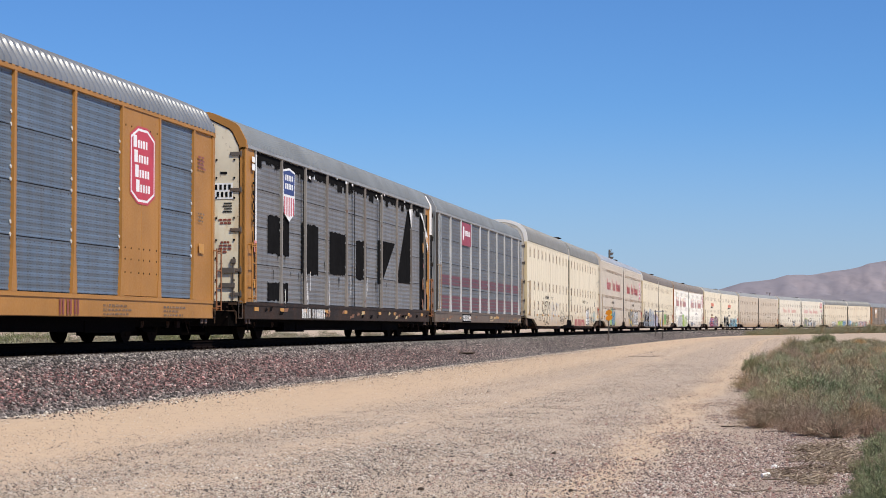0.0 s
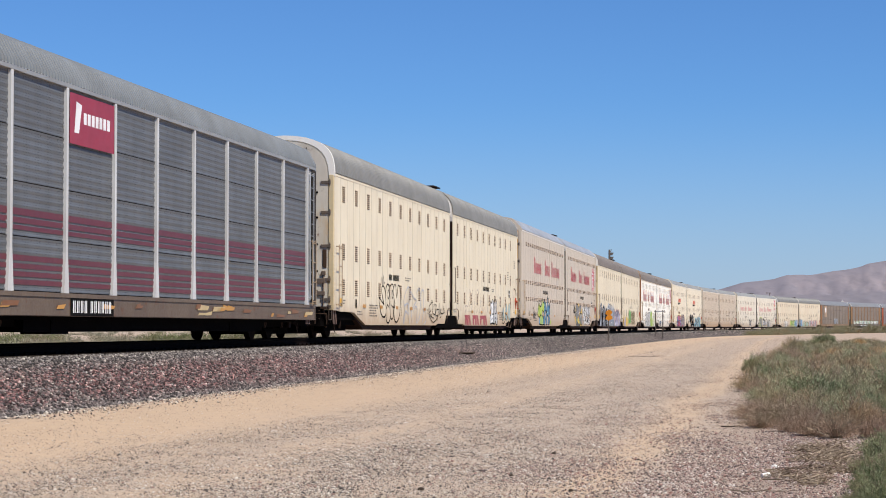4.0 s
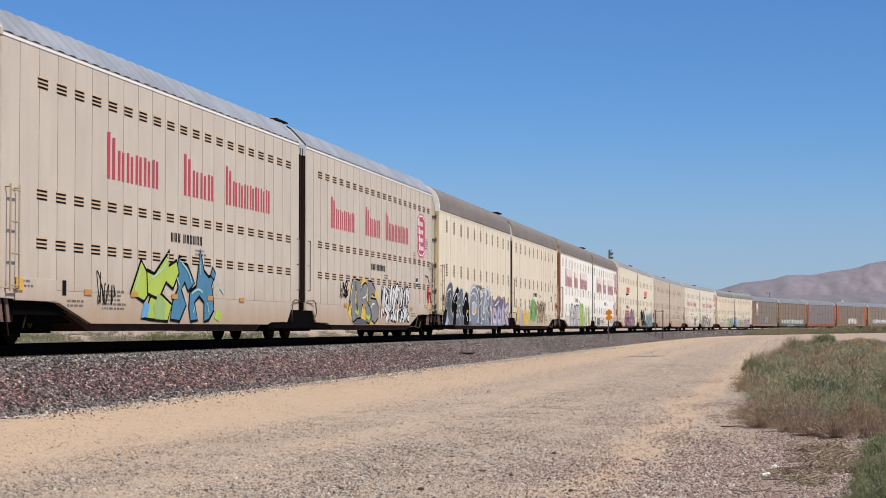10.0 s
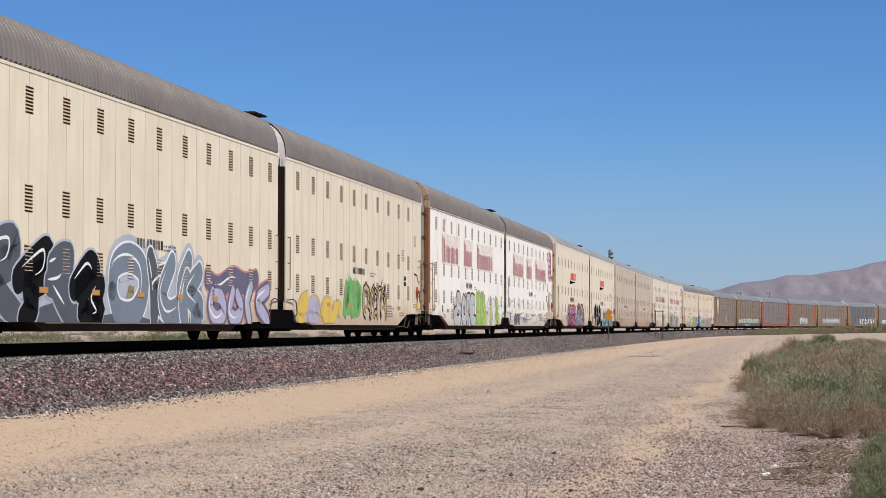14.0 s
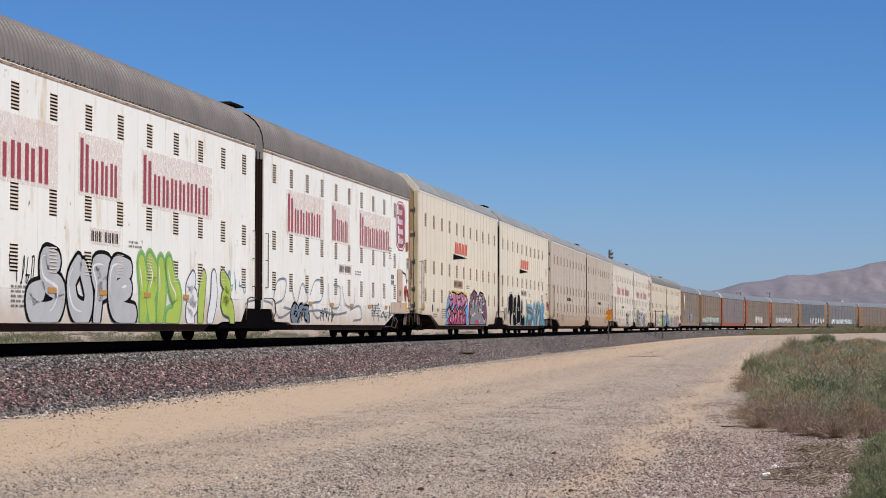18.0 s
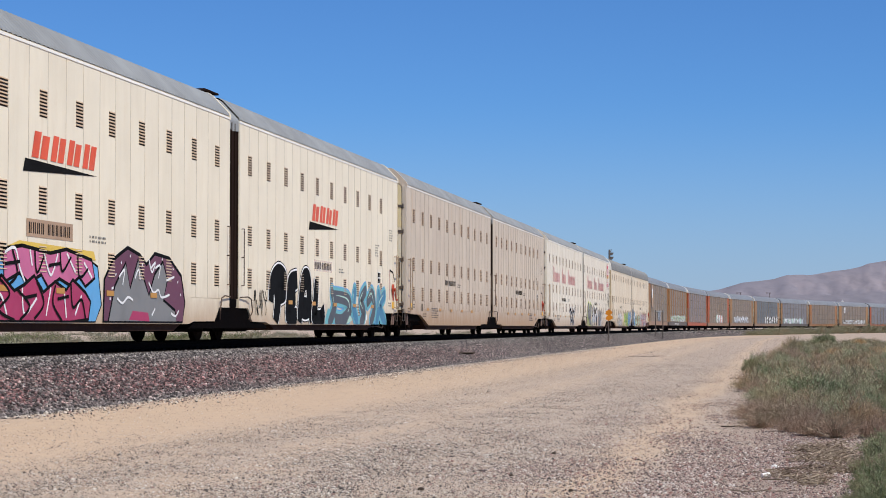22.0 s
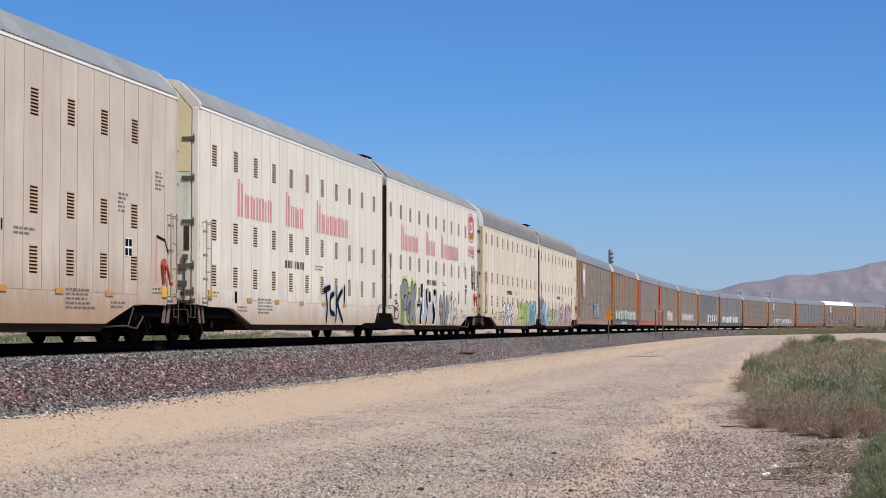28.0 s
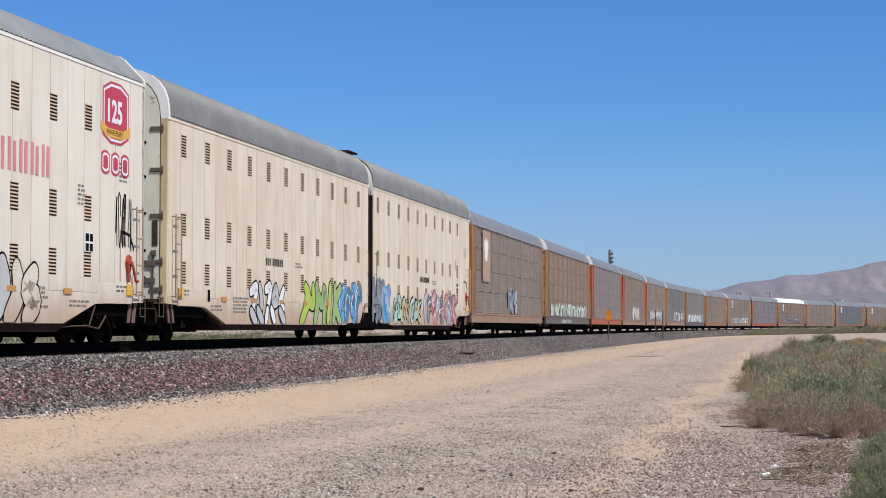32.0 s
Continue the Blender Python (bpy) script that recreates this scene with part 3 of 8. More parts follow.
LOW = [(1.53, 4.86), (1.52, 4.96), (1.33, 5.32), (1.24, 5.40), (0.70, 5.64), (0.56, 5.68), (0, 5.74)]


def both(profile):
    return [(-y, z) for y, z in profile] + [(y, z) for y, z in reversed(profile[:-1])]


def roof_mesh(profile, length, mat, pitch=0.22, depth=0.022):
    """Pressed roof sheets with ribs that run across."""
    def make():
        ring = both(profile)
        q, rings = Shape(), []
        n = int(length / pitch)
        p = length / n
        for k in range(n):
            for a, d in ((0.0, 0.0), (0.30, 0.0), (0.45, depth), (0.85, depth)):
                rings.append([(k * p + a * p, y * (1 + d / 1.5), z + d) for y, z in ring])
        rings.append([(length, y, z) for y, z in ring])
        q.loft(rings, closed=False)
        return q.mesh("roof", mat, smooth=True)
    return cached(("roof", len(profile), profile[0][1], length, mat.name, pitch, depth), make)


def arch_mesh(profile, x0, x1, grow, low, mat, name):
    """A hoop that follows the roof's line and runs down both corners to z = low."""
    ring = both(profile)
    out = [(ring[0][0] - grow, low)] + [(y * (1 + grow / 1.5), z + grow) for y, z in ring] + [(ring[-1][0] + grow, low)]
    inn = [(ring[0][0] + 0.16, low)] + [(y * 0.90, z - 0.12) for y, z in ring] + [(ring[-1][0] - 0.16, low)]
    q = Shape()
    rings = [[(x0, a[0], a[1]), (x1, a[0], a[1]), (x1, b[0], b[1]), (x0, b[0], b[1])] for a, b in zip(out, inn)]
    q.loft(rings)
    return q.mesh(name, mat)


def shell_mesh(profile, length, low, mat, inset=0.03):
    ring = [(-1.53 + inset, low)] + [(y * (1 - inset / 1.53), z - inset) for y, z in both(profile)] + [(1.53 - inset, low)]
    return Shape().loft([[(x, y, z) for y, z in ring] for x in (0.02, length - 0.02)]).mesh("body", mat)


def ladder_mesh(h, w, n, mat, r=0.014):
    q = Shape()
    for x in (0, w):
        q.rod((x, -0.10, 0), (x, -0.10, h), r, 6)
        for z in (0.05, h - 0.05):
            q.rod((x, -0.10, z), (x, 0, z), r, 5)
    for k in range(n):
        z = 0.1 + (h - 0.2) * k / (n - 1)
        q.rod((0, -0.10, z), (w, -0.10, z), r, 5)
    return q.mesh("ladder", mat)


def end_door(parent, x, way, mat, profile, low, hinge_mat, upper=None, rack=False):
    """The folding end door with hinges; way -1 faces the head of the train."""
    ring = [(-1.34, low)] + [(y * 0.885, z - 0.15) for y, z in both(profile)] + [(1.34, low)]
    q = Shape()
    q.loft([[(x, y, z) for y, z in ring], [(x + way * 0.05, y, z) for y, z in ring]])
    d = part("end_door", q.mesh("end_door", mat), parent, None, "pale painted folding end door")
    if upper:
        u = Shape()
        top = [p for p in ring if p[1] > 3.9]
        cut = [(-1.34, 3.9)] + top + [(1.34, 3.9)]
        u.loft([[(x + way * 0.052, y, z) for y, z in cut], [(x + way * 0.058, y, z) for y, z in cut]])
        part("upper_panel", u.mesh("upper_panel", upper), d)
    seam = Shape().box(x + way * 0.05 - 0.012, x + way * 0.05 + 0.012, -0.70, -0.68, low, profile[-1][1] - 0.35)
    part("door_seam", seam.mesh("door_seam", black_iron), d)
    hinge = cached(("hinge", hinge_mat.name, way), lambda: Shape().box(-0.018, 0.018, -0.08, 0.19, -0.045, 0.045, c=0.008).box(-0.025, 0.035, -0.11, -0.06, -0.065, 0.065, c=0.01).rod((0, -0.085, -0.10), (0, -0.085, 0.10), 0.016, 6).mesh("hinge", hinge_mat))
    for z in (1.15, 1.75, 2.75, 3.75, 4.65):
        part("hinge", hinge, d, pose(x + way * 0.06, -1.33, z, 0, 0, 0 if way > 0 else 0))
    lock = cached(("lock", way), lambda: Shape().rod((0, 0, 0), (0, 0, 0.98), 0.018, 6).box(-0.02, 0.02, -0.05, 0.34, 0.30, 0.42, c=0.008).box(-0.02, 0.02, -0.05, 0.34, 0.66, 0.80, c=0.008).box(-0.03, 0.03, -0.07, 0.05, 0.90, 1.02, c=0.01).mesh("door_lock", bracket_grey))
    part("door_lock", lock, d, pose(x + way * 0.075, -1.22, low + 0.03))
    patch = cached(("rustplate", way), lambda: Shape().box(-0.012, 0.012, -0.06, 0.06, 0, 0.55, c=0.004).mesh("stop_plate", brown_iron))
    if not rack:
        part("stop_plate", patch, d, pose(x + way * 0.055, -1.255, low + 1.15))
        b = cached(("bolt", way), lambda: Shape().rod((0, 0, 0), (way * 0.03, 0, 0), 0.035, 8).mesh("bolt", black_iron))
        for z in (1.4, 2.0, 2.8, 3.6, 4.35):
            part("bolt", b, d, pose(x + way * 0.05, -1.02, z))
    else:
        b = cached(("smallbolt", way), lambda: Shape().rod((0, 0, 0), (way * 0.02, 0, 0), 0.026, 8).mesh("bolt", black_iron))
        for z in (1.2, 1.5, 2.05, 2.5, 3.05, 3.55, 4.05, 4.5):
            for y in (-1.24, -0.78):
                part("bolt", b, d, pose(x + way * 0.05, y, z))
    return d


def rigging_mesh(way):
    """Levers, pipes and brackets that crowd the end of a car, seen from its side."""
    r = random.Random(31 + way)
    q = Shape()
    for k in range(9):
        a = Vector((way * r.uniform(-2.4, 0.4), r.uniform(-1.40, -1.1), r.uniform(0.5, 0.95)))
        b = a + Vector((r.uniform(-0.25, 0.25), r.uniform(-0.05, 0.05), r.uniform(-0.4, -0.15)))
        q.rod(a, b, r.uniform(0.012, 0.022), 5)
    for k in range(8):
        cx, cy, cz = way * r.uniform(-2.3, 0.4), r.uniform(-1.35, -1.0), r.uniform(0.40, 0.85)
        w, h = r.uniform(0.05, 0.14), r.uniform(0.05, 0.12)
        q.box(cx - w, cx + w, cy - 0.04, cy + 0.04, cz - h, cz + h, c=0.012)
    for z in (0.58, 0.82):
        q.rod((way * -2.7, -1.2, z), (way * 0.55, -1.2, z), 0.018, 5)
    return q.mesh("brake_rigging", rig_brown)


def steps_and_gear(parent, x, way, mat=None):
    """Corner ladder, sill step, coupler and brake hose of one end."""
    if mat is not None and mat in (orange, rusty_post):
        part("corner_ladder", cached(("endladder", mat.name), lambda: ladder_mesh(1.45, 0.36, 4, mat, 0.018)), parent, pose(x - 0.10 if way > 0 else x + 0.28, -1.53, 0.72 if way > 0 else 1.0), "rusty low ladder at the car's corner")
    else:
        part("corner_ladder", cached("cornerladder", lambda: ladder_mesh(1.85, 0.40, 4, ladder_tan, 0.017)), parent, pose(x - way * 0.30 - (0.42 if way > 0 else 0), -1.53, 0.95))
    q = Shape()
    for dx in (0.02, 0.34):
        q.rod((x + way * dx, -1.46, 0.95), (x + way * dx, -1.46, 0.55), 0.010, 6)
    q.rod((x + way * 0.02, -1.46, 0.55), (x + way * 0.34, -1.46, 0.55), 0.011, 6)
    q.rod((x + way * 0.02, -1.46, 0.90), (x + way * 0.34, -1.46, 0.90), 0.009, 6)
    q.box(min(x + way * 0.04, x + way * 0.32), max(x + way * 0.04, x + way * 0.32), -1.47, -1.40, 0.955, 0.985)
    part("sill_step", q.mesh("sill_step", bracket_grey), parent)
    for dx in (0.12, 0.42):
        st = Shape()
        st.prism([(x - way * (dx + 0.02), 1.0), (x - way * (dx + 0.15), 1.0), (x - way * (dx + 0.33), 0.42), (x - way * (dx + 0.20), 0.42)], -1.46, -1.43)
        part("step_plate", st.mesh("step_plate", plate_brown), parent)
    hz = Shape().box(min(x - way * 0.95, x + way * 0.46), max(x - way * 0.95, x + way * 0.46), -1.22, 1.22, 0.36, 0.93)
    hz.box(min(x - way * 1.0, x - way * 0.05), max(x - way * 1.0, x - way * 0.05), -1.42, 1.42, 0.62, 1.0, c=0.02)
    # added black block that shuts the lit gap between the wheels
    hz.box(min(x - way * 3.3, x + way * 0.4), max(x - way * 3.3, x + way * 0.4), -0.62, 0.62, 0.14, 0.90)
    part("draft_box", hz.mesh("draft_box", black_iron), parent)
    e = Shape().box(min(x, x + way * 0.42), max(x, x + way * 0.42), -1.40, 1.40, 0.88, 0.94)
    for yy in (-1.3, -0.4, 0.4, 1.3):
        e.rod((x + way * 0.40, yy, 0.88), (x - way * 0.05, yy, 0.55), 0.025, 5)
    e.rod((x + way * 0.45, -1.42, 0.72), (x + way * 0.45, -0.2, 0.78), 0.018, 5)
    e.rod((x + way * 0.45, -1.42, 0.72), (x + way * 0.45, -1.42, 0.42), 0.018, 5)
    part("end_platform", e.mesh("end_platform", brown_iron), parent)
    part("brake_rigging", cached(("rigging", way), lambda: rigging_mesh(way)), parent, pose(x, 0, 0))
    c = Shape()
    c.box(min(x - way * 0.6, x + way * 0.55), max(x - way * 0.6, x + way * 0.55), -0.12, 0.12, 0.70, 0.98)
    c.box(min(x + way * 0.45, x + way * 0.85), max(x + way * 0.45, x + way * 0.85), -0.2, 0.2, 0.66, 1.02, c=0.05)
    part("coupler", c.mesh("coupler", wheel_iron), parent)
    h = Shape()
    pts = [(x - way * 0.1, -0.5, 0.8), (x + way * 0.25, -0.5, 0.55), (x + way * 0.55, -0.45, 0.40), (x + way * 0.85, -0.42, 0.48)]
    for a, b in zip(pts, pts[1:]):
        h.rod(a, b, 0.03, 6)
    part("brake_hose", h.mesh("brake_hose", rubber), parent)


def box_car(name, label, length, outer, wall, roof_mat, hoop, post, door, door_top=None, round_roof=True, wide_vents=False, vent_paint=None, group="", vent_at=0.0):
    """One unit of a two-unit covered car carrier. x runs from its near end; outer: which end carries the coupler (0 or 1)."""
    root = new(name)
    tagged(root, label, "rail car", group)
    prof = ROUND if round_roof else ANGLED
    eave = prof[0][1]
    L = length
    X = (lambda x: x) if outer == 0 else (lambda x: L - x)
    fold = 0.30 if outer == 1 else 0.0      # room for the bellows before the wall begins
    W, start = L - fold, pose(fold, 0, 0)
    part("body", cached(("shell", round_roof, W, wall.name), lambda: shell_mesh(prof, W, 0.98, wall)), root, start)
    # low side sill, cut away over the bogies
    def sill():
        pts = [(X(0.0), 1.0), (X(0.0), 0.84), (X(2.9), 0.78), (X(4.6), 0.40), (X(L - 3.3), 0.40), (X(L - 2.9), 0.46), (X(L - 1.25 - fold), 0.47), (X(L - 0.85 - fold), 0.80), (X(L - fold), 0.80), (X(L - fold), 1.0)]
        return Shape().prism(pts, -1.53, 1.53).mesh("side_sill", wall)
    part("side_sill", cached(("sill", outer, L, wall.name), sill), root)
    def belly():
        pts = [(X(3.3), 0.64), (X(4.7), 0.25), (X(L - 4.1), 0.25), (X(L - 3.3), 0.5)]
        return Shape().prism(pts, -1.44, 1.44).mesh("under_sill", rust_sill)
    part("under_sill", cached(("belly", outer, L), belly), root)
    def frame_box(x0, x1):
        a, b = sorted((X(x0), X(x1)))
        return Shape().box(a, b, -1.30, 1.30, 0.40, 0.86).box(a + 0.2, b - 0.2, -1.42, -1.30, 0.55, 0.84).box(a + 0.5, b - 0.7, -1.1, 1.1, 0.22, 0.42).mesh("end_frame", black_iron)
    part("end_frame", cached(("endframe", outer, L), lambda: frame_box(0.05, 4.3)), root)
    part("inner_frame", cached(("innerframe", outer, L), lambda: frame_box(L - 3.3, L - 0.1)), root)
    n = 23
    w = W / n
    for k in range(n):
        part("side_panel", panel_mesh(w, eave - 1.02, wall), root, pose(fold + k * w, -1.50, 0))
        if k and wall is not white:
            part("panel_seam", cached(("seam", eave, wall.name), lambda: Shape().box(-0.005, 0.005, -0.003, 0.02, 0, eave - 1.06).mesh("panel_seam", seam_deep if wall in (putty, pinkish) else seam_shade)), root, pose(fold + k * w, -1.532, 1.03))
    part("far_side", cached(("far", W, eave, wall.name), lambda: Shape().box(0.02, W - 0.02, 1.50, 1.53, 1.01, eave - 0.01).mesh("far_side", wall)), root, start)
    part("roof", roof_mesh(prof, W, roof_mat, 0.62 if wide_vents else 0.22, 0.024 if round_roof else 0.016 if wide_vents else 0.010), root, start, "ribbed grey metal roof")
    part("drip_rail", cached(("drip", W, eave, wall.name), lambda: Shape().box(0, W, -1.542, -1.50, eave - 0.075, eave - 0.03).mesh("drip_rail", hoop_rust if wall is white else wall if round_roof else hoop_white)), root, start)
    a, b = sorted((X(-0.02), X(0.10)))
    part("end_hoop", cached(("hoop", round_roof, outer, L, hoop.name), lambda: arch_mesh(prof, a, b, 0.022, eave - 0.08, hoop, "end_hoop")), root, None, "pale hoop round the roof end")
    if outer == 0:
        part("end_hoop", cached(("thinhoop", round_roof, L, hoop.name), lambda: arch_mesh(prof, L - 0.09, L + 0.01, 0.022, eave - 0.08, hoop, "end_hoop")), root, None, "thin pale hoop at the joint")
    pa, pb = sorted((X(-0.03), X(0.12)))
    part("corner_post", cached(("post", outer, L, eave, post.name), lambda: Shape().box(pa, pb, -1.53, -1.37, 0.84, eave - 0.05, c=0.012).mesh("corner_post", post)), root)
    part("corner_post", cached(("farpost", outer, L, eave, post.name), lambda: Shape().box(pa, pb, 1.37, 1.53, 0.84, eave - 0.05, c=0.012).mesh("corner_post", post)), root)
    way = -1 if outer == 0 else 1
    end_door(root, X(0.03), way, door, prof, 0.95, bracket_grey, door_top)
    steps_and_gear(root, X(0.0), way)
    # inner end: dark bellows and the joint
    if outer == 1:
        q = Shape().prism([(-0.54, eave - 0.12), (-0.54, 1.22), (-0.42, 1.0), (0.18, 1.0), (0.29, 1.22), (0.29, eave - 0.12)], -1.47, 1.47)
        hood = Shape().loft([[(x, y * k, z - dz) for y, z in [(-1.53, eave - 0.25)] + both(prof) + [(1.53, eave - 0.25)]] for x, k, dz in ((-0.54, 0.99, 0.02), (-0.2, 0.965, 0.06), (0.31, 0.985, 0.03))], closed=False)
        part("joint_hood", hood.mesh("joint_hood", pale_steel if hoop is hoop_white else roof_mat), root, None, "folded grey hood over the joint")
        bellows = part("bellows", q.mesh("bellows", rubber), root, None, "black rubber bellows between the two units")
        for x in (-0.545, -0.28, 0.0, 0.262):
            part("fold", cached(("fold", eave), lambda: Shape().box(0, 0.035, -1.50, 1.50, 1.02, eave - 0.11).mesh("fold", rubber)), bellows, pose(x, 0, 0))
        j = Shape().prism([(-3.7, 0.30), (-3.4, 0.42), (-1.75, 0.44), (-1.38, 0.80), (1.12, 0.80), (1.5, 0.44), (2.8, 0.43), (3.1, 0.30)], -1.50, 1.50)
        j.box(-0.45, 0.2, -1.50, -1.2, 0.80, 1.02, c=0.02)
        part("joint", j.mesh("joint", black_iron), root)
        for cx, sgn in ((-0.55, -1), (0.30, 1)):
            hh = Shape()
            pts = [(cx + sgn * 0.62, -1.60, 1.08), (cx + sgn * 0.90, -1.60, 1.02), (cx + sgn * 1.02, -1.60, 0.72), (cx + sgn * 0.86, -1.55, 0.52)]
            for a, b in zip([(cx + sgn * 0.02, -1.56, 1.06)] + pts, pts):
                hh.rod(a, b, 0.016, 6)
            part("handhold", hh.mesh("handhold", rail_rust), root)
            bar = Shape().rod((cx + sgn * 0.22, -1.60, 1.35), (cx + sgn * 0.22, -1.60, 2.75), 0.014, 6)
            for z in (1.35, 2.05, 2.75):
                bar.rod((cx + sgn * 0.22, -1.60, z), (cx + sgn * 0.22, -1.52, z), 0.012, 5)
            part("grab_bar", bar.mesh("grab_bar", rail_rust), root)
        top = 5.98 if round_roof else 6.04
        c = Shape().box(-0.62, 0.30, -1.0, 0.5, top, top + 0.05, c=0.015).box(-0.55, -0.1, -0.9, 0.4, top - 0.12, top + 0.09, c=0.02)
        part("roof_cap", c.mesh("roof_cap", rubber), root)
    bogie(root, X(1.55))
    if outer == 0:
        bogie(root, L + 0.75)
    vp = vent_paint or wall
    if wide_vents:
        for row in (4.63, 2.62, 1.74):
            for k in range(20):
                part("vent", vent_mesh(0.50, 0.22, 3, vp), root, pose(1.75 + 0.945 * k, -1.53, row))
    else:
        cols = 11 if outer == 0 else 10
        for row in (4.12, 2.37, 1.30):
            for k in range(cols):
                part("vent", vent_mesh(0.36, 0.51, 8, vp), root, pose(1.15 + vent_at + (1.848 if outer == 0 else 1.835) * k, -1.53, row))
    return root


def corrugated(w, h, mat):
    """A perforated side sheet with horizontal ribs; origin at its lower left corner."""
    def make():
        n = max(3, int(h / 0.13))
        rows = [(h * k / (6 * n), -0.015 - 0.006 * math.cos(k * math.pi / 3)) for k in range(6 * n + 1)]
        q = Shape()
        q.loft([[(0.01, y, z), (w - 0.01, y, z)] for z, y in rows], closed=False)
        q.box(0.01, w - 0.01, -0.004, 0, 0, h)
        return q.mesh("screen_panel", mat, smooth=True)
    return cached(("screen", w, h, mat.name), make)


def rack_car(name, label, frame_mat, panel_mat, roof_mat, sill_mat, post_mat, door_mat, profile=LOW, blank=(), posts=None, group="", ribs=0.15, hoop=None, top_mat=None, dark_ends=(), ladder="tall"):
    """A single three-deck car carrier on a flat car, 26.2 m long."""
    root = new(name)
    tagged(root, label, "rail car", group)
    L = 26.2
    part("body", cached(("rackshell", L), lambda: shell_mesh(profile, L, 0.95, dark_frame, 0.06)), root)
    # flat car: deep side sill with pressed flange, dark centre sill
    q = Shape().box(0, L, -1.52, -1.40, 0.53, 0.90, c=0.012).box(0, L, 1.40, 1.52, 0.53, 0.90).box(0.05, L - 0.05, -1.54, 1.54, 0.88, 0.96)
    part("side_sill", cached(("flat", sill_mat.name), lambda: q.mesh("side_sill", sill_mat)), root)
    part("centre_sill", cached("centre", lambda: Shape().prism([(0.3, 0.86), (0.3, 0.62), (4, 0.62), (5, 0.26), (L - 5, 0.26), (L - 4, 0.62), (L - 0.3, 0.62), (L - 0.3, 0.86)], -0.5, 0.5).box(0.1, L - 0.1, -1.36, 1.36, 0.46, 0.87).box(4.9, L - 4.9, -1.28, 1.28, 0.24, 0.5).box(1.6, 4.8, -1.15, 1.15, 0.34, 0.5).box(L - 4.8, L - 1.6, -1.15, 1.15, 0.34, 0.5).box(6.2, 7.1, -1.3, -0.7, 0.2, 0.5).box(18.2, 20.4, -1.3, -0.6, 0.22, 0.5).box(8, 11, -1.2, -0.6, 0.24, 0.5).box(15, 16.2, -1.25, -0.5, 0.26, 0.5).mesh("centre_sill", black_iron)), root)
    posts = posts or [0.95 + 2.7 * k for k in range(10)]
    bays = len(posts) - 1
    heights = (0.98, 1.94, 2.90, 3.86)
    for k in range(bays):
        bw = round(posts[k + 1] - posts[k], 3)
        if k in blank:
            for half in (0, 1):
                part("blank_panel", cached(("blank", bw, frame_mat.name), lambda: Shape().box(0.01, bw / 2 - 0.004, -0.04, 0, 0, 3.84, c=0.008).mesh("blank_panel", frame_mat)), root, pose(posts[k] + half * bw / 2, -1.49, 0.97))
            continue
        for z in heights:
            part("screen_panel", corrugated(bw, 0.94, panel_mat), root, pose(posts[k], -1.47, z))
    pm = cached(("rackpost", post_mat.name), lambda: Shape().prism([(-0.055, 3.88), (-0.055, 0.75), (-0.13, 0), (0.13, 0), (0.055, 0.75), (0.055, 3.88)], -0.075, 0).mesh("post", post_mat))
    for x in posts:
        part("post", pm, root, pose(x, -1.47, 0.96))
    top_mat = top_mat or frame_mat
    part("top_rail", cached(("toprail", top_mat.name), lambda: Shape().box(0, L, -1.55, -1.46, 4.80, 4.90, c=0.01).box(0, L, 1.46, 1.55, 4.80, 4.90).mesh("top_rail", top_mat)), root)
    part("roof", roof_mesh(profile, L, roof_mat, ribs or 1.31, 0.032 if ribs > 0.2 else 0.026 if ribs else 0.018), root, None, "metal roof of pressed sheets")
    part("far_side", cached(("rackfar", panel_mat.name), lambda: Shape().box(0.9, L - 0.9, 1.44, 1.49, 0.97, 4.8).mesh("far_side", panel_mat)), root)
    hoop = hoop or frame_mat
    for e, xa in ((0, -0.02), (1, L - 0.14)):
        part("end_hoop", cached(("rackhoop", e, hoop.name, profile[0][1]), lambda: arch_mesh(profile, xa, xa + 0.16, 0.02, 4.78, hoop, "end_hoop")), root)
        part("end_panel", cached(("endpanel", e, posts[0], posts[-1], frame_mat.name), lambda: Shape().box(xa, xa + 0.16, -1.54, -1.38, 0.92, 4.82, c=0.012).box(xa if e == 0 else posts[-1], posts[0] if e == 0 else L, -1.505, -1.44, 0.96, 4.82).mesh("end_panel", frame_mat)), root)
        way = -1 if e == 0 else 1
        end_door(root, 0.05 if e == 0 else L - 0.05, way, door_mat, profile, 0.98, dark_frame if dark_ends else bracket_grey, rack=True)
        steps_and_gear(root, 0.0 if e == 0 else L, way, None if ladder == "tall" else orange if e == 0 else rusty_post)
        if ladder == "tall":
            rung_mat = galv_bright if dark_ends else frame_mat
            q = cached(("longladder", rung_mat.name), lambda: ladder_mesh(3.6, 0.40, 11, rung_mat))
            part("tall_ladder", q, root, pose(0.48 if e == 0 else L - 0.88, -1.50, 1.1))
        # flat dark plate: the shade at the car's end is put into its colour
        if e in dark_ends:
            part("end_recess", cached(("recess", e), lambda: Shape().box(-0.02 if e == 0 else L - 0.50, 0.50 if e == 0 else L + 0.02, -1.548, -1.541, 0.98, 4.78).mesh("end_recess", dark_frame)), root)
    bogie(root, 3.2)
    bogie(root, L - 3.2)
    return root
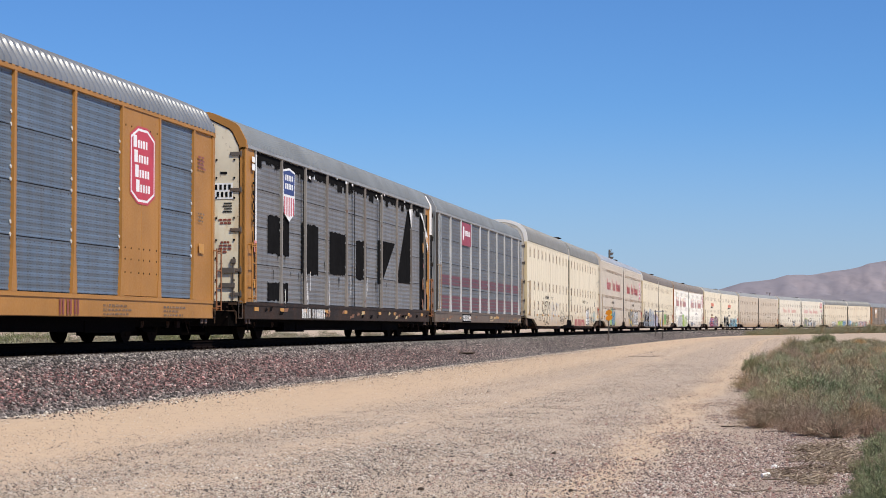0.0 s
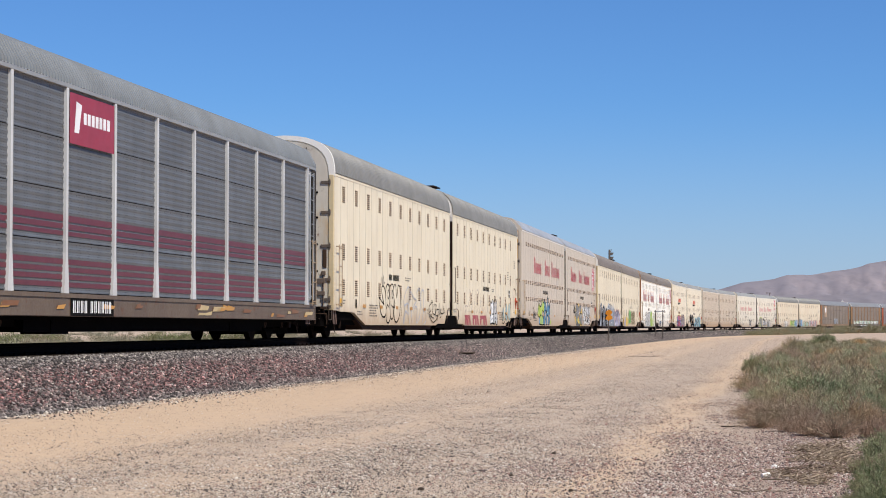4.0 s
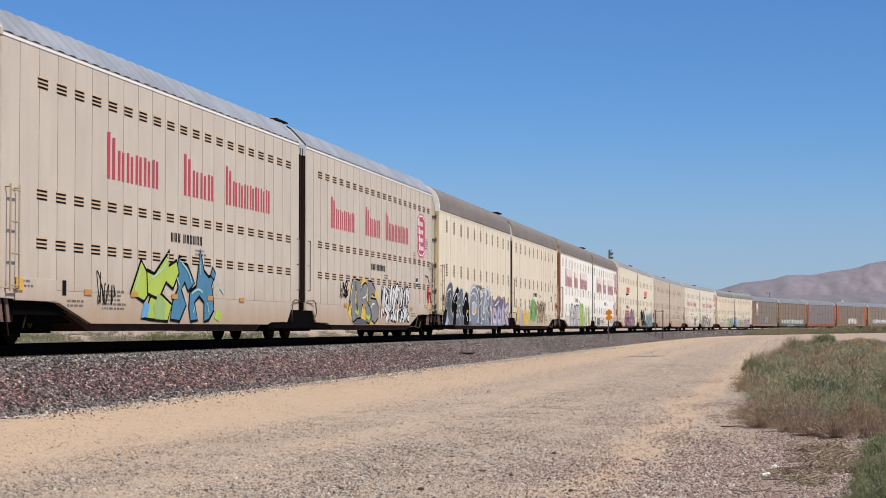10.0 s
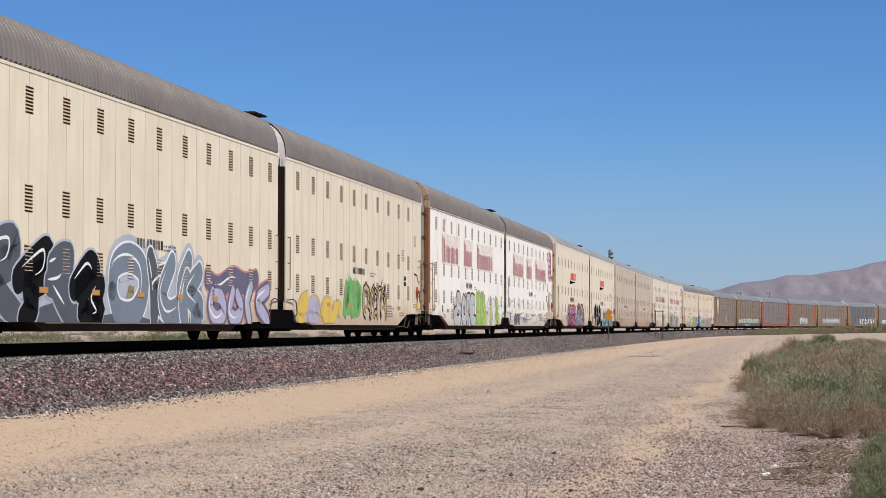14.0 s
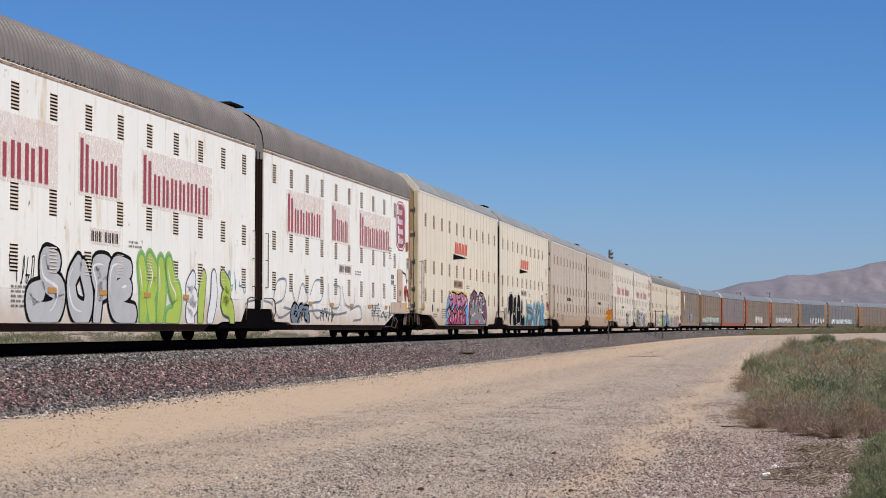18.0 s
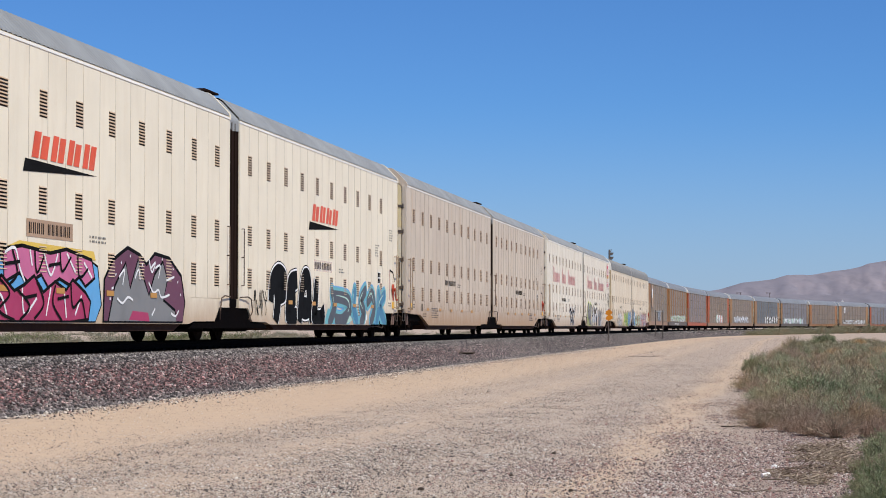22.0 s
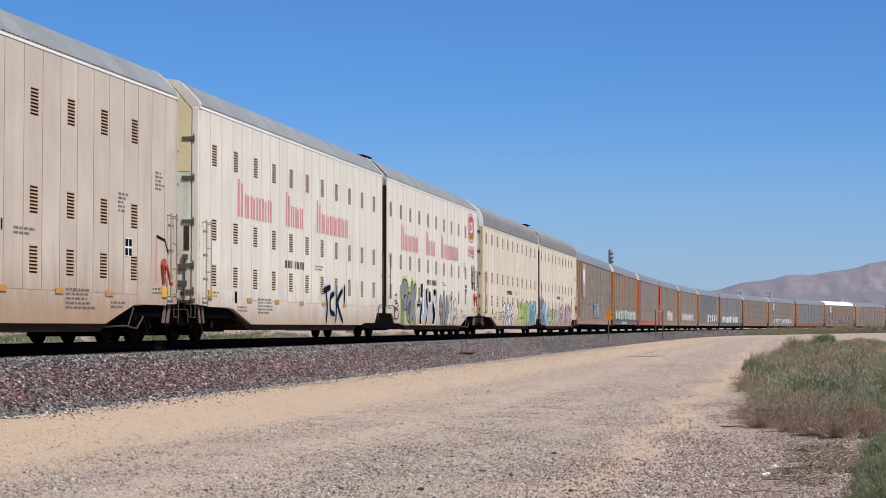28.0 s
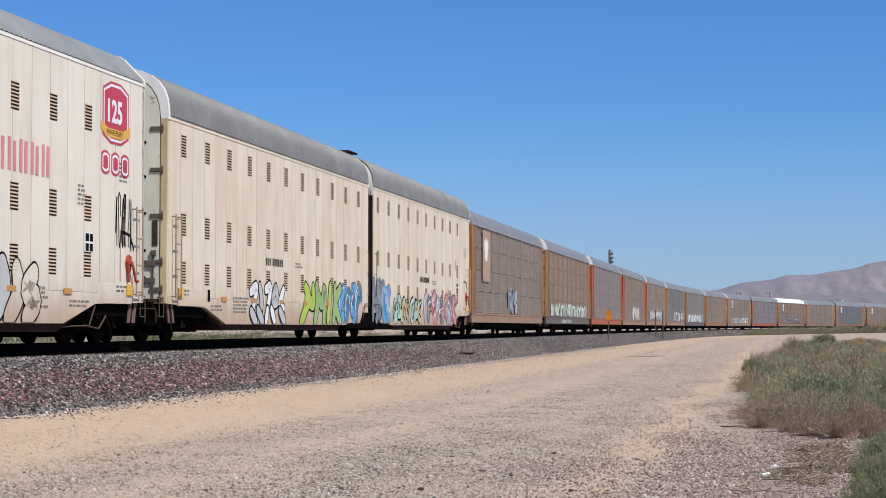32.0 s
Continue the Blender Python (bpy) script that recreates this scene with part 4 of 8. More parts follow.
# paints of the cars
def screen_paint(name, rgb, hole=(0.05, 0.05, 0.055), metal=0.35, dirt=(0.15, 0.12, 0.10), amount=0.3):
    """Perforated galvanised sheet: rows of small dark slots, dull and streaked."""
    m, t, b = nodes_of(name)
    c = coords(t, (1, 1, 1), False)
    sep = t.nodes.new("ShaderNodeSeparateXYZ")
    t.links.new(c, sep.inputs[0])
    def calc(kind, a, b2):
        q = t.nodes.new("ShaderNodeMath")
        q.operation = kind
        for k, v in enumerate((a, b2)):
            if isinstance(v, (int, float)):
                q.inputs[k].default_value = v
            else:
                t.links.new(v, q.inputs[k])
        return q.outputs[0]
    def within(axis, pitch, share, shift=0.0):
        return calc("LESS_THAN", calc("FRACT", calc("DIVIDE", calc("ADD", sep.outputs[axis], shift), pitch), 0), share)
    group = ramp(t, calc("ABSOLUTE", calc("SUBTRACT", calc("FRACT", calc("DIVIDE", sep.outputs[0], 0.54), 0), 0.5), 0), 0.10, 0.40, 1.0, 0.35)
    dash = calc("MULTIPLY", calc("MULTIPLY", within(0, 0.072, 0.62), within(2, 0.047, 0.34)), group)
    bolts = calc("MULTIPLY", within(0, 0.42, 0.075, 0.2), calc("LESS_THAN", calc("ABSOLUTE", calc("SUBTRACT", sep.outputs[2], 0.885), 0), 0.016))
    tone = noise_of(t, coords(t, (1, 1, 1)), 1.1, 5)
    col = mixed(t, ramp(t, tone, 0.3, 0.7), rgb, tuple(v * 0.72 for v in rgb))
    streak = noise_of(t, coords(t, (4, 4, 0.25)), 1.5, 5, 0.6)
    col = mixed(t, ramp(t, streak, 0.48, 0.78, 0, amount), col, dirt)
    level = noise_of(t, coords(t, (0.15, 0.15, 5.5)), 1.0, 3, 0.5)
    col = mixed(t, ramp(t, level, 0.42, 0.62, 0, 0.30), col, (rgb[0] * 0.72, rgb[1] * 0.64, rgb[2] * 0.56))
    col = mixed(t, calc("MULTIPLY", dash, 0.80), col, hole)
    col = mixed(t, calc("MULTIPLY", bolts, 0.85), col, hole)
    t.links.new(col, b.inputs["Base Color"])
    b.inputs["Roughness"].default_value = 0.55
    b.inputs["Metallic"].default_value = metal
    bumped(t, b, tone, 0.2, 0.02)
    return m


def galv(name, rgb, rough=0.42, metal=0.75, amount=0.3):
    return paint(name, rgb, dirt=(0.16, 0.15, 0.14), amount=amount, rough=rough, metal=metal, shade=0.14)


galv_bright = galv("galvanised_bright", (0.50, 0.52, 0.54), 0.40, 0.35, 0.3)
galv_dull = galv("galvanised_dull", (0.36, 0.37, 0.38), 0.5, 0.2)
roof_grey = galv("roof_grey", (0.245, 0.245, 0.235), 0.55, 0.15)
roof_brown = galv("roof_brown_grey", (0.21, 0.185, 0.17), 0.6, 0.1)
roof_head = galv("roof_head", (0.27, 0.28, 0.29), 0.42, 0.4)
roof_slate = galv("roof_slate", (0.185, 0.205, 0.225), 0.6, 0.1)
roof_sky = galv("roof_silver_grey", (0.30, 0.31, 0.31), 0.6, 0.1)
roof_tail = galv("roof_weathered_grey", (0.27, 0.275, 0.28), 0.5, 0.2)
cream = paint("cream_paint", (0.755, 0.682, 0.530), dirt=(0.50, 0.38, 0.24), amount=0.32, shade=0.045, splash=0.35)
cream_b = paint("warm_cream_paint", (0.775, 0.702, 0.545), dirt=(0.50, 0.37, 0.23), amount=0.38, shade=0.05, splash=0.3)
cream_c = paint("stained_cream_paint", (0.740, 0.660, 0.520), dirt=(0.52, 0.33, 0.17), amount=0.55, shade=0.06, splash=0.4, stain=0.35)
light_cream = paint("light_cream_paint", (0.795, 0.720, 0.570), dirt=(0.5, 0.4, 0.27), amount=0.22, shade=0.04, splash=0.35, stain=0.12)
putty = paint("putty_paint", (0.585, 0.515, 0.428), dirt=(0.38, 0.31, 0.26), amount=0.30, shade=0.05, splash=0.35)
pinkish = paint("pinkish_paint", (0.605, 0.518, 0.412), dirt=(0.38, 0.27, 0.21), amount=0.45, shade=0.07, splash=0.85, stain=0.3)
off_white = paint("off_white_paint", (0.772, 0.714, 0.598), dirt=(0.42, 0.33, 0.26), amount=0.35, shade=0.05, splash=0.4, stain=0.12)
white = paint("white_paint", (0.885, 0.872, 0.812), dirt=(0.56, 0.43, 0.26), amount=0.20, rust=0.10, shade=0.015, stain=0.6, splash=0.2)
hoop_white = paint("hoop_white", (0.82, 0.80, 0.75), amount=0.15, shade=0.03)
hoop_rust = paint("rusty_hoop", (0.52, 0.38, 0.26), dirt=(0.22, 0.10, 0.05), amount=0.7, rust=0.85)
tan_post = paint("tan_post", (0.66, 0.54, 0.34), dirt=(0.2, 0.1, 0.05), amount=0.5)
rusty_post = paint("rusty_post", (0.30, 0.125, 0.05), dirt=(0.12, 0.05, 0.025), amount=0.6, rust=0.5)
mint = paint("pale_green_door", (0.78, 0.80, 0.69), dirt=(0.28, 0.18, 0.10), amount=0.5, rust=0.25, stain=0.5)
cream_door = paint("cream_door", (0.80, 0.74, 0.58), dirt=(0.3, 0.17, 0.08), amount=0.45, rust=0.3, stain=0.7)
grey_door = paint("grey_door", (0.66, 0.62, 0.54), dirt=(0.22, 0.14, 0.08), amount=0.55, rust=0.35, stain=0.6)
steel_door = paint("steel_door", (0.42, 0.385, 0.335), dirt=(0.22, 0.12, 0.06), amount=0.4, rust=0.12, stain=0.3)
ochre_door = paint("ochre_stained_door", (0.66, 0.54, 0.33), dirt=(0.26, 0.14, 0.06), amount=0.6, rust=0.35, stain=0.8)
ochre_top = paint("ochre_door_top", (0.46, 0.32, 0.14), dirt=(0.24, 0.12, 0.05), amount=0.5)
buff_top = paint("buff_door_top", (0.78, 0.67, 0.40), dirt=(0.40, 0.28, 0.15), amount=0.4)
amber = paint("amber_paint", (0.60, 0.30, 0.045), dirt=(0.25, 0.12, 0.04), amount=0.35)
orange = paint("orange_paint", (0.405, 0.192, 0.050), dirt=(0.23, 0.12, 0.05), amount=0.35, rust=0.12)
rust_orange = paint("rusty_orange_paint", (0.40, 0.19, 0.06), dirt=(0.10, 0.055, 0.03), amount=0.6, rust=0.5)
red_orange = paint("red_orange_paint", (0.46, 0.11, 0.045), dirt=(0.2, 0.09, 0.05), amount=0.4)
yellow = paint("yellow_paint", (0.37, 0.205, 0.095), dirt=(0.25, 0.14, 0.06), amount=0.4)
brown_post = paint("brown_post", (0.36, 0.22, 0.14), dirt=(0.16, 0.09, 0.05), amount=0.4)
grey_sill = paint("grey_sill", (0.135, 0.118, 0.105), dirt=(0.16, 0.08, 0.04), amount=0.55, rust=0.3)
worn_sill = paint("worn_brown_sill", (0.155, 0.115, 0.085), dirt=(0.07, 0.045, 0.035), amount=0.7, rust=0.45)
pale_post = paint("pale_post", (0.60, 0.61, 0.62), dirt=(0.25, 0.2, 0.16), amount=0.35)
soot_sill = paint("sooty_sill", (0.024, 0.018, 0.015), dirt=(0.12, 0.055, 0.028), amount=0.4, rust=0.3)
dark_frame = paint("dark_frame", (0.035, 0.032, 0.03), amount=0.3, rough=0.7)
screen_blue = screen_paint("blue_grey_screen", (0.165, 0.225, 0.300), hole=(0.03, 0.025, 0.022), dirt=(0.15, 0.125, 0.10), amount=0.5)
screen_grey = screen_paint("grey_screen", (0.25, 0.256, 0.262), dirt=(0.13, 0.09, 0.07), amount=0.55)
worn_post = paint("worn_post", (0.25, 0.235, 0.22), dirt=(0.10, 0.05, 0.03), amount=0.6, rust=0.35, rough=0.75)
screen_steel = screen_paint("steel_screen", (0.185, 0.205, 0.222))
screen_slate = screen_paint("slate_screen", (0.172, 0.186, 0.200), amount=0.2)
screen_brown = screen_paint("brown_grey_screen", (0.33, 0.262, 0.205))
screen_pink = screen_paint("pinkish_screen", (0.32, 0.27, 0.265))
screen_tan = screen_paint("tan_screen", (0.32, 0.245, 0.185))
screen_violet = screen_paint("violet_grey_screen", (0.28, 0.265, 0.275))

TRAIN = []      # (thing, s of its near end at the start, length, half distance between bogies)


def in_train(ob, s0, length, half_base):
    TRAIN.append((ob, s0, length, half_base))
    return ob


# three single rack cars at the head
rack0 = in_train(rack_car("auto_rack_car", "orange three-deck car carrier with blue-grey perforated side screens", orange, screen_blue, roof_head, orange, orange, cream_door, ribs=0.30, blank=(7,), posts=[0.9, 3.4, 5.9, 8.4, 11.2, 14.04, 17.0, 19.7, 22.1, 24.6], group="rack cars", ladder="low"), -30.1, 26.2, 9.9)
rack1 = in_train(rack_car("auto_rack_car", "grey car carrier with orange ends and blacked-out lettering", orange, screen_grey, roof_slate, soot_sill, worn_post, cream_door, group="rack cars", top_mat=galv_dull, ladder="low"), -1.15, 26.2, 9.9)
# dark door paint stands for the shaded gap between the cars
rack2 = in_train(rack_car("auto_rack_car", "silver car carrier with dark red stripes and a red placard", galv_dull, screen_slate, roof_slate, worn_sill, pale_post, dark_frame, group="rack cars", ribs=0.15, dark_ends=(0, 1)), 26.5, 26.2, 9.9)

rivet_white = paint("rivet_white", (0.62, 0.62, 0.60), dirt=(0.3, 0.2, 0.12), amount=0.5)
for car, m in ((rack0, rivet_white), (rack1, galv_dull), (rack2, galv_dull)):
    me = Shape().rod((0, 0, 0), (0, -0.016, 0), 0.036 if car is rack0 else 0.026, 8).mesh("fastener", m)
    for ob in [c for c in car.children if c.name.startswith("post")]:
        for z in (0.98, 1.94, 2.90):
            for dz in (0.0, 0.22):
                for dx in (-0.105, 0.105):
                    part("fastener", me, ob, pose(dx, -0.022, z + dz))
# rivets on the plain orange bay
rivet = Shape().rod((0, 0, 0), (0, -0.008, 0), 0.020, 8).mesh("rivet", rig_brown)
for dx in (0.18, 0.55, 1.05, 1.35, 1.75, 2.2):
    for z in (1.45, 1.72, 1.95, 4.45):
        part("rivet", rivet, rack0, pose(19.7 + dx, -1.53, z))

# eight articulated two-unit covered cars
UNIT_A, UNIT_B = 21.15, 20.75
FIRST, PITCH = 55.1, 44.08
LIVERY = [
    ("cream", dict(wall=cream, roof_mat=roof_grey, hoop=hoop_white, post=tan_post, door=grey_door)),
    ("putty grey", dict(wall=putty, roof_mat=galv_bright, hoop=putty, post=putty, door=cream_door, door_top=amber, round_roof=False, wide_vents=True)),
    ("warm cream", dict(wall=cream_b, roof_mat=roof_brown, hoop=hoop_white, post=tan_post, door=cream_door)),
    ("white", dict(wall=white, roof_mat=roof_brown, hoop=hoop_rust, post=rusty_post, door=steel_door)),
    ("light cream", dict(wall=light_cream, roof_mat=roof_sky, hoop=light_cream, post=tan_post, door=ochre_door, door_top=ochre_top, round_roof=False)),
    ("faded pinkish beige", dict(wall=pinkish, roof_mat=roof_sky, hoop=pinkish, post=putty, door=cream_door, door_top=buff_top, round_roof=False)),
    ("off-white", dict(wall=off_white, roof_mat=roof_sky, hoop=off_white, post=off_white, door=mint, door_top=buff_top, round_roof=False)),
    ("stained cream", dict(wall=cream_c, roof_mat=roof_grey, hoop=hoop_white, post=tan_post, door=mint)),
]
UNITS = {}
VENT_AT = {(0, 0): 0.0, (0, 1): 0.12, (2, 0): 0.5, (2, 1): 0.3, (3, 0): 0.3, (3, 1): 0.05, (4, 0): 0.25, (4, 1): -0.06, (5, 0): 0.1, (6, 0): -0.08, (6, 1): -0.43, (7, 0): -0.18, (7, 1): -0.32}
for i, (word, look_of) in enumerate(LIVERY):
    for k, off in ((0, 0.0), (1, 21.7)):
        ob = box_car("covered_rail_car", f"{word} covered car carrier unit with louvred vents", UNIT_A if k == 0 else UNIT_B, k, group="articulated car units", vent_at=VENT_AT.get((i, k), 0.0), **look_of)
        UNITS[i, k] = in_train(ob, FIRST + PITCH * i + off, UNIT_A if k == 0 else UNIT_B, 9.0)

# fourteen single rack cars at the tail
tail_orange = paint("tail_orange_paint", (0.38, 0.175, 0.07), dirt=(0.16, 0.08, 0.04), amount=0.45, rust=0.2)
TAIL = [
    ("brown-grey car carrier with yellow ends and a tan placard", tail_orange, screen_brown, roof_tail, brown_post, rust_orange),
    ("brown-grey car carrier with yellow ends and a grey sill", yellow, screen_brown, roof_tail, grey_sill, yellow),
    ("red-orange framed car carrier with pinkish screens", red_orange, screen_pink, roof_tail, red_orange, red_orange),
    ("brown car carrier with faded red ends", red_orange, screen_tan, roof_tail, brown_post, brown_post),
    ("grey-brown car carrier with yellow posts", yellow, screen_brown, roof_tail, brown_post, brown_post),
    ("grey car carrier with amber ends", yellow, screen_steel, roof_tail, brown_post, galv_dull),
    ("violet-grey car carrier with amber ends", yellow, screen_violet, roof_tail, grey_sill, galv_dull),
    ("tan-grey car carrier with orange ends", tail_orange, screen_tan, roof_tail, tail_orange, brown_post),
    ("tan car carrier with yellow ends", yellow, screen_brown, roof_tail, brown_post, brown_post),
    ("red-orange framed car carrier with grey screens", red_orange, screen_violet, roof_tail, red_orange, red_orange),
    ("tan car carrier with a white roof", yellow, screen_tan, white, brown_post, yellow),
    ("yellow ended car carrier with grey screens", yellow, screen_brown, roof_tail, brown_post, yellow),
    ("grey car carrier with orange ends", tail_orange, screen_steel, roof_tail, tail_orange, yellow),
    ("grey-tan car carrier with orange ends", tail_orange, screen_tan, roof_tail, tail_orange, yellow),
]
tail_post = paint("tail_post", (0.33, 0.275, 0.22), dirt=(0.16, 0.11, 0.08), amount=0.4)
WIDE_ENDS = [2.1 + 2.444 * k for k in range(10)]
TAIL_CARS = []
for i, (label, fr, pa, ro, si, po) in enumerate(TAIL):
    ob = rack_car("auto_rack_car", label, fr, pa, ro, si, tail_post if i not in (1, 10) else po, cream_door, posts=WIDE_ENDS if i in (3, 4, 5, 7, 8, 11, 12, 13) else None, group="rack cars", ribs=0, hoop=hoop_white if i % 3 else galv_dull, top_mat=galv_dull)
    TAIL_CARS.append(in_train(ob, 407.0 + 28.25 * i, 26.2, 9.9))
# ---------------------------------------------------------------- paint marks on the cars
SIDE = -1.536        # just proud of the side sheets
INK = decal("ink_black", (0.012, 0.012, 0.013), 0.03, 0.8)
CHALK = decal("chalk_white", (0.80, 0.80, 0.80), 0.1)
RED = decal("lettering_red", (0.50, 0.035, 0.055), 0.15)
DEEP_RED = decal("faded_deep_red", (0.36, 0.04, 0.05), 0.2)
FADED_RED = decal("faded_pink_red", (0.66, 0.24, 0.23), 0.35)
FLAME = decal("flame_red", (0.72, 0.09, 0.02), 0.1)
NAVY = decal("navy", (0.02, 0.035, 0.16), 0.1)
GOLD = decal("gold", (0.72, 0.40, 0.04), 0.15)
BLUSH = ghost("blush_patch", (0.80, 0.66, 0.61), 0.38)
STENCIL = ghost("stencil_grey", (0.10, 0.095, 0.09), 0.62)
PALE_BLUE = ghost("pale_blue_mist", (0.42, 0.60, 0.66), 0.55)
REFLECT = decal("reflector_orange", (0.50, 0.24, 0.04), 0.2)
TAN_PLATE = decal("tan_plate", (0.42, 0.27, 0.16), 0.25)
G = {k: decal("spray_" + k, v, 0.12 if max(v) > 0.1 else 0.03, 0.55) for k, v in dict(
    slate=(0.075, 0.085, 0.10), steel=(0.17, 0.21, 0.26), haze=(0.42, 0.45, 0.52), lavender=(0.43, 0.41, 0.56), lime=(0.42, 0.55, 0.07), grass=(0.13, 0.42, 0.10),
    sea=(0.05, 0.20, 0.34), sky=(0.11, 0.36, 0.66), teal=(0.14, 0.42, 0.47), mint=(0.42, 0.62, 0.52), yellow=(0.70, 0.48, 0.07), tan=(0.50, 0.38, 0.20),
    magenta=(0.38, 0.026, 0.10), pink=(0.54, 0.13, 0.27), plum=(0.13, 0.035, 0.07), grey=(0.20, 0.20, 0.20), silver=(0.50, 0.50, 0.50), violet=(0.115, 0.105, 0.17),
    soot=(0.013, 0.014, 0.016), white=(0.80, 0.80, 0.80), rose=(0.55, 0.22, 0.20), fern=(0.30, 0.45, 0.16), umber=(0.20, 0.085, 0.035)).items()}


def curve_of(pts, n=7):
    """A smooth line through the points."""
    out = []
    p = [pts[0]] + list(pts) + [pts[-1]]
    for i in range(1, len(p) - 2):
        for k in range(n):
            t = k / n
            out.append(tuple(0.5 * (2 * p[i][a] + (p[i + 1][a] - p[i - 1][a]) * t + (2 * p[i - 1][a] - 5 * p[i][a] + 4 * p[i + 1][a] - p[i + 2][a]) * t * t + (3 * p[i][a] - p[i - 1][a] - 3 * p[i + 1][a] + p[i + 2][a]) * t ** 3) for a in (0, 1)))
    out.append(tuple(pts[-1]))
    return out


class Mural:
    """Strokes of spray paint in thin layers, all in one mesh."""
    def __init__(self, low, high):
        self.q, self.mats, self.low, self.high, self.n = Shape(), [], low, high, 0
        self.flat = []

    def index(self, mat):
        if mat not in self.mats:
            self.mats.append(mat)
        return self.mats.index(mat)

    def stroke(self, line, width, mat, depth, ends=True):
        mi = self.index(mat)
        self.n += 1
        y = SIDE - 0.4 * depth - 0.0001 * (self.n % 7)
        last = len(line) - 1
        beads = [(x, z, width(i / last) if callable(width) else width) for i, (x, z) in enumerate(line)]
        if ends:        # rounded ends
            for c, near, tail in ((beads[0], beads[1], False), (beads[-1], beads[-2], True)):
                k = math.hypot(c[0] - near[0], c[1] - near[1]) or 1.0
                dx, dz = (c[0] - near[0]) / k, (c[1] - near[1]) / k
                for a in (0.45, 0.95, 1.4):
                    bead = (c[0] + dx * c[2] / 2 * math.sin(a), c[1] + dz * c[2] / 2 * math.sin(a), c[2] * math.cos(a))
                    beads = beads + [bead] if tail else [bead] + beads
        L, R = [], []
        for i, (x, z, w) in enumerate(beads):
            a, b = beads[max(0, i - 1)], beads[min(len(beads) - 1, i + 1)]
            dx, dz = b[0] - a[0], b[1] - a[1]
            k = math.hypot(dx, dz) or 1.0
            nx_, nz_ = -dz / k * w / 2, dx / k * w / 2
            L.append((x + nx_, z + nz_))
            R.append((x - nx_, z - nz_))
        clip = lambda p: (p[0], min(self.high, max(self.low, p[1])))
        v = [clip(p) for p in L] + [clip(p) for p in R]
        n = len(beads)
        self.q.add([(x, y, z) for x, z in v], [(i, i + 1, n + i + 1, n + i) for i in range(n - 1)], mi)

    def fill(self, pts, mat, depth):
        mi = self.index(mat)
        self.n += 1
        y = SIDE - 0.4 * depth - 0.0001 * (self.n % 7)
        ring = [(x, y, min(self.high, max(self.low, z))) for x, z in pts]
        self.flat.append((ring, mat))
        self.q.add(ring, [tuple(range(len(pts)))], mi)

    def each(self, parent, label, name):
        """Every filled patch as a part of its own."""
        for ring, mat in self.flat:
            part(name, sheet(Shape().add(ring, [tuple(range(len(ring)))], 0), name, mat), parent, None, label)

    def done(self, parent, label, name="graffiti"):
        if name != "graffiti" or len(self.mats) == 1:
            return part(name, sheet(self.q, name, *self.mats), parent, None, label)
        first = None
        for k, mat in enumerate(self.mats):     # each colour of spray is a layer of its own
            q = Shape()
            for f, mi in zip(self.q.f, self.q.m):
                if mi == k:
                    q.f.append(f)
                    q.m.append(0)
            used = sorted({i for f in q.f for i in f})
            at = {v: i for i, v in enumerate(used)}
            q.v = [self.q.v[i] for i in used]
            q.f = [tuple(at[i] for i in f) for f in q.f]
            layer = part(name if first is None else "spray_layer", sheet(q, name, mat), first or parent, None, label if first is None else "")
            first = first or layer
        return first


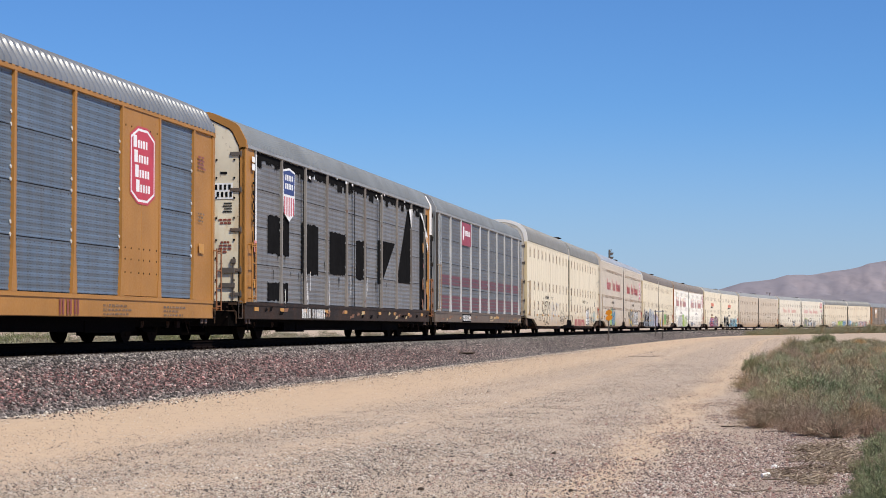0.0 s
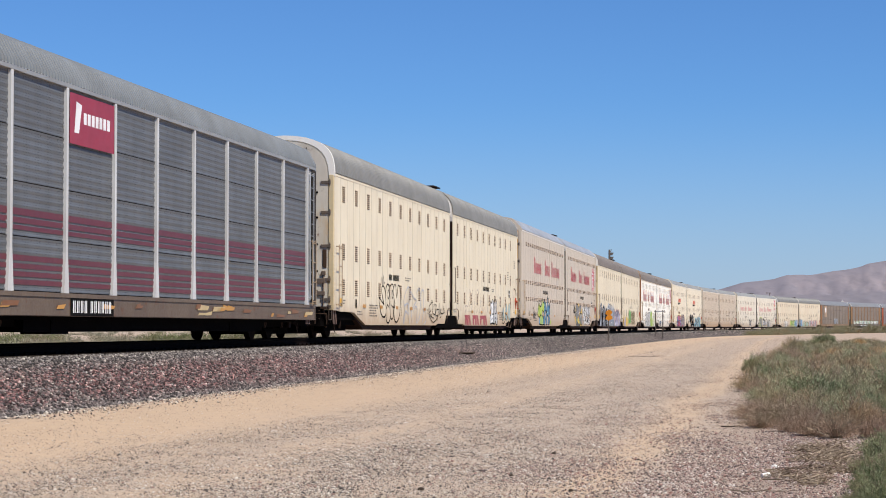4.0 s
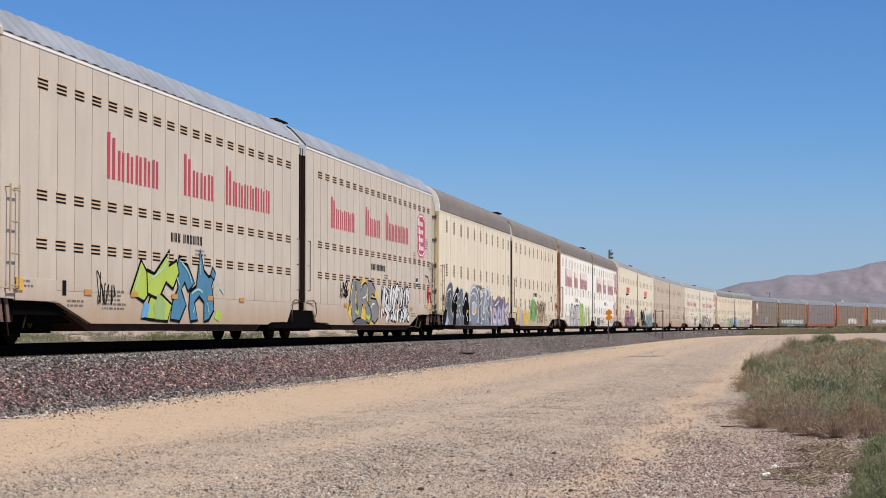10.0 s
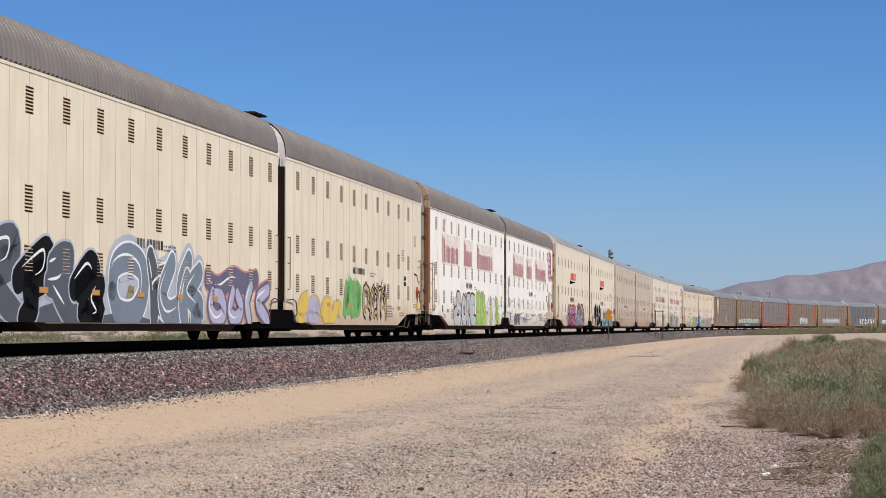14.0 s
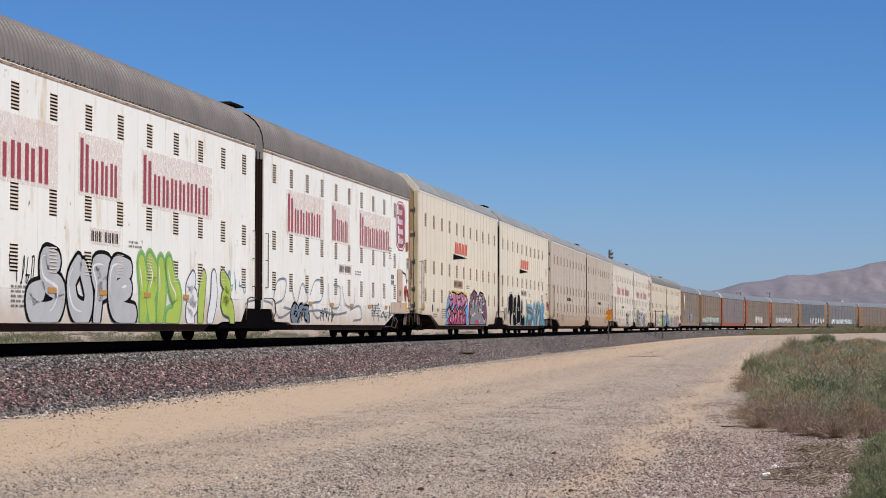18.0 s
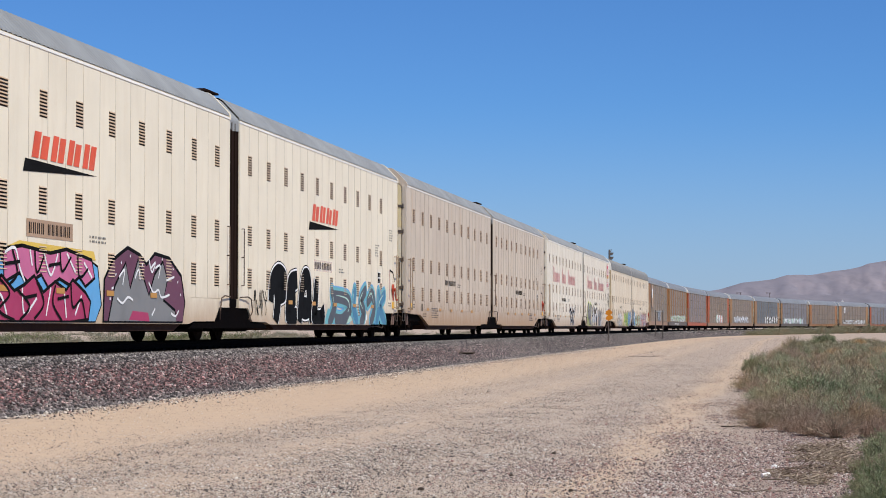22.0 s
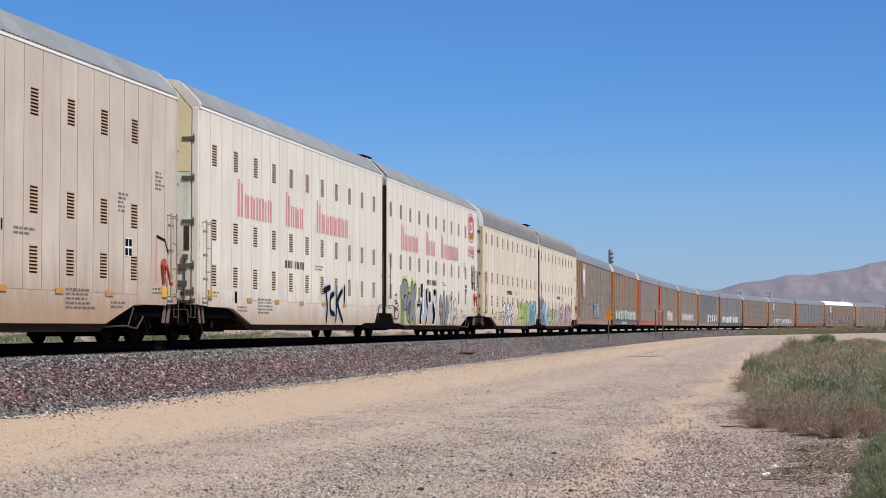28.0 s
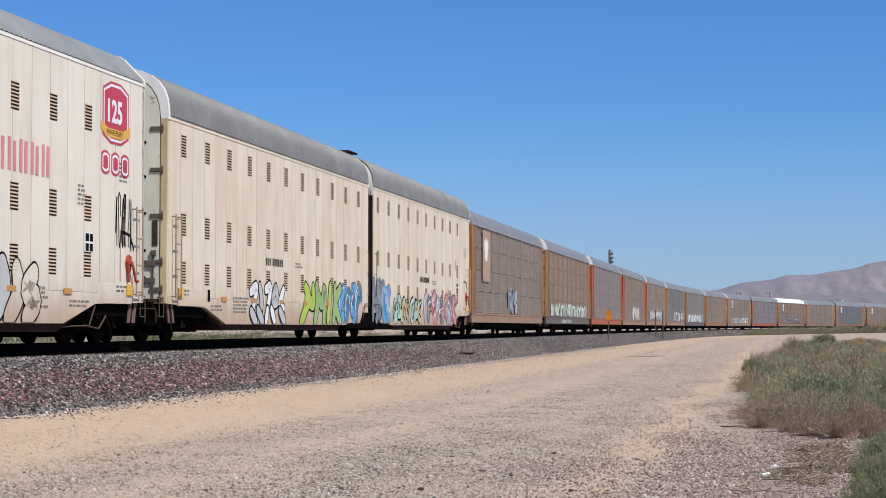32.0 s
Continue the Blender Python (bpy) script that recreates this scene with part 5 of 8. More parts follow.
def piece(parent, label, x0, x1, z0, z1, seed, fills, edge=None, halo=None, shine=None, n=5, fat=0.42, core=None, cloud=None):
    """A wild mural of fat bent strokes: halo, edge, fill and light lines, layer on layer."""
    r = random.Random(seed)
    m = Mural(z0, z1 + 0.35)
    w, h = (x1 - x0) / n, z1 - z0
    if cloud:
        for k in range(n * 3):
            cx, cz, rr = r.uniform(x0, x1), r.uniform(z0 + 0.25 * h, z1), r.uniform(0.25, 0.5) * h
            m.fill([(cx + rr * math.cos(a * 0.524) * r.uniform(0.8, 1.15), cz + rr * 0.8 * math.sin(a * 0.524) * r.uniform(0.8, 1.15)) for a in range(12)], cloud, 0.0)
    total = max(2, int(n * 1.5))
    step = (x1 - x0) / total
    for i in range(total):
        cx, tilt = x0 + (i + 0.5) * step, r.uniform(-0.35, 0.35)
        w2 = w * r.uniform(0.75, 1.05)

        def u(a, b):
            a, b = a + r.uniform(-0.10, 0.10), b + r.uniform(-0.06, 0.06)
            x = cx + (a - 0.5) * w2 + (b - 0.5) * tilt * h
            return (min(x1 - 0.05, max(x0 + 0.05, x)), z0 + min(1.1, max(0.04, b)) * h)

        kind = r.choice("abcdefgh")
        lines = {
            "a": [[u(0.1, 0.05), u(0.3, 0.5), u(0.2, 1.05)], [u(0.25, 0.6), u(0.6, 0.75), u(0.95, 0.5)]],
            "b": [[u(0.9, 1.0), u(0.3, 0.8), u(0.15, 0.35), u(0.5, 0.05)]],
            "c": [[u(0.1, 0.95), u(0.7, 0.85), u(0.35, 0.5), u(0.9, 0.35), u(0.6, 0.02)]],
            "d": [[u(0.1, 0.1), u(0.5, 0.9), u(0.6, 0.4), u(1.0, 1.05)]],
            "e": [[u(0.1, 0.4), u(0.4, 0.85), u(0.9, 0.8)], [u(0.2, 0.1), u(0.6, 0.3), u(0.95, 0.15)]],
            "f": [[u(0.3, 1.05), u(0.15, 0.55), u(0.5, 0.3), u(0.45, 0.02)], [u(0.55, 0.95), u(0.8, 0.4), u(0.75, 0.05)]],
            "g": [[u(0.0, 0.75), u(0.35, 0.55), u(0.5, 0.1)], [u(0.5, 0.1), u(0.75, 0.6), u(0.6, 1.1)]],
            "h": [[u(0.6, 0.1), u(0.15, 0.3), u(0.2, 0.75), u(0.6, 0.95), u(0.9, 0.7)]],
        }[kind]
        lines = [curve_of(q) for q in lines]
        t = fat * min(w, h) * r.uniform(0.8, 1.25)
        swell = r.choice(((0.30, 0.9), (0.95, 0.18), (0.5, 0.6), (0.12, 0.8)))
        fat_of = lambda extra: (lambda s, a=swell[0], c=swell[1], e=extra: t * (a + (c - a) * s + 0.45 * math.sin(3.14 * s)) + e)
        base = 0.004 + 0.0022 * (i % 3)
        if halo:
            for q in lines:
                m.stroke(q, fat_of(0.22), halo, base, False)
        if edge:
            for q in lines:
                m.stroke(q, fat_of(0.14), edge, base + 0.005, False)
        f = fills[i % len(fills)]
        for q in lines:
            m.stroke(q, fat_of(0.0), f, base + 0.010, False)
        if core:
            for q in lines:
                m.stroke(q[len(q) // 6: len(q) * 4 // 5], lambda s: t * 0.55 * math.sin(3.14 * min(1, max(0, s))) + 0.02, core[i % len(core)], base + 0.0135, False)
        if shine:
            for q in lines:
                k = len(q)
                m.stroke([(x - t * 0.34, z + t * 0.12) for x, z in q[k // 8: k * 2 // 3]], lambda s: 0.02 + 0.04 * math.sin(3.1 * s), shine, base + 0.0165, False)
                m.stroke([(x + t * 0.30, z - t * 0.1) for x, z in q[k // 3: k - 1]], 0.025, edge or shine, base + 0.0165, False)
    for _ in range(n * 4):
        x, z = r.uniform(x0 + 0.2, x1 - 0.2), r.uniform(z0 + 0.1 * h, z1 - 0.1 * h)
        k = 0.22 * min(w, h)
        q = curve_of([(x, z), (x + r.uniform(-k, k), z + r.uniform(0.4, 1.3) * k), (x + r.uniform(-k, 1.5 * k), z + r.uniform(1.2, 2.4) * k)])
        m.stroke(q, lambda s: 0.015 + 0.05 * math.sin(3.1 * s), r.choice([c for c in (edge, shine, edge, fills[0]) if c]), 0.0245, False)
    return m.done(parent, label)


def scrawl(parent, label, x0, x1, z0, z1, seed, mat, n=5, width=0.03):
    """A quick tag in one thin line."""
    r = random.Random(seed)
    m = Mural(z0 - 0.05, z1 + 0.2)
    w, h = (x1 - x0) / n, z1 - z0
    for i in range(n):
        c = x0 + i * w
        pts = [(c + r.uniform(0, 1.1) * w, z0 + r.choice((0.05, 0.3, 0.6, 0.95)) * h) for _ in range(r.choice((4, 5, 6)))]
        m.stroke(curve_of(pts), width, mat, 0.003 + 0.002 * (i % 2), False)
    return m.done(parent, label)


def plotted(text, x0, x1, z0, z1):
    """Points from percent pairs of a box on the car's side."""
    q = [float(v) / 100 for v in text.split()]
    return [(x0 + u * (x1 - x0), z0 + v * (z1 - z0)) for u, v in zip(q[::2], q[1::2])]


def letters(parent, label, x0, x1, z0, z1, shapes, fills, edge, width, rim=0.10, halo=None, glow=0.30, shine=None, rounded=True):
    """Spray-painted fat letters, drawn as strokes in percent of their box: '|' parts letters, ';' parts strokes."""
    drawn = [[curve_of(plotted(k, x0, x1, z0, z1)) for k in q.split(";")] for q in shapes.split("|")]
    swell = lambda extra: (lambda f: width * (0.88 + 0.24 * math.sin(3.14 * f)) + extra)
    for i, lines in enumerate(drawn):
        m = Mural(0.42, 5)
        d = 0.006 + 0.005 * i
        if halo:
            for q in lines:
                m.stroke(q, swell(2 * rim + glow), halo, 0.0005 * i, rounded)
        for q in lines:
            m.stroke(q, swell(2 * rim), edge, d, rounded)
        for q in lines:
            m.stroke(q, swell(0.0), fills[i % len(fills)], d + 0.0025, rounded)
        if shine:
            for q in lines:
                k = len(q)
                m.stroke([(x - width * 0.30, z + width * 0.10) for x, z in q[k // 10: k * 6 // 10]], lambda f: 0.012 + 0.05 * math.sin(3.1 * f), shine, d + 0.004, False)
        m.done(parent, label)


def slabs(parent, label, x0, x1, z0, z1, layers, soft=False):
    """Flat painted shapes, one over another: (paint, outline, edge paint or None, edge width)."""
    for i, (mat, text, edge, line) in enumerate(layers):
        m = Mural(0.42, 5)
        ring = plotted(text, x0, x1, z0, z1)
        if soft:
            ring = curve_of(ring[-2:] + ring + ring[:2], 5)[10:-11]
        m.fill(ring, mat, 0.003 + 0.004 * i)
        if edge:
            m.stroke(ring + ring[:2], line, edge, 0.0045 + 0.004 * i, False)
        m.done(parent, label)


def lines(parent, label, x0, x1, z0, z1, text, mat, width, low=0.42, depth=0.036):
    """Thin sprayed lines in percent of their box, parted by ';'."""
    m = Mural(low, 5)
    for k in text.split(";"):
        m.stroke(curve_of(plotted(k, x0, x1, z0, z1)), width, mat, depth, False)
    return m.done(parent, label)


def stems(parent, words, z, tall, small, mat, name="lettering", lean=0.0):
    """Worn lettering as plain blocks of bars: words are (x0, x1, count), each led by a tall block."""
    f = 0.32 if lean == 0 else 0.42
    for x0, x1, n in words:
        first = (x1 - x0) * 1.25 / (n + 0.6) if tall > small else (x1 - x0) / n
        p = (x1 - x0 - first) / (n - 1)
        for k in range(n):
            a, w, h = (x0, first * 0.84, tall) if k == 0 else (x0 + first + (k - 1) * p, p * 0.80, small)
            m = Mural(0, 9)
            for u0, u1, v in ((0.0, f * w, h), ((0.55 if lean == 0 else 0.52) * w, (0.55 + f) * w, h * (0.97 if k % 2 else 0.9))):
                m.fill([(a + u0, z), (a + u1, z), (a + u1 + lean * v, z + v), (a + u0 + lean * v, z + v)], mat, 0.004)
            m.done(parent, "", name)


def number(parent, x0, x1, z0, z1, mat=None, n=9, gap=3, plate=None):
    """A car's running number as plain bars."""
    if plate:
        m = Mural(0, 9)
        m.fill([(x0 - 0.1, z0 - 0.06), (x1 + 0.1, z0 - 0.06), (x1 + 0.1, z1 + 0.06), (x0 - 0.1, z1 + 0.06)], plate, 0.001)
        m.done(parent, "", "number_plate")
    p = (x1 - x0) / (n + 0.6)
    for k in range(n):
        a = x0 + k * p + (0.6 * p if k >= gap else 0)
        for f in (0.05, 0.45):
            m = Mural(0, 9)
            m.fill([(a + f * p, z0), (a + (f + 0.24) * p, z0), (a + (f + 0.24) * p, z1), (a + f * p, z1)], mat or INK, 0.005)
            m.done(parent, "", "running_number")


def small_print(parent, x, z, rows, width, seed, mat=None):
    """Lines of small stencilled notes."""
    r = random.Random(seed)
    m = Mural(0, 9)
    for k in range(rows):
        a, zz = x, z - 0.085 * k
        end = x + width * r.uniform(0.65, 1.0)
        while a < end:
            b = a + r.uniform(0.08, 0.25)
            m.fill([(a, zz), (b, zz), (b, zz + 0.045), (a, zz + 0.045)], mat or STENCIL, 0.003)
            a = b + 0.05
    return m.done(parent, "", "small_print")


def octagon(parent, x0, x1, z0, z1, mat=RED, rim=CHALK, marks=True, label="red eight-sided emblem with a white rim"):
    m = Mural(0, 9)
    def ring(g):
        a, b, c, d = x0 + g, x1 - g, z0 + g, z1 - g
        k, e = (b - a) * 0.30, (d - c) * 0.12
        return [(a + k, c), (b - k, c), (b, c + e), (b, d - e), (b - k, d), (a + k, d), (a, d - e), (a, c + e)]
    m.fill(ring(0.0), mat, 0.003)
    m.fill(ring(0.05), rim, 0.005)
    m.fill(ring(0.10), mat, 0.007)
    if marks:
        h = (z1 - z0 - 0.4) / 4
        for k in range(4):
            zz = z1 - 0.2 - (k + 1) * h
            m.fill([(x0 + 0.2 + 0.06 * k, zz + 0.05), (x0 + 0.42 + 0.06 * k, zz + 0.05), (x0 + 0.42 + 0.06 * k, zz + h), (x0 + 0.2 + 0.06 * k, zz + h)], rim, 0.009)
            for j in range(4):
                a = x0 + 0.48 + 0.06 * k + j * 0.17
                if a + 0.11 < x1 - 0.15:
                    m.fill([(a, zz + 0.05), (a + 0.11, zz + 0.05), (a + 0.11, zz + h * 0.7), (a, zz + h * 0.7)], rim, 0.009)
    return m.done(parent, label, "emblem")


def words(parent, text, x, z, size, mat, label="", name="lettering", depth=0.012, squeeze=1.0, bold=0.0):
    cu = bpy.data.curves.new("words", "FONT")
    cu.body, cu.size, cu.offset = text, size, bold
    ob = bpy.data.objects.new("words", cu)
    scene.collection.objects.link(ob)
    dg = bpy.context.evaluated_depsgraph_get()
    me = bpy.data.meshes.new_from_object(ob.evaluated_get(dg))
    bpy.data.objects.remove(ob)
    for p in me.vertices:
        p.co = (x + p.co.x * squeeze, SIDE - 0.4 * depth - 0.0008, z + p.co.y)
    me.materials.clear()
    me.materials.append(mat)
    return part(name, me, parent, None, label)


def wall_bits(u, outer, L, seed, box_mat):
    """Reflectors, notices, end boxes and the brake gear that every unit carries."""
    refl = cached("reflector", lambda: Shape().box(-0.21, 0.21, -0.008, 0, 0, 0.105).mesh("reflector", REFLECT))
    X = (lambda x: x) if outer == 0 else (lambda x: L - x)
    for k in range(5):
        part("reflector", refl, u, pose(X(4.4 + 2.73 * k), SIDE - 0.007, 0.95))
    a, b = sorted((X(0.75), X(2.75)))
    part("end_box", cached(("endbox", outer, L, box_mat.name), lambda: Shape().box(a, b, -1.5368, -1.50, 0.80, 1.20, c=0.003).mesh("end_box", box_mat)), u)
    small_print(u, X(5.2) - (0 if outer == 0 else 1.6), 1.02, 5, 1.5, seed)
    small_print(u, X(3.3) - (0 if outer == 0 else 1.0), 0.80, 2, 0.9, seed + 1)
    small_print(u, 11.4, 2.05, 2, 0.9, seed + 2)
    small_print(u, X(1.0) - (0 if outer == 0 else 0.7), 1.12, 2, 0.6, seed + 3)
    a, b = sorted((X(0.76), X(1.08)))
    part("end_plate", cached(("endplate", outer, L), lambda: Shape().box(a, b, -1.565, -1.54, 0.97, 1.20, c=0.006).mesh("end_plate", GOLD)), u, None, "small amber notice plate")
    if outer == 1:
        small_print(u, L - 1.55, 3.6, 5, 0.55, seed + 4)
        small_print(u, L - 3.9, 3.0, 5, 0.45, seed + 5)
        m = Mural(0, 9)
        m.fill([(L - 3.48, 1.77), (L - 3.04, 1.77), (L - 3.04, 2.15), (L - 3.48, 2.15)], CHALK, 0.003)
        for i in range(2):
            for j in range(2):
                m.fill([(L - 3.46 + 0.22 * i, 1.79 + 0.19 * j), (L - 3.28 + 0.22 * i, 1.79 + 0.19 * j), (L - 3.28 + 0.22 * i, 1.94 + 0.19 * j), (L - 3.46 + 0.22 * i, 1.94 + 0.19 * j)], INK, 0.006)
        m.done(u, "", "placard")
        m = Mural(0, 9)
        m.stroke([(L - 1.45, 1.25), (L - 1.45, 2.28)], 0.05, G["rose"], 0.003, False)
        m.stroke([(L - 1.45, 2.27), (L - 0.85, 2.2), (L - 0.62, 1.9)], 0.06, INK, 0.003, False)
        m.done(u, "", "brake_marking")
        q = Shape().prism([(L - 1.16, 1.66), (L - 1.08, 1.80), (L - 0.96, 1.78), (L - 0.92, 1.62), (L - 0.98, 1.46), (L - 1.10, 1.44)], -1.60, -1.55)
        q.prism([(L - 0.96, 1.62), (L - 0.90, 1.64), (L - 0.68, 1.28), (L - 0.74, 1.24)], -1.63, -1.60)
        q.rod((L - 1.04, -1.60, 1.62), (L - 1.04, -1.66, 1.62), 0.05, 8).rod((L - 0.72, -1.62, 1.27), (L - 0.72, -1.67, 1.27), 0.035, 8)
        q.prism([(L - 1.10, 1.46), (L - 1.02, 1.46), (L - 0.98, 1.24), (L - 1.06, 1.24)], -1.59, -1.56)
        part("brake_lever", q.mesh("brake_lever", cached("levermat", lambda: paint("lever_red", (0.42, 0.06, 0.03), amount=0.4))), u, None, "red hand brake lever")
        g = Shape()
        for a2, b2 in (((L - 4.6, -1.40, 0.33), (L - 3.2, -1.45, 0.36)), ((L - 3.2, -1.45, 0.36), (L - 2.6, -1.5, 0.30)), ((L - 3.0, -1.45, 0.36), (L - 2.8, -1.5, 0.75)), ((L - 2.6, -1.5, 0.30), (L - 2.2, -1.5, 0.55))):
            g.rod(a2, b2, 0.016, 6)
        part("brake_rod", g.mesh("brake_rod", rail_rust), u)
    else:
        m = Mural(0, 9)
        m.fill([(X(3.05), 0.92), (X(3.25), 0.92), (X(3.25), 1.20), (X(3.05), 1.20)], INK, 0.003)
        m.done(u, "", "placard")


for (i, k), u in UNITS.items():
    wall_bits(u, k, UNIT_A if k == 0 else UNIT_B, 10 * i + k, LIVERY[i][1]["wall"])

# bare rusty plates up the corners of the white pair
for k in (0, 1):
    x0 = 0.02 if k == 0 else UNIT_B - 0.26
    part("corner_plate", Shape().box(x0, x0 + 0.24, -1.539, -1.52, 1.25, 4.86, c=0.004).mesh("corner_plate", rusty_post), UNITS[3, k], None, "orange-brown rusted corner plate")
# rust-stained repair plates at the tail of the white pair
stain_tan = paint("stained_plate", (0.60, 0.47, 0.36), dirt=(0.34, 0.17, 0.08), amount=0.6, rust=0.35)
for x0, x1, z0, z1, mat in ((18.3, 19.15, 1.22, 2.35, stain_tan), (18.62, 18.95, 1.42, 1.62, rusty_post), (17.2, 20.1, 0.82, 1.19, stain_tan), (20.15, 20.6, 2.45, 2.8, stain_tan), (19.9, 20.3, 3.05, 3.35, rusty_post)):
    part("repair_plate", Shape().box(x0, x1, -1.562, -1.55, z0, z1, c=0.003).mesh("repair_plate", mat), UNITS[3, 1], None, "rust-stained repair plate")

# cream pair at the head
u = UNITS[0, 0]
number(u, 8.46, 10.33, 1.93, 2.13)
slabs(u, "black outlined throw-up graffiti on cream paint", 6.75, 10.6, 0.48, 1.80, [
    (cream, "2 62 3 42 10 22 20 14 30 22 31 55 24 88 14 92 12 78 18 58 22 44", INK, 0.055),
    (cream, "30 50 29 82 36 98 44 94 49 72 47 46 51 22 46 4 38 0 31 12", INK, 0.055),
    (cream, "48 60 48 88 57 100 65 92 67 62 65 32 61 12 52 12 49 34", INK, 0.055),
    (cream, "66 66 67 94 74 98 80 66 86 96 94 92 97 50 91 16 80 2 70 8 66 28 72 52", INK, 0.055)], True)
lines(u, "black outlined throw-up graffiti on cream paint", 6.75, 10.6, 0.48, 1.80, "13 96 11 116;17 95 18 120;20 98 24 104;37 76 41 84 45 74 41 62 37 68;56 74 58 84 62 74 58 62;54 46 62 40 66 46;30 34 36 46 42 40", INK, 0.045)
scrawl(u, "small black scribbled tag", 10.1, 10.7, 0.7, 1.75, 91, INK, 4, 0.04)
lines(u, "faint grey outlined tag", 11.0, 15.6, 0.42, 1.76, "2 2 8 36 3 66 16 96 24 98 23 60 20 44 26 4;6 50 18 56 24 40;28 58 30 88 46 72 56 66 44 50 34 34 38 4;58 88 66 99 74 84 72 30 60 4;76 86 82 96 90 88 86 40;82 6 90 42 97 40 99 12 88 0;0 4 5 30 12 36 18 30;44 36 52 50 60 40 56 4", G["haze"], 0.05)
lines(u, "black scribbled tag", 15.9, 19.9, 0.48, 1.30, "6 50 10 84 15 40 8 48 20 60;14 86 28 96 26 46 17 34 36 24;32 92 30 50 44 44 47 82 38 88;50 90 44 42 58 40 62 64 52 66;66 98 68 40 76 72 72 52 88 46;90 82 97 55 88 52 92 74;8 34 28 6 46 14 60 38 52 8;0 62 4 60;2 48 5 44;22 100 21 108;28 100 30 110;70 28 78 32", INK, 0.035)
u = UNITS[0, 1]
number(u, 8.62, 10.62, 1.96, 2.16)
m = Mural(0.41, 0.86)
for a, b, c in ((3.3, 4.9, 0.35), (5.4, 7.2, 0.5), (7.6, 9.7, 0.6)):
    m.fill([(a, 0.84), (b - 0.5, 0.86), (b - 0.5, 0.42), (b - 0.95, 0.42), (b - 1.0, 0.70), (a + 0.35, 0.66)], DEEP_RED, 0.003)
    m.fill([(a + 0.1, 0.72), (a + 0.55, 0.72), (a + 0.5, 0.42), (a + 0.2, 0.42)], DEEP_RED, 0.005)
    m.fill([(b - 0.42, 0.86), (b - 0.1, 0.86), (b + c * 0.3, 0.42), (b - 0.25, 0.42)], DEEP_RED, 0.005)
m.done(u, "unfinished crimson block graffiti")
scrawl(u, "faint pink sketched outline", 3.4, 9.0, 0.9, 1.95, 8, BLUSH, 7, 0.04)
slabs(u, "white throw-up graffiti with black outline", 10.8, 13.4, 0.44, 1.62, [
    (G["white"], "8 2 4 30 16 48 6 62 10 92 24 84 34 100 44 80 46 50 40 30 44 4 28 8", INK, 0.07),
    (G["silver"], "46 4 42 34 50 52 44 74 52 98 64 82 74 100 86 86 82 60 92 40 96 10 80 0 70 14 60 2", INK, 0.07)], True)
lines(u, "white throw-up graffiti with black outline", 10.8, 13.4, 0.44, 1.62, "18 60 22 70 28 62;56 62 60 72 66 64;16 20 28 26;58 24 70 28 78 22;22 40 34 44;62 46 76 44", INK, 0.05)
slabs(u, "pale blue and yellow sketched graffiti", 14.9, 18.2, 0.5, 1.55, [
    (PALE_BLUE, "4 40 12 78 22 62 20 20 8 10", G["tan"], 0.05), (PALE_BLUE, "34 30 36 70 46 96 56 74 54 20 42 12", G["tan"], 0.05), (PALE_BLUE, "66 30 68 84 80 96 92 80 90 24 76 12", G["tan"], 0.05)], True)
lines(u, "black scribbled tag", 14.6, 17.0, 0.45, 1.1, "2 60 20 90 14 30 40 70;44 20 60 88 70 40 50 50;70 80 92 60 80 20 98 14;10 20 30 8 50 24;60 10 90 4", INK, 0.035)
# putty pair with red lettering
u = UNITS[1, 0]
stems(u, [(5.46, 8.85, 6), (10.54, 13.0, 4), (13.9, 18.13, 8)], 3.28, 0.92, 0.60, RED)
number(u, 9.6, 12.0, 2.20, 2.40)
slabs(u, "lime green mural with black outlines", 6.9, 13.1, 0.42, 2.10, [
    (G["lime"], "20 30 26 48 34 36 45 24 40 2 22 4 11 6 17 16", INK, 0.07), (G["lime"], "0 36 11 78 17 64 18 34 14 26", INK, 0.08),
    (G["lime"], "17 66 25 62 42 94 41 74 50 82 53 66 46 44 38 52 30 30 18 36", INK, 0.08), (G["fern"], "24 20 30 38 38 26 36 4 26 5", None, 0),
    (G["sky"], "14 26 20 24 18 8 11 6", None, 0)])
slabs(u, "blue mural with black outlines", 6.9, 13.1, 0.42, 2.10, [
    (G["sea"], "53 88 64 76 72 54 64 42 60 54 56 44 62 24 54 2 43 4 46 30 52 46 50 70", INK, 0.08),
    (G["sea"], "66 42 74 50 76 68 79 100 84 72 90 64 98 70 94 52 96 34 97 18 90 4 84 2 84 28 78 36 72 28 76 4 67 2 65 20", INK, 0.08),
    (G["sea"], "92 66 95 78 99 70 97 60", INK, 0.06), (G["lime"], "97 8 102 22 108 14 104 2", None, 0)])
lines(u, "pale highlights on the mural", 6.9, 13.1, 0.42, 2.10, "56 80 64 68 68 54;68 40 76 46 82 42;79 84 79 66;50 60 53 50;4 40 10 66;22 56 34 70 40 84;88 28 90 12;70 14 72 22;100 40 104 50 110 42;96 50 104 60", G["mint"], 0.045)
scrawl(u, "small black scribbled tag", 4.9, 6.1, 0.75, 1.45, 6, INK, 5, 0.035)
u = UNITS[1, 1]
stems(u, [(3.45, 6.85, 6), (8.4, 10.9, 4), (11.7, 15.9, 8)], 3.28, 0.92, 0.60, RED)
octagon(u, 17.6, 19.25, 2.92, 4.52)
number(u, 9.3, 11.6, 2.20, 2.40)
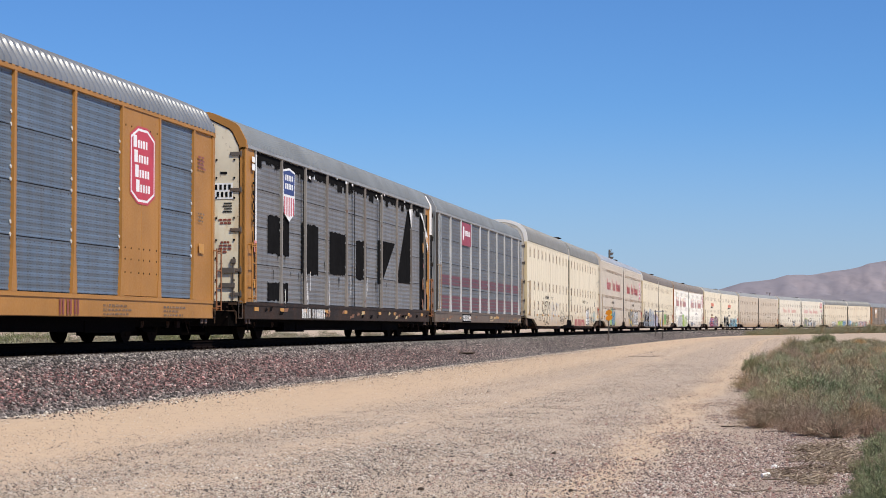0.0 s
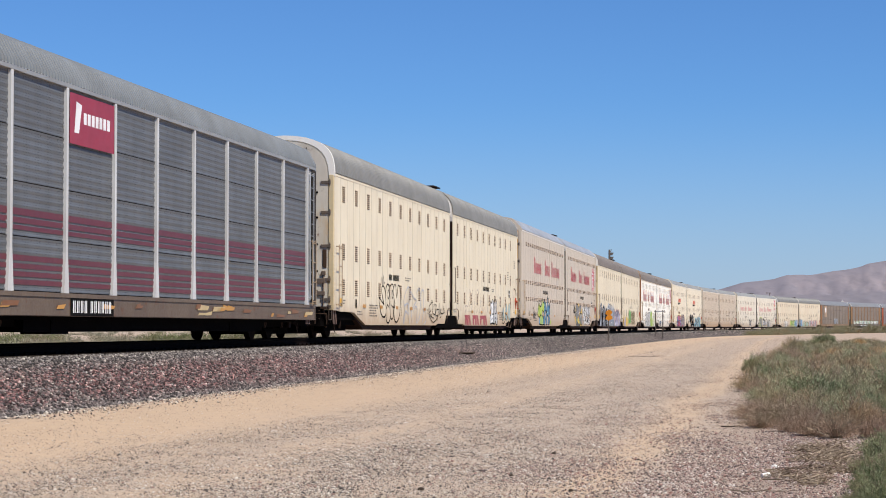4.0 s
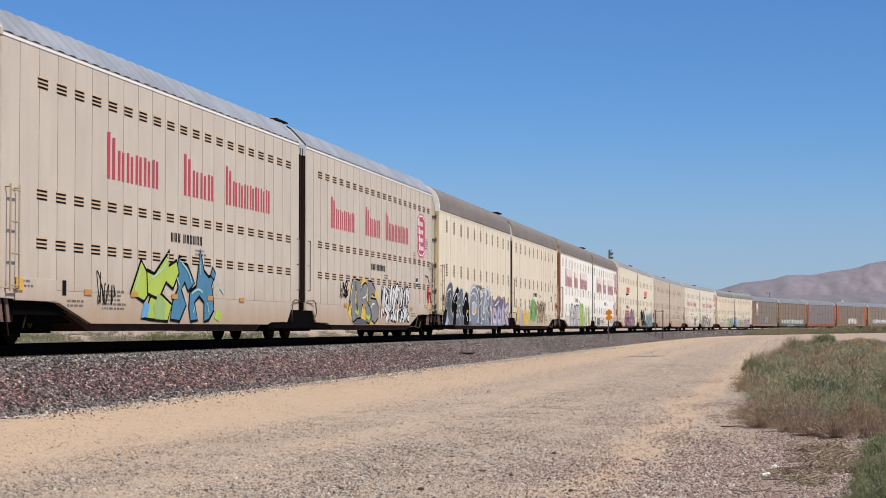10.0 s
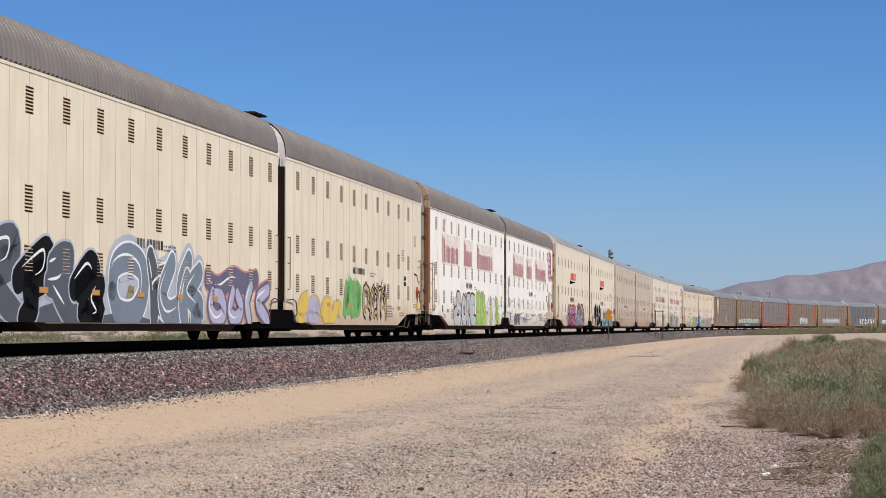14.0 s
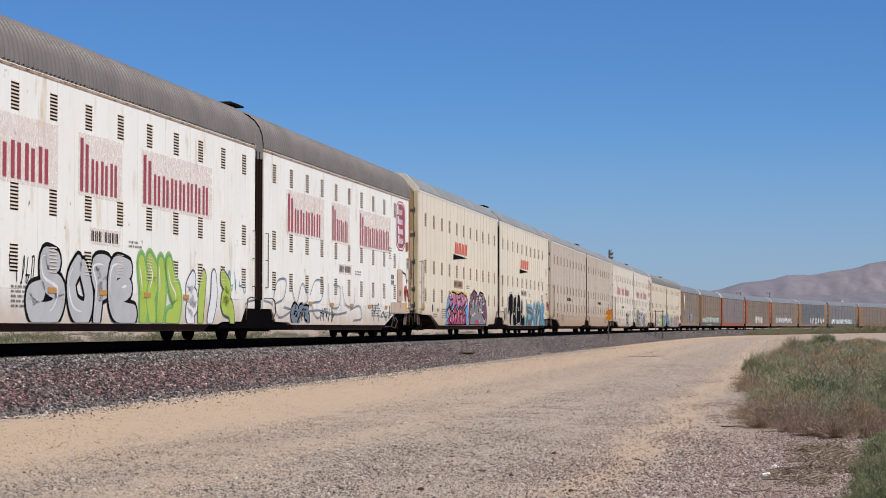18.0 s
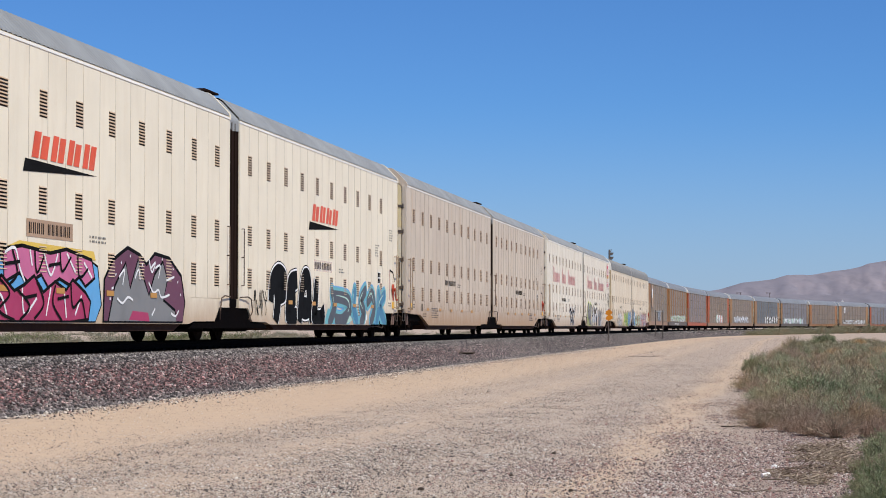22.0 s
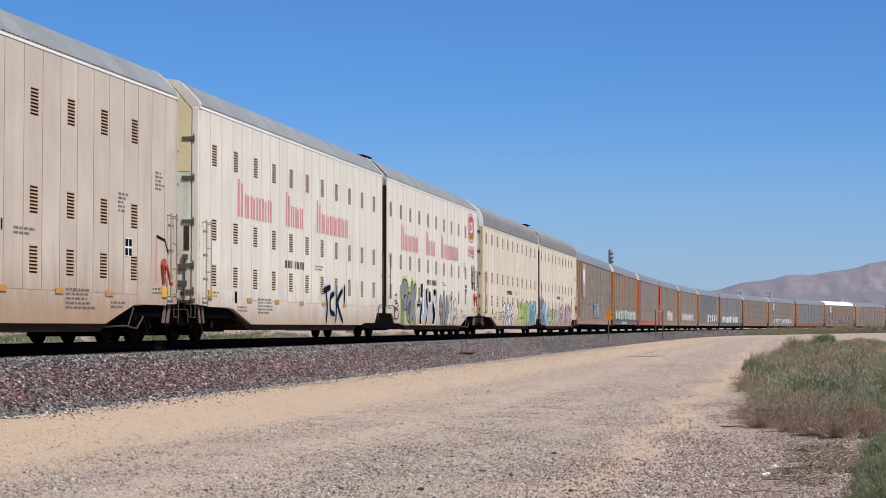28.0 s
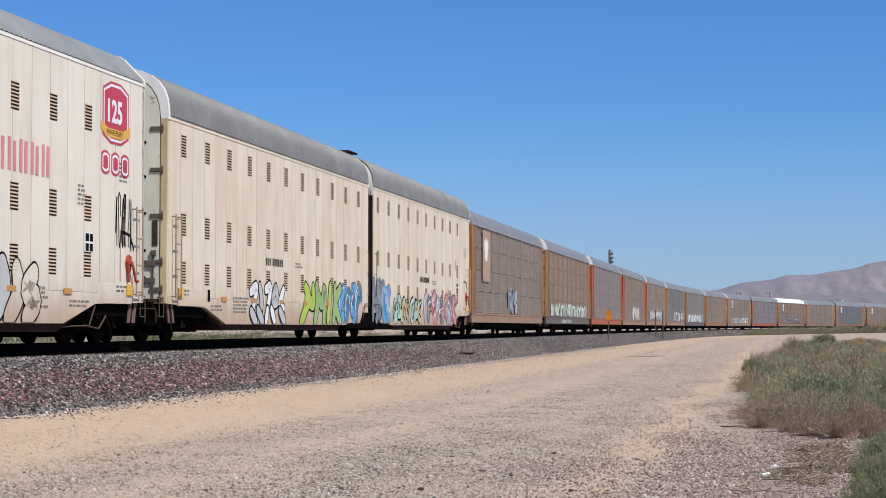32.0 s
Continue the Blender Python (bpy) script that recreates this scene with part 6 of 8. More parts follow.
slabs(u, "grey mural with yellow shadow and black outlines", 5.7, 10.5, 0.42, 1.90, [
    (G["yellow"], "4 40 10 88 40 100 70 96 96 74 98 40 96 0 20 0 2 20 -2 45", None, 0),
    (G["slate"], "20 0 14 14 30 16 46 12 70 4 60 0", None, 0),
    (G["grey"], "2 28 8 60 14 92 20 100 26 96 22 60 30 30 26 10 16 4 12 20 10 50", INK, 0.06),
    (G["grey"], "24 96 36 94 42 98 40 70 46 84 54 90 62 86 58 54 66 40 70 56 74 14 68 2 60 4 56 36 44 42 40 14 26 12 30 34", INK, 0.06),
    (G["grey"], "62 96 76 94 88 78 85 62 78 68 72 58 90 56 99 40 98 14 86 2 76 8 74 30 66 44", INK, 0.06)])
lines(u, "white highlights on the grey mural", 5.7, 10.5, 0.42, 1.90, "11 34 9 60 15 84;60 90 58 64 46 56;72 34 77 44 85 46;22 44 26 70", G["white"], 0.05)
lines(u, "lime drips on the grey mural", 5.7, 10.5, 0.42, 1.90, "22 28 30 24 33 32;56 18 66 14 70 22", G["lime"], 0.12, depth=0.04)
lines(u, "black spikes beside the mural", 5.7, 10.5, 0.42, 1.90, "-13 78 -4 66 2 72;-14 62 -4 58 0 64;-10 72 -6 84;-8 54 -2 66", INK, 0.06)
piece(u, "white and black mural lettering", 10.9, 16.0, 0.46, 1.65, 34, [G["white"]], INK, None, INK, 6, 0.34)
scrawl(u, "black scribbled arrow tag", 4.6, 5.7, 1.2, 1.7, 36, INK, 4, 0.05)
# warm cream pair with a long dark mural
u = UNITS[2, 0]
number(u, 9.6, 11.4, 1.98, 2.18)
slabs(u, "pale ground of the dark mural", 0.9, 14.3, 0.42, 1.5, [(G["haze"], "0 0 1 50 6 80 14 60 20 76 28 62 36 80 44 90 56 70 66 88 80 76 92 84 98 50 99 0", None, 0), (G["slate"], "8 0 12 30 22 20 30 34 44 8 60 22 72 6 90 20 96 0", None, 0)])
letters(u, "dark slate and white wildstyle mural", 0.7, 7.6, 0.42, 1.90, "4 64 12 40 4 6|15 62 20 84 32 94 31 72 22 58 24 34 38 2|36 50 46 70 56 84 55 60 44 44 46 20 40 2|60 70 72 84;58 48 68 54 72 80;62 44 70 22 78 0|76 44 88 72 92 60 80 42;97 48 92 28 96 10 84 8 84 22", [G["soot"], G["slate"], G["soot"], G["slate"]], G["haze"], 0.60, 0.05, None, 0.2, G["white"])
letters(u, "slate blue and white wildstyle mural", 7.5, 14.3, 0.42, 1.90, "9 46 12 78 24 90 36 76 37 40 28 12 15 14 9 40|44 92 48 56 48 6;62 72 48 48 66 6|66 88 56 44 62 14 74 24 76 60 84 94|82 66 78 30 80 4;96 78 84 46 97 22 90 6", [G["steel"], G["slate"], G["steel"]], G["white"], 0.56, 0.05, G["haze"], 0.25, G["white"])
slabs(u, "yellow fills of the mural", 7.5, 14.3, 0.42, 1.90, [(G["yellow"], "20 30 24 52 29 50 28 30", None, 0), (G["yellow"], "74 4 80 24 86 14 84 0", None, 0), (G["tan"], "92 8 98 30 100 10", None, 0)])
letters(u, "lavender and black wildstyle mural", 14.3, 20.6, 0.42, 1.75, "6 78 20 64 40 82 58 74 74 84|13 54 10 28 18 8 28 20 24 46 14 50|40 58 36 22 44 8 52 28 46 54|66 70 60 40 64 6|92 66 76 42 92 6", [G["violet"], G["lavender"], G["lavender"], G["haze"], G["lavender"]], G["violet"], 0.34, 0.09, G["rose"], 0.10, G["white"])
u = UNITS[2, 1]
number(u, 8.8, 10.6, 2.0, 2.2)
piece(u, "yellow and lavender graffiti", 1.7, 7.2, 0.45, 1.05, 45, [G["yellow"], G["lavender"], G["yellow"]], G["tan"], None, None, 3, 0.75)
piece(u, "green block graffiti", 7.5, 10.0, 0.55, 1.65, 46, [G["grass"]], G["grass"], None, G["tan"], 2, 0.5)
piece(u, "tan outlined graffiti", 10.3, 14.2, 0.5, 1.7, 47, [G["tan"]], INK, None, None, 5, 0.16)
# white pair with faded red lettering
for k in (0, 1):
    u = UNITS[3, k]
    o = (3.1, 8.57, 12.32) if k == 0 else (2.85, 8.22, 12.15)
    for a, b in ((o[0] - 0.2, o[0] + 4.3), (o[1] - 0.1, o[1] + 2.4), (o[2] - 0.1, o[2] + 5.0)):
        m = Mural(0, 9)
        m.fill([(a, 2.84), (b, 2.84), (b, 4.05), (a, 4.05)], BLUSH, 0.001)
        m.done(u, "", "overpaint_patch")
    stems(u, [(o[0], o[0] + 4.0, 6), (o[1], o[1] + 2.25, 4), (o[2], o[2] + 4.85, 8)], 2.92, 1.02, 0.66, DEEP_RED)
    number(u, 9.2, 10.8, 2.0, 2.2, None, 7, 3, BLUSH)
octagon(UNITS[3, 1], 18.12, 19.82, 3.0, 4.74, DEEP_RED, CHALK)
u = UNITS[3, 0]
letters(u, "silver throw-up graffiti with heavy black outlines", 5.6, 11.9, 0.42, 1.72, "28 86 19 88 20 60 31 44 26 14 12 12 8 34 16 44|46 84 40 58 43 22 52 14 55 42 50 78|62 4 64 50 61 80 72 82 73 60 65 46|92 84 79 84 76 50 80 20 97 14;92 54 80 48", [G["silver"]], INK, 0.44, 0.08, None, 0.2, G["white"])
letters(u, "lime green throw-up graffiti with dark outlines", 11.9, 15.0, 0.42, 1.80, "10 88 16 50 14 8|28 92 38 70 30 40 34 8|52 88 54 50 50 8|70 90 78 60 90 40 84 10 70 6", [G["lime"]], G["grass"], 0.46, 0.06, G["fern"], 0.12, G["white"])
letters(u, "white and lime throw-up graffiti", 15.2, 19.3, 0.42, 1.60, "16 84 8 60 20 42 8 22 14 4|36 88 32 50 30 6|56 90 56 50 48 6|74 92 86 68 76 42 90 30 94 6", [G["white"], G["lime"], G["white"], G["lime"]], G["slate"], 0.42, 0.05, None, 0.2, None)
scrawl(u, "black scribbled tag", 5.0, 6.3, 1.1, 1.6, 54, INK, 5, 0.03)
scrawl(u, "teal scribbled tag", 18.2, 20.3, 1.2, 1.7, 55, G["teal"], 6, 0.03)
u = UNITS[3, 1]
lines(u, "large thin grey outlined letters", 1.0, 12.5, 0.5, 1.75, "2 40 6 84 14 88 12 50 4 34 8 8 18 20;18 90 24 40 30 84 36 50 28 30 22 10;38 60 44 94 52 88 50 50 40 40 46 8 56 30;58 90 60 40 70 36 72 80 64 88;74 88 78 44 88 40 90 84;84 30 96 40 99 10 88 4;12 30 30 22 48 26 66 18 80 24", G["steel"], 0.035)
scrawl(u, "black scribbled line graffiti", 6.6, 8.6, 0.5, 0.9, 57, INK, 6, 0.035)
scrawl(u, "dark teal arrow graffiti", 14.0, 18.5, 0.5, 1.1, 58, G["slate"], 7, 0.04)
piece(u, "small grey arrow graffiti", 3.3, 5.3, 0.45, 0.9, 59, [G["steel"]], INK, None, None, 2, 0.4)
# light cream pair with slanted emblem
for k, x in ((0, 8.06), (1, 7.6)):
    u = UNITS[4, k]
    stems(u, [(x + 0.35, x + 3.75, 4)], 3.36, 0.48, 0.479, FLAME, "emblem", 0.33)
    m = Mural(0, 9)
    m.fill([(x - 0.05, 3.08), (x + 3.75, 3.26), (x + 0.05, 3.32)], INK, 0.004)
    m.done(u, "black wedge under orange-red slanted bars", "emblem")
    number(u, 8.3, 10.4, 2.0, 2.2, None, 10, 4, TAN_PLATE if k == 0 else BLUSH)
u = UNITS[4, 0]
slabs(u, "magenta and pink mural with blue edge", 6.4, 12.1, 0.42, 1.85, [
    (G["sky"], "-3 28 3 70 10 84 16 60 84 88 96 76 100 24 94 0 -5 0 2 14", INK, 0.05),
    (G["yellow"], "12 88 26 100 60 98 92 96 94 84 60 88", None, 0),
    (G["pink"], "13 88 28 94 52 88 66 95 90 84 93 60 84 48 78 60 70 48 60 56 50 44 44 60 34 48 26 60 14 48", INK, 0.07),
    (G["magenta"], "2 42 12 56 22 38 30 46 38 58 46 38 56 52 66 42 72 56 84 40 89 28 87 4 70 0 8 0 3 12 12 26", INK, 0.07)])
lines(u, "white edges of the magenta mural", 6.4, 12.1, 0.42, 1.85, "14 84 22 90 26 66 30 50;46 86 52 60 58 88;66 90 74 66;82 80 90 60;6 40 12 30 16 8;28 42 30 10 40 30;52 44 48 8;64 38 66 6;80 36 74 10;34 90 36 70", G["white"], 0.055)
lines(u, "black lines of the magenta mural", 6.4, 12.1, 0.42, 1.85, "20 88 24 60 18 46;38 92 40 62 46 84;60 90 62 66 70 86;76 90 78 60 86 72;10 52 18 34 10 14 22 2;24 40 34 20 26 2;40 52 46 24 38 4;56 48 54 24 62 2;70 50 72 20 80 30 84 4;14 70 26 74;50 72 60 76;30 30 40 34;58 30 68 34", INK, 0.06, depth=0.04)
slabs(u, "grey and plum mural with dark edge", 12.1, 17.6, 0.42, 1.95, [
    (G["plum"], "2 0 3 56 12 82 28 100 42 92 50 80 60 96 78 92 94 68 99 30 96 0", G["soot"], 0.08),
    (G["grey"], "7 0 14 48 26 80 31 46 40 86 47 60 53 38 60 68 70 86 76 62 71 32 86 18 88 0", G["soot"], 0.07),
    (G["magenta"], "30 4 34 16 52 14 54 2", None, 0)])
lines(u, "white lines and dots on the plum mural", 12.1, 17.6, 0.42, 1.95, "18 60 24 70 22 50;60 76 66 80 64 62;36 60 40 72 42 58;10 44 12 46;30 88 31 90;68 88 69 90;82 76 83 78;16 32 22 26 28 34 34 30;52 88 56 70 60 84 54 74;52 56 58 42 64 46 68 36 78 40;74 60 84 66;80 14 86 10 90 18;56 10 60 20;14 62 15 64;20 78 21 80;88 58 89 60;92 40 93 42;8 30 9 32;44 78 45 80", G["white"], 0.05)
u = UNITS[4, 1]
letters(u, "black spray-painted letters PEAL with white edge", 3.0, 9.4, 0.42, 1.78, "13 2 17 46 13 74;6 42 8 78 18 94 28 84 27 64 18 56|50 90 38 78 36 46 35 16 49 14;47 56 37 52|54 2 57 50 62 88 70 88 72 50 77 2;57 32 72 32|86 92 84 50 82 12 97 10 96 36", [G["soot"]], G["white"], 0.56, 0.05, INK, 0.06, None, False)
letters(u, "teal and blue wildstyle mural", 9.8, 18.6, 0.42, 1.62, "8 78 12 44 4 4;10 70 32 62 36 36 24 10 14 12|44 84 42 44 48 8|62 90 54 60 60 30 54 4;66 60 74 80 78 44 72 6|86 84 86 44 82 4;97 82 88 50 98 6", [G["slate"], G["sea"], G["slate"], G["sea"]], G["teal"], 0.40, 0.09, G["sky"], 0.08, G["mint"])
slabs(u, "teal wedges of the mural", 9.8, 18.6, 0.42, 1.62, [(G["teal"], "-4 0 2 40 8 30 4 0", None, 0), (G["white"], "58 10 62 34 66 20 62 0", None, 0), (G["mint"], "30 0 36 24 40 10", None, 0), (G["teal"], "88 0 92 24 96 8", None, 0)])
scrawl(u, "small black scribbled tags", 1.6, 3.0, 0.6, 1.3, 65, INK, 5, 0.035)
# faded pinkish pair
for k in (0, 1):
    number(UNITS[5, k], 8.4, 11.0, 2.0, 2.2)
# off-white pair with pale red lettering
for k, o in ((0, (3.28, 8.05, 11.65)), (1, (2.84, 7.8, 11.24))):
    u = UNITS[6, k]
    stems(u, [(o[0], o[0] + 3.45, 6), (o[1], o[1] + 2.1, 4), (o[2], o[2] + 4.3, 8)], 3.05, 0.92, 0.58, FADED_RED)
    number(u, 8.0, 10.2, 1.93, 2.13, None, 7, 3)
u = UNITS[6, 0]
letters(u, "black and blue spray-painted tag", 12.3, 15.4, 0.46, 1.62, "2 78 34 90;16 84 22 40 18 4|50 74 36 64 36 30 52 22|62 92 62 50 58 6;86 84 66 52 88 4|97 94 95 50", [G["soot"]], G["haze"], 0.17, 0.05)
u = UNITS[6, 1]
octagon(u, 18.2, 19.75, 3.98, 5.22, RED, CHALK, False, "red anniversary emblem with a gold ribbon")
words(u, "125", 18.38, 4.42, 0.62, CHALK, squeeze=1.05, bold=0.02, depth=0.014)
m = Mural(0, 9)
m.fill([(18.1, 4.22), (18.5, 4.10), (19.4, 4.10), (19.85, 4.22), (19.85, 4.40), (19.4, 4.28), (18.5, 4.28), (18.1, 4.40)], GOLD, 0.016)
m.done(u, "", "ribbon")
words(u, "ANNIVERSARY", 18.42, 4.15, 0.16, INK, depth=0.020, squeeze=0.92)
for k in range(3):
    octagon(u, 18.15 + 0.58 * k, 18.62 + 0.58 * k, 3.35, 3.82, RED, CHALK, False, "small red emblem")
letters(u, "grey mural with lime shadow", 2.6, 5.6, 0.44, 1.80, "16 2 15 46 20 92 42 90 42 62 20 50|52 40 66 44 64 62 52 56 50 28 66 18|78 98 76 54 66 2;97 92 82 52 94 2", [G["grey"]], INK, 0.46, 0.045, G["lime"], 0.22)
slabs(u, "black and white mural with pale blue shadow", 6.3, 10.1, 0.42, 2.0, [
    (G["haze"], "-8 22 14 64 40 60 66 44 96 66 112 34 80 22 30 16", None, 0),
    (G["soot"], "8 64 10 98 22 98 20 62", G["white"], 0.06), (G["soot"], "0 0 2 26 14 60 18 40 12 14 14 0", G["white"], 0.07),
    (G["white"], "22 80 20 24 28 22 32 84", INK, 0.05), (G["soot"], "32 0 42 30 34 80 44 90 50 40 44 10 40 0", G["white"], 0.06),
    (G["soot"], "50 56 54 84 64 82 68 58 60 50", G["white"], 0.07), (G["soot"], "80 84 88 90 98 84 92 66 82 72", G["white"], 0.05),
    (G["soot"], "76 64 72 40 76 18 72 0 84 0 94 22 88 44", G["white"], 0.07)])
letters(u, "dark grey throw-up graffiti", 10.7, 15.2, 0.42, 1.55, "8 84 6 56 16 44 10 6|24 88 26 50 22 6|40 84 42 50 34 6|56 86 58 46 46 6|70 80 72 44 62 6|88 76 80 50 90 34 80 6", [G["grey"], G["grey"], G["grey"], G["silver"], off_white, off_white], INK, 0.44, 0.045)
scrawl(u, "black scribbled tags", 19.0, 20.0, 1.9, 3.0, 76, INK, 6, 0.04)
lines(u, "black scribbled tags", 1.3, 2.4, 0.6, 1.5, "20 90 60 96 50 70 20 76;30 60 80 64;10 50 50 44 90 56;40 40 20 10 60 2 90 20 70 40 40 36", INK, 0.04)
lines(u, "black scribbled tags", 5.8, 6.6, 1.0, 1.35, "0 80 30 20 40 90 60 30 80 90 100 20;20 50 90 40", INK, 0.05)
# stained cream pair at the end
u = UNITS[7, 0]
number(u, 8.3, 10.1, 1.93, 2.13)
letters(u, "white mural with black outlines", 6.5, 10.5, 0.42, 1.45, "8 78 22 88 14 40|30 92 34 50 26 10|44 86 56 90 50 46|68 90 62 56 74 60 70 92|90 88 80 50 90 40|8 30 20 4;24 34 36 6|48 34 44 6;58 36 66 8|80 34 92 6", [G["white"], G["silver"]], INK, 0.26, 0.05)
letters(u, "green mural with dark outlines", 12.0, 17.1, 0.42, 1.60, "12 86 20 66 14 40 2 4;14 60 30 50 30 86|38 92 40 50 34 4;40 80 50 50 58 84 56 4|72 92 70 50 66 4|84 92 84 50 80 4;98 90 86 54 98 4", [G["lime"], G["fern"], G["lime"], G["fern"]], INK, 0.36, 0.05)
piece(u, "bright blue mural", 17.0, 20.0, 0.43, 1.45, 83, [G["sky"], G["sea"]], G["violet"], None, G["white"], 3, 0.48)
u = UNITS[7, 1]
number(u, 8.8, 10.8, 2.0, 2.2)
piece(u, "grey-blue graffiti", 0.15, 2.0, 0.43, 1.85, 84, [G["steel"]], G["grey"], None, G["haze"], 3, 0.5)
piece(u, "bright blue graffiti", 1.9, 3.2, 0.43, 1.7, 85, [G["sky"]], G["sea"], None, G["white"], 2, 0.5)
piece(u, "mint and tan graffiti with black outlines", 3.6, 9.2, 0.43, 1.30, 86, [G["mint"], G["mint"], G["tan"], G["tan"]], INK, None, None, 5, 0.36)
piece(u, "grey and rose mural", 9.8, 17.3, 0.43, 1.55, 87, [G["haze"], G["grey"], G["rose"]], G["plum"], None, G["white"], 6, 0.45)

# rack cars
octagon(rack0, 20.14, 21.77, 2.88, 4.50)
TRUCK_RED = decal("dull_brown_red", (0.22, 0.045, 0.03), 0.25)
number(rack0, 16.2, 17.6, 0.57, 0.86, TRUCK_RED, 3, 3)
small_print(rack0, 18.6, 0.74, 3, 1.9, 201, STENCIL)
small_print(rack0, 22.4, 0.74, 3, 1.6, 202, STENCIL)
small_print(rack0, 24.9, 4.2, 4, 0.5, 203, TRUCK_RED)
small_print(rack0, 24.9, 2.9, 3, 0.5, 204, STENCIL)
m = Mural(0, 9)
m.fill([(24.95, 2.02), (25.35, 2.02), (25.35, 2.24), (24.95, 2.24)], REFLECT, 0.02)
m.done(rack0, "small amber notice plate", "notice_plate")
u = rack1
SOOT = decal("rolled_black", (0.010, 0.010, 0.011), 0.05, 0.75)
m = Mural(0.5, 4.86)
rr = random.Random(90)


def blot(x0, x1, z0, z1, mat=SOOT, rag=0.035, d=-0.109):
    """A rolled-on patch with ragged edges."""
    n = max(9, int((x1 - x0) / 0.12))
    top = [(x0 + (x1 - x0) * k / n, z1 + rr.uniform(-rag, rag)) for k in range(n + 1)]
    bot = [(x1 - (x1 - x0) * k / n, z0 + rr.uniform(-rag, rag)) for k in range(n + 1)]
    m.fill(top + bot, mat, d)


for a, b, c, d in ((2.3, 4.6, 2.24, 3.26), (2.3, 4.5, 1.02, 1.50), (6.0, 8.05, 1.82, 3.23), (9.5, 11.85, 1.90, 3.16), (13.2, 14.8, 1.83, 3.07), (0.95, 25.2, 4.60, 4.80), (24.35, 25.2, 0.98, 4.55)):
    blot(a, b, c, d)
blot(25.26, 25.9, 0.98, 4.55, d=-0.06)
for k in range(26):
    a = 1.2 + 0.93 * k
    blot(a, a + rr.uniform(0.4, 0.9), 4.60 - rr.uniform(0.0, 0.22), 4.62, d=-0.105)
m.fill([(16.6, 1.75), (17.3, 1.78), (19.6, 3.22), (16.6, 3.22)], SOOT, -0.109)
m.fill([(19.9, 1.88), (22.8, 1.88), (22.8, 4.6), (21.9, 4.5)], SOOT, -0.109)
m.fill([(22.0, 4.55), (22.7, 4.6), (22.6, 3.75)], CHALK, 0.008)
m.fill([(24.2, 4.55), (24.6, 4.55), (25.9, 3.1), (25.9, 3.7)], CHALK, 0.009)
for x in (5.95, 12.65, 16.55):
    m.fill([(x - 0.06, 0.98), (x + 0.07, 0.98), (x + 0.05, 4.6), (x - 0.07, 4.6)], SOOT, 0.05)
m.fill([(0.84, 1.0), (0.96, 1.0), (0.96, 4.7), (0.84, 4.7)], CHALK, 0.05)
for a, z, h, mat in ((24.75, 3.15, 0.30, REFLECT), (24.8, 2.55, 0.14, TRUCK_RED), (25.5, 3.5, 0.2, REFLECT), (24.7, 1.75, 0.35, G["umber"]), (25.1, 1.2, 0.6, G["umber"]), (25.55, 1.55, 0.5, REFLECT), (24.6, 1.05, 0.3, G["umber"])):
    blot(a, a + rr.uniform(0.18, 0.35), z, z + h, mat, 0.05, 0.012)
m.each(u, "", "overpaint")
m = Mural(0.5, 4.86)
for k in range(11):
    a, z = rr.choice((3.65, 6.15, 6.4, 8.9, 11.75, 14.5, 17.2)) + rr.uniform(0.1, 0.5), rr.uniform(1.3, 2.1)
    m.stroke([(a, z), (a + 0.03, z - 0.25), (a - 0.01, z - rr.uniform(0.4, 0.6))], 0.045, CHALK, 0.008, False)
m.done(u, "runs of white paint", "paint_runs")
# runs of black paint, torn white scraps and notices on the end door
m = Mural(0.5, 4.86)
for k in range(46):
    a = rr.uniform(1.1, 24.6)
    top = rr.choice((4.62, 4.62, 4.62, 2.25, 1.83))
    m.fill([(a, top), (a + rr.uniform(0.03, 0.09), top), (a + 0.03, top - rr.uniform(0.15, 0.5)), (a + 0.01, top - 0.1)], SOOT, -0.104)
for k in range(14):
    a, z = rr.uniform(5.5, 24), rr.uniform(4.5, 4.78)
    blot(a, a + rr.uniform(0.05, 0.2), z, z + rr.uniform(0.04, 0.10), CHALK, 0.02, 0.010)
m.done(u, "drips of black paint and torn white scraps", "paint_drips")
part("end_hood", arch_mesh(LOW, 26.22, 26.72, 0.0, 3.85, hoop_white, "end_hood"), u, None, "white weathered hood over the end door")
part("end_post", Shape().box(26.22, 26.60, -1.50, -1.34, 0.98, 3.85, c=0.02).mesh("end_post", galv_dull), u, None, "grey post under the hood")
NOTICES = [(3.52, 3.92, -1.20, -0.62, CHALK), (4.14, 4.20, -1.05, -0.88, INK)]
NOTICES += [(3.40 - 0.07 * k, 3.43 - 0.07 * k, -1.18, -0.98 + 0.03 * (k % 2), INK) for k in range(4)]
for z, y0, y1 in ((2.98, -1.16, -0.82), (2.90, -1.16, -0.86), (2.42, -1.12, -0.88), (2.34, -1.17, -0.84), (2.26, -1.17, -0.82), (2.18, -1.05, -0.94)):
    k = (y1 - y0) / 3
    NOTICES += [(z, z + 0.045, y0 + k * q, y0 + k * (q + 0.8), TRUCK_RED) for q in range(3)]
for z0, z1, y0, y1, mat in NOTICES:
    part("door_notice", Shape().box(-0.012, -0.006, y0, y1, z0, z1).mesh("door_notice", mat), u)
for k in range(9):
    if k < 4:
        y, z = -1.15 + 0.115 * k, 3.75
    else:
        y, z = -1.18 + 0.11 * (k - 4), 3.57
    part("running_number", Shape().box(-0.018, -0.013, y, y + 0.06, z, z + 0.13).mesh("running_number", INK), u)
m = Mural(0, 9)
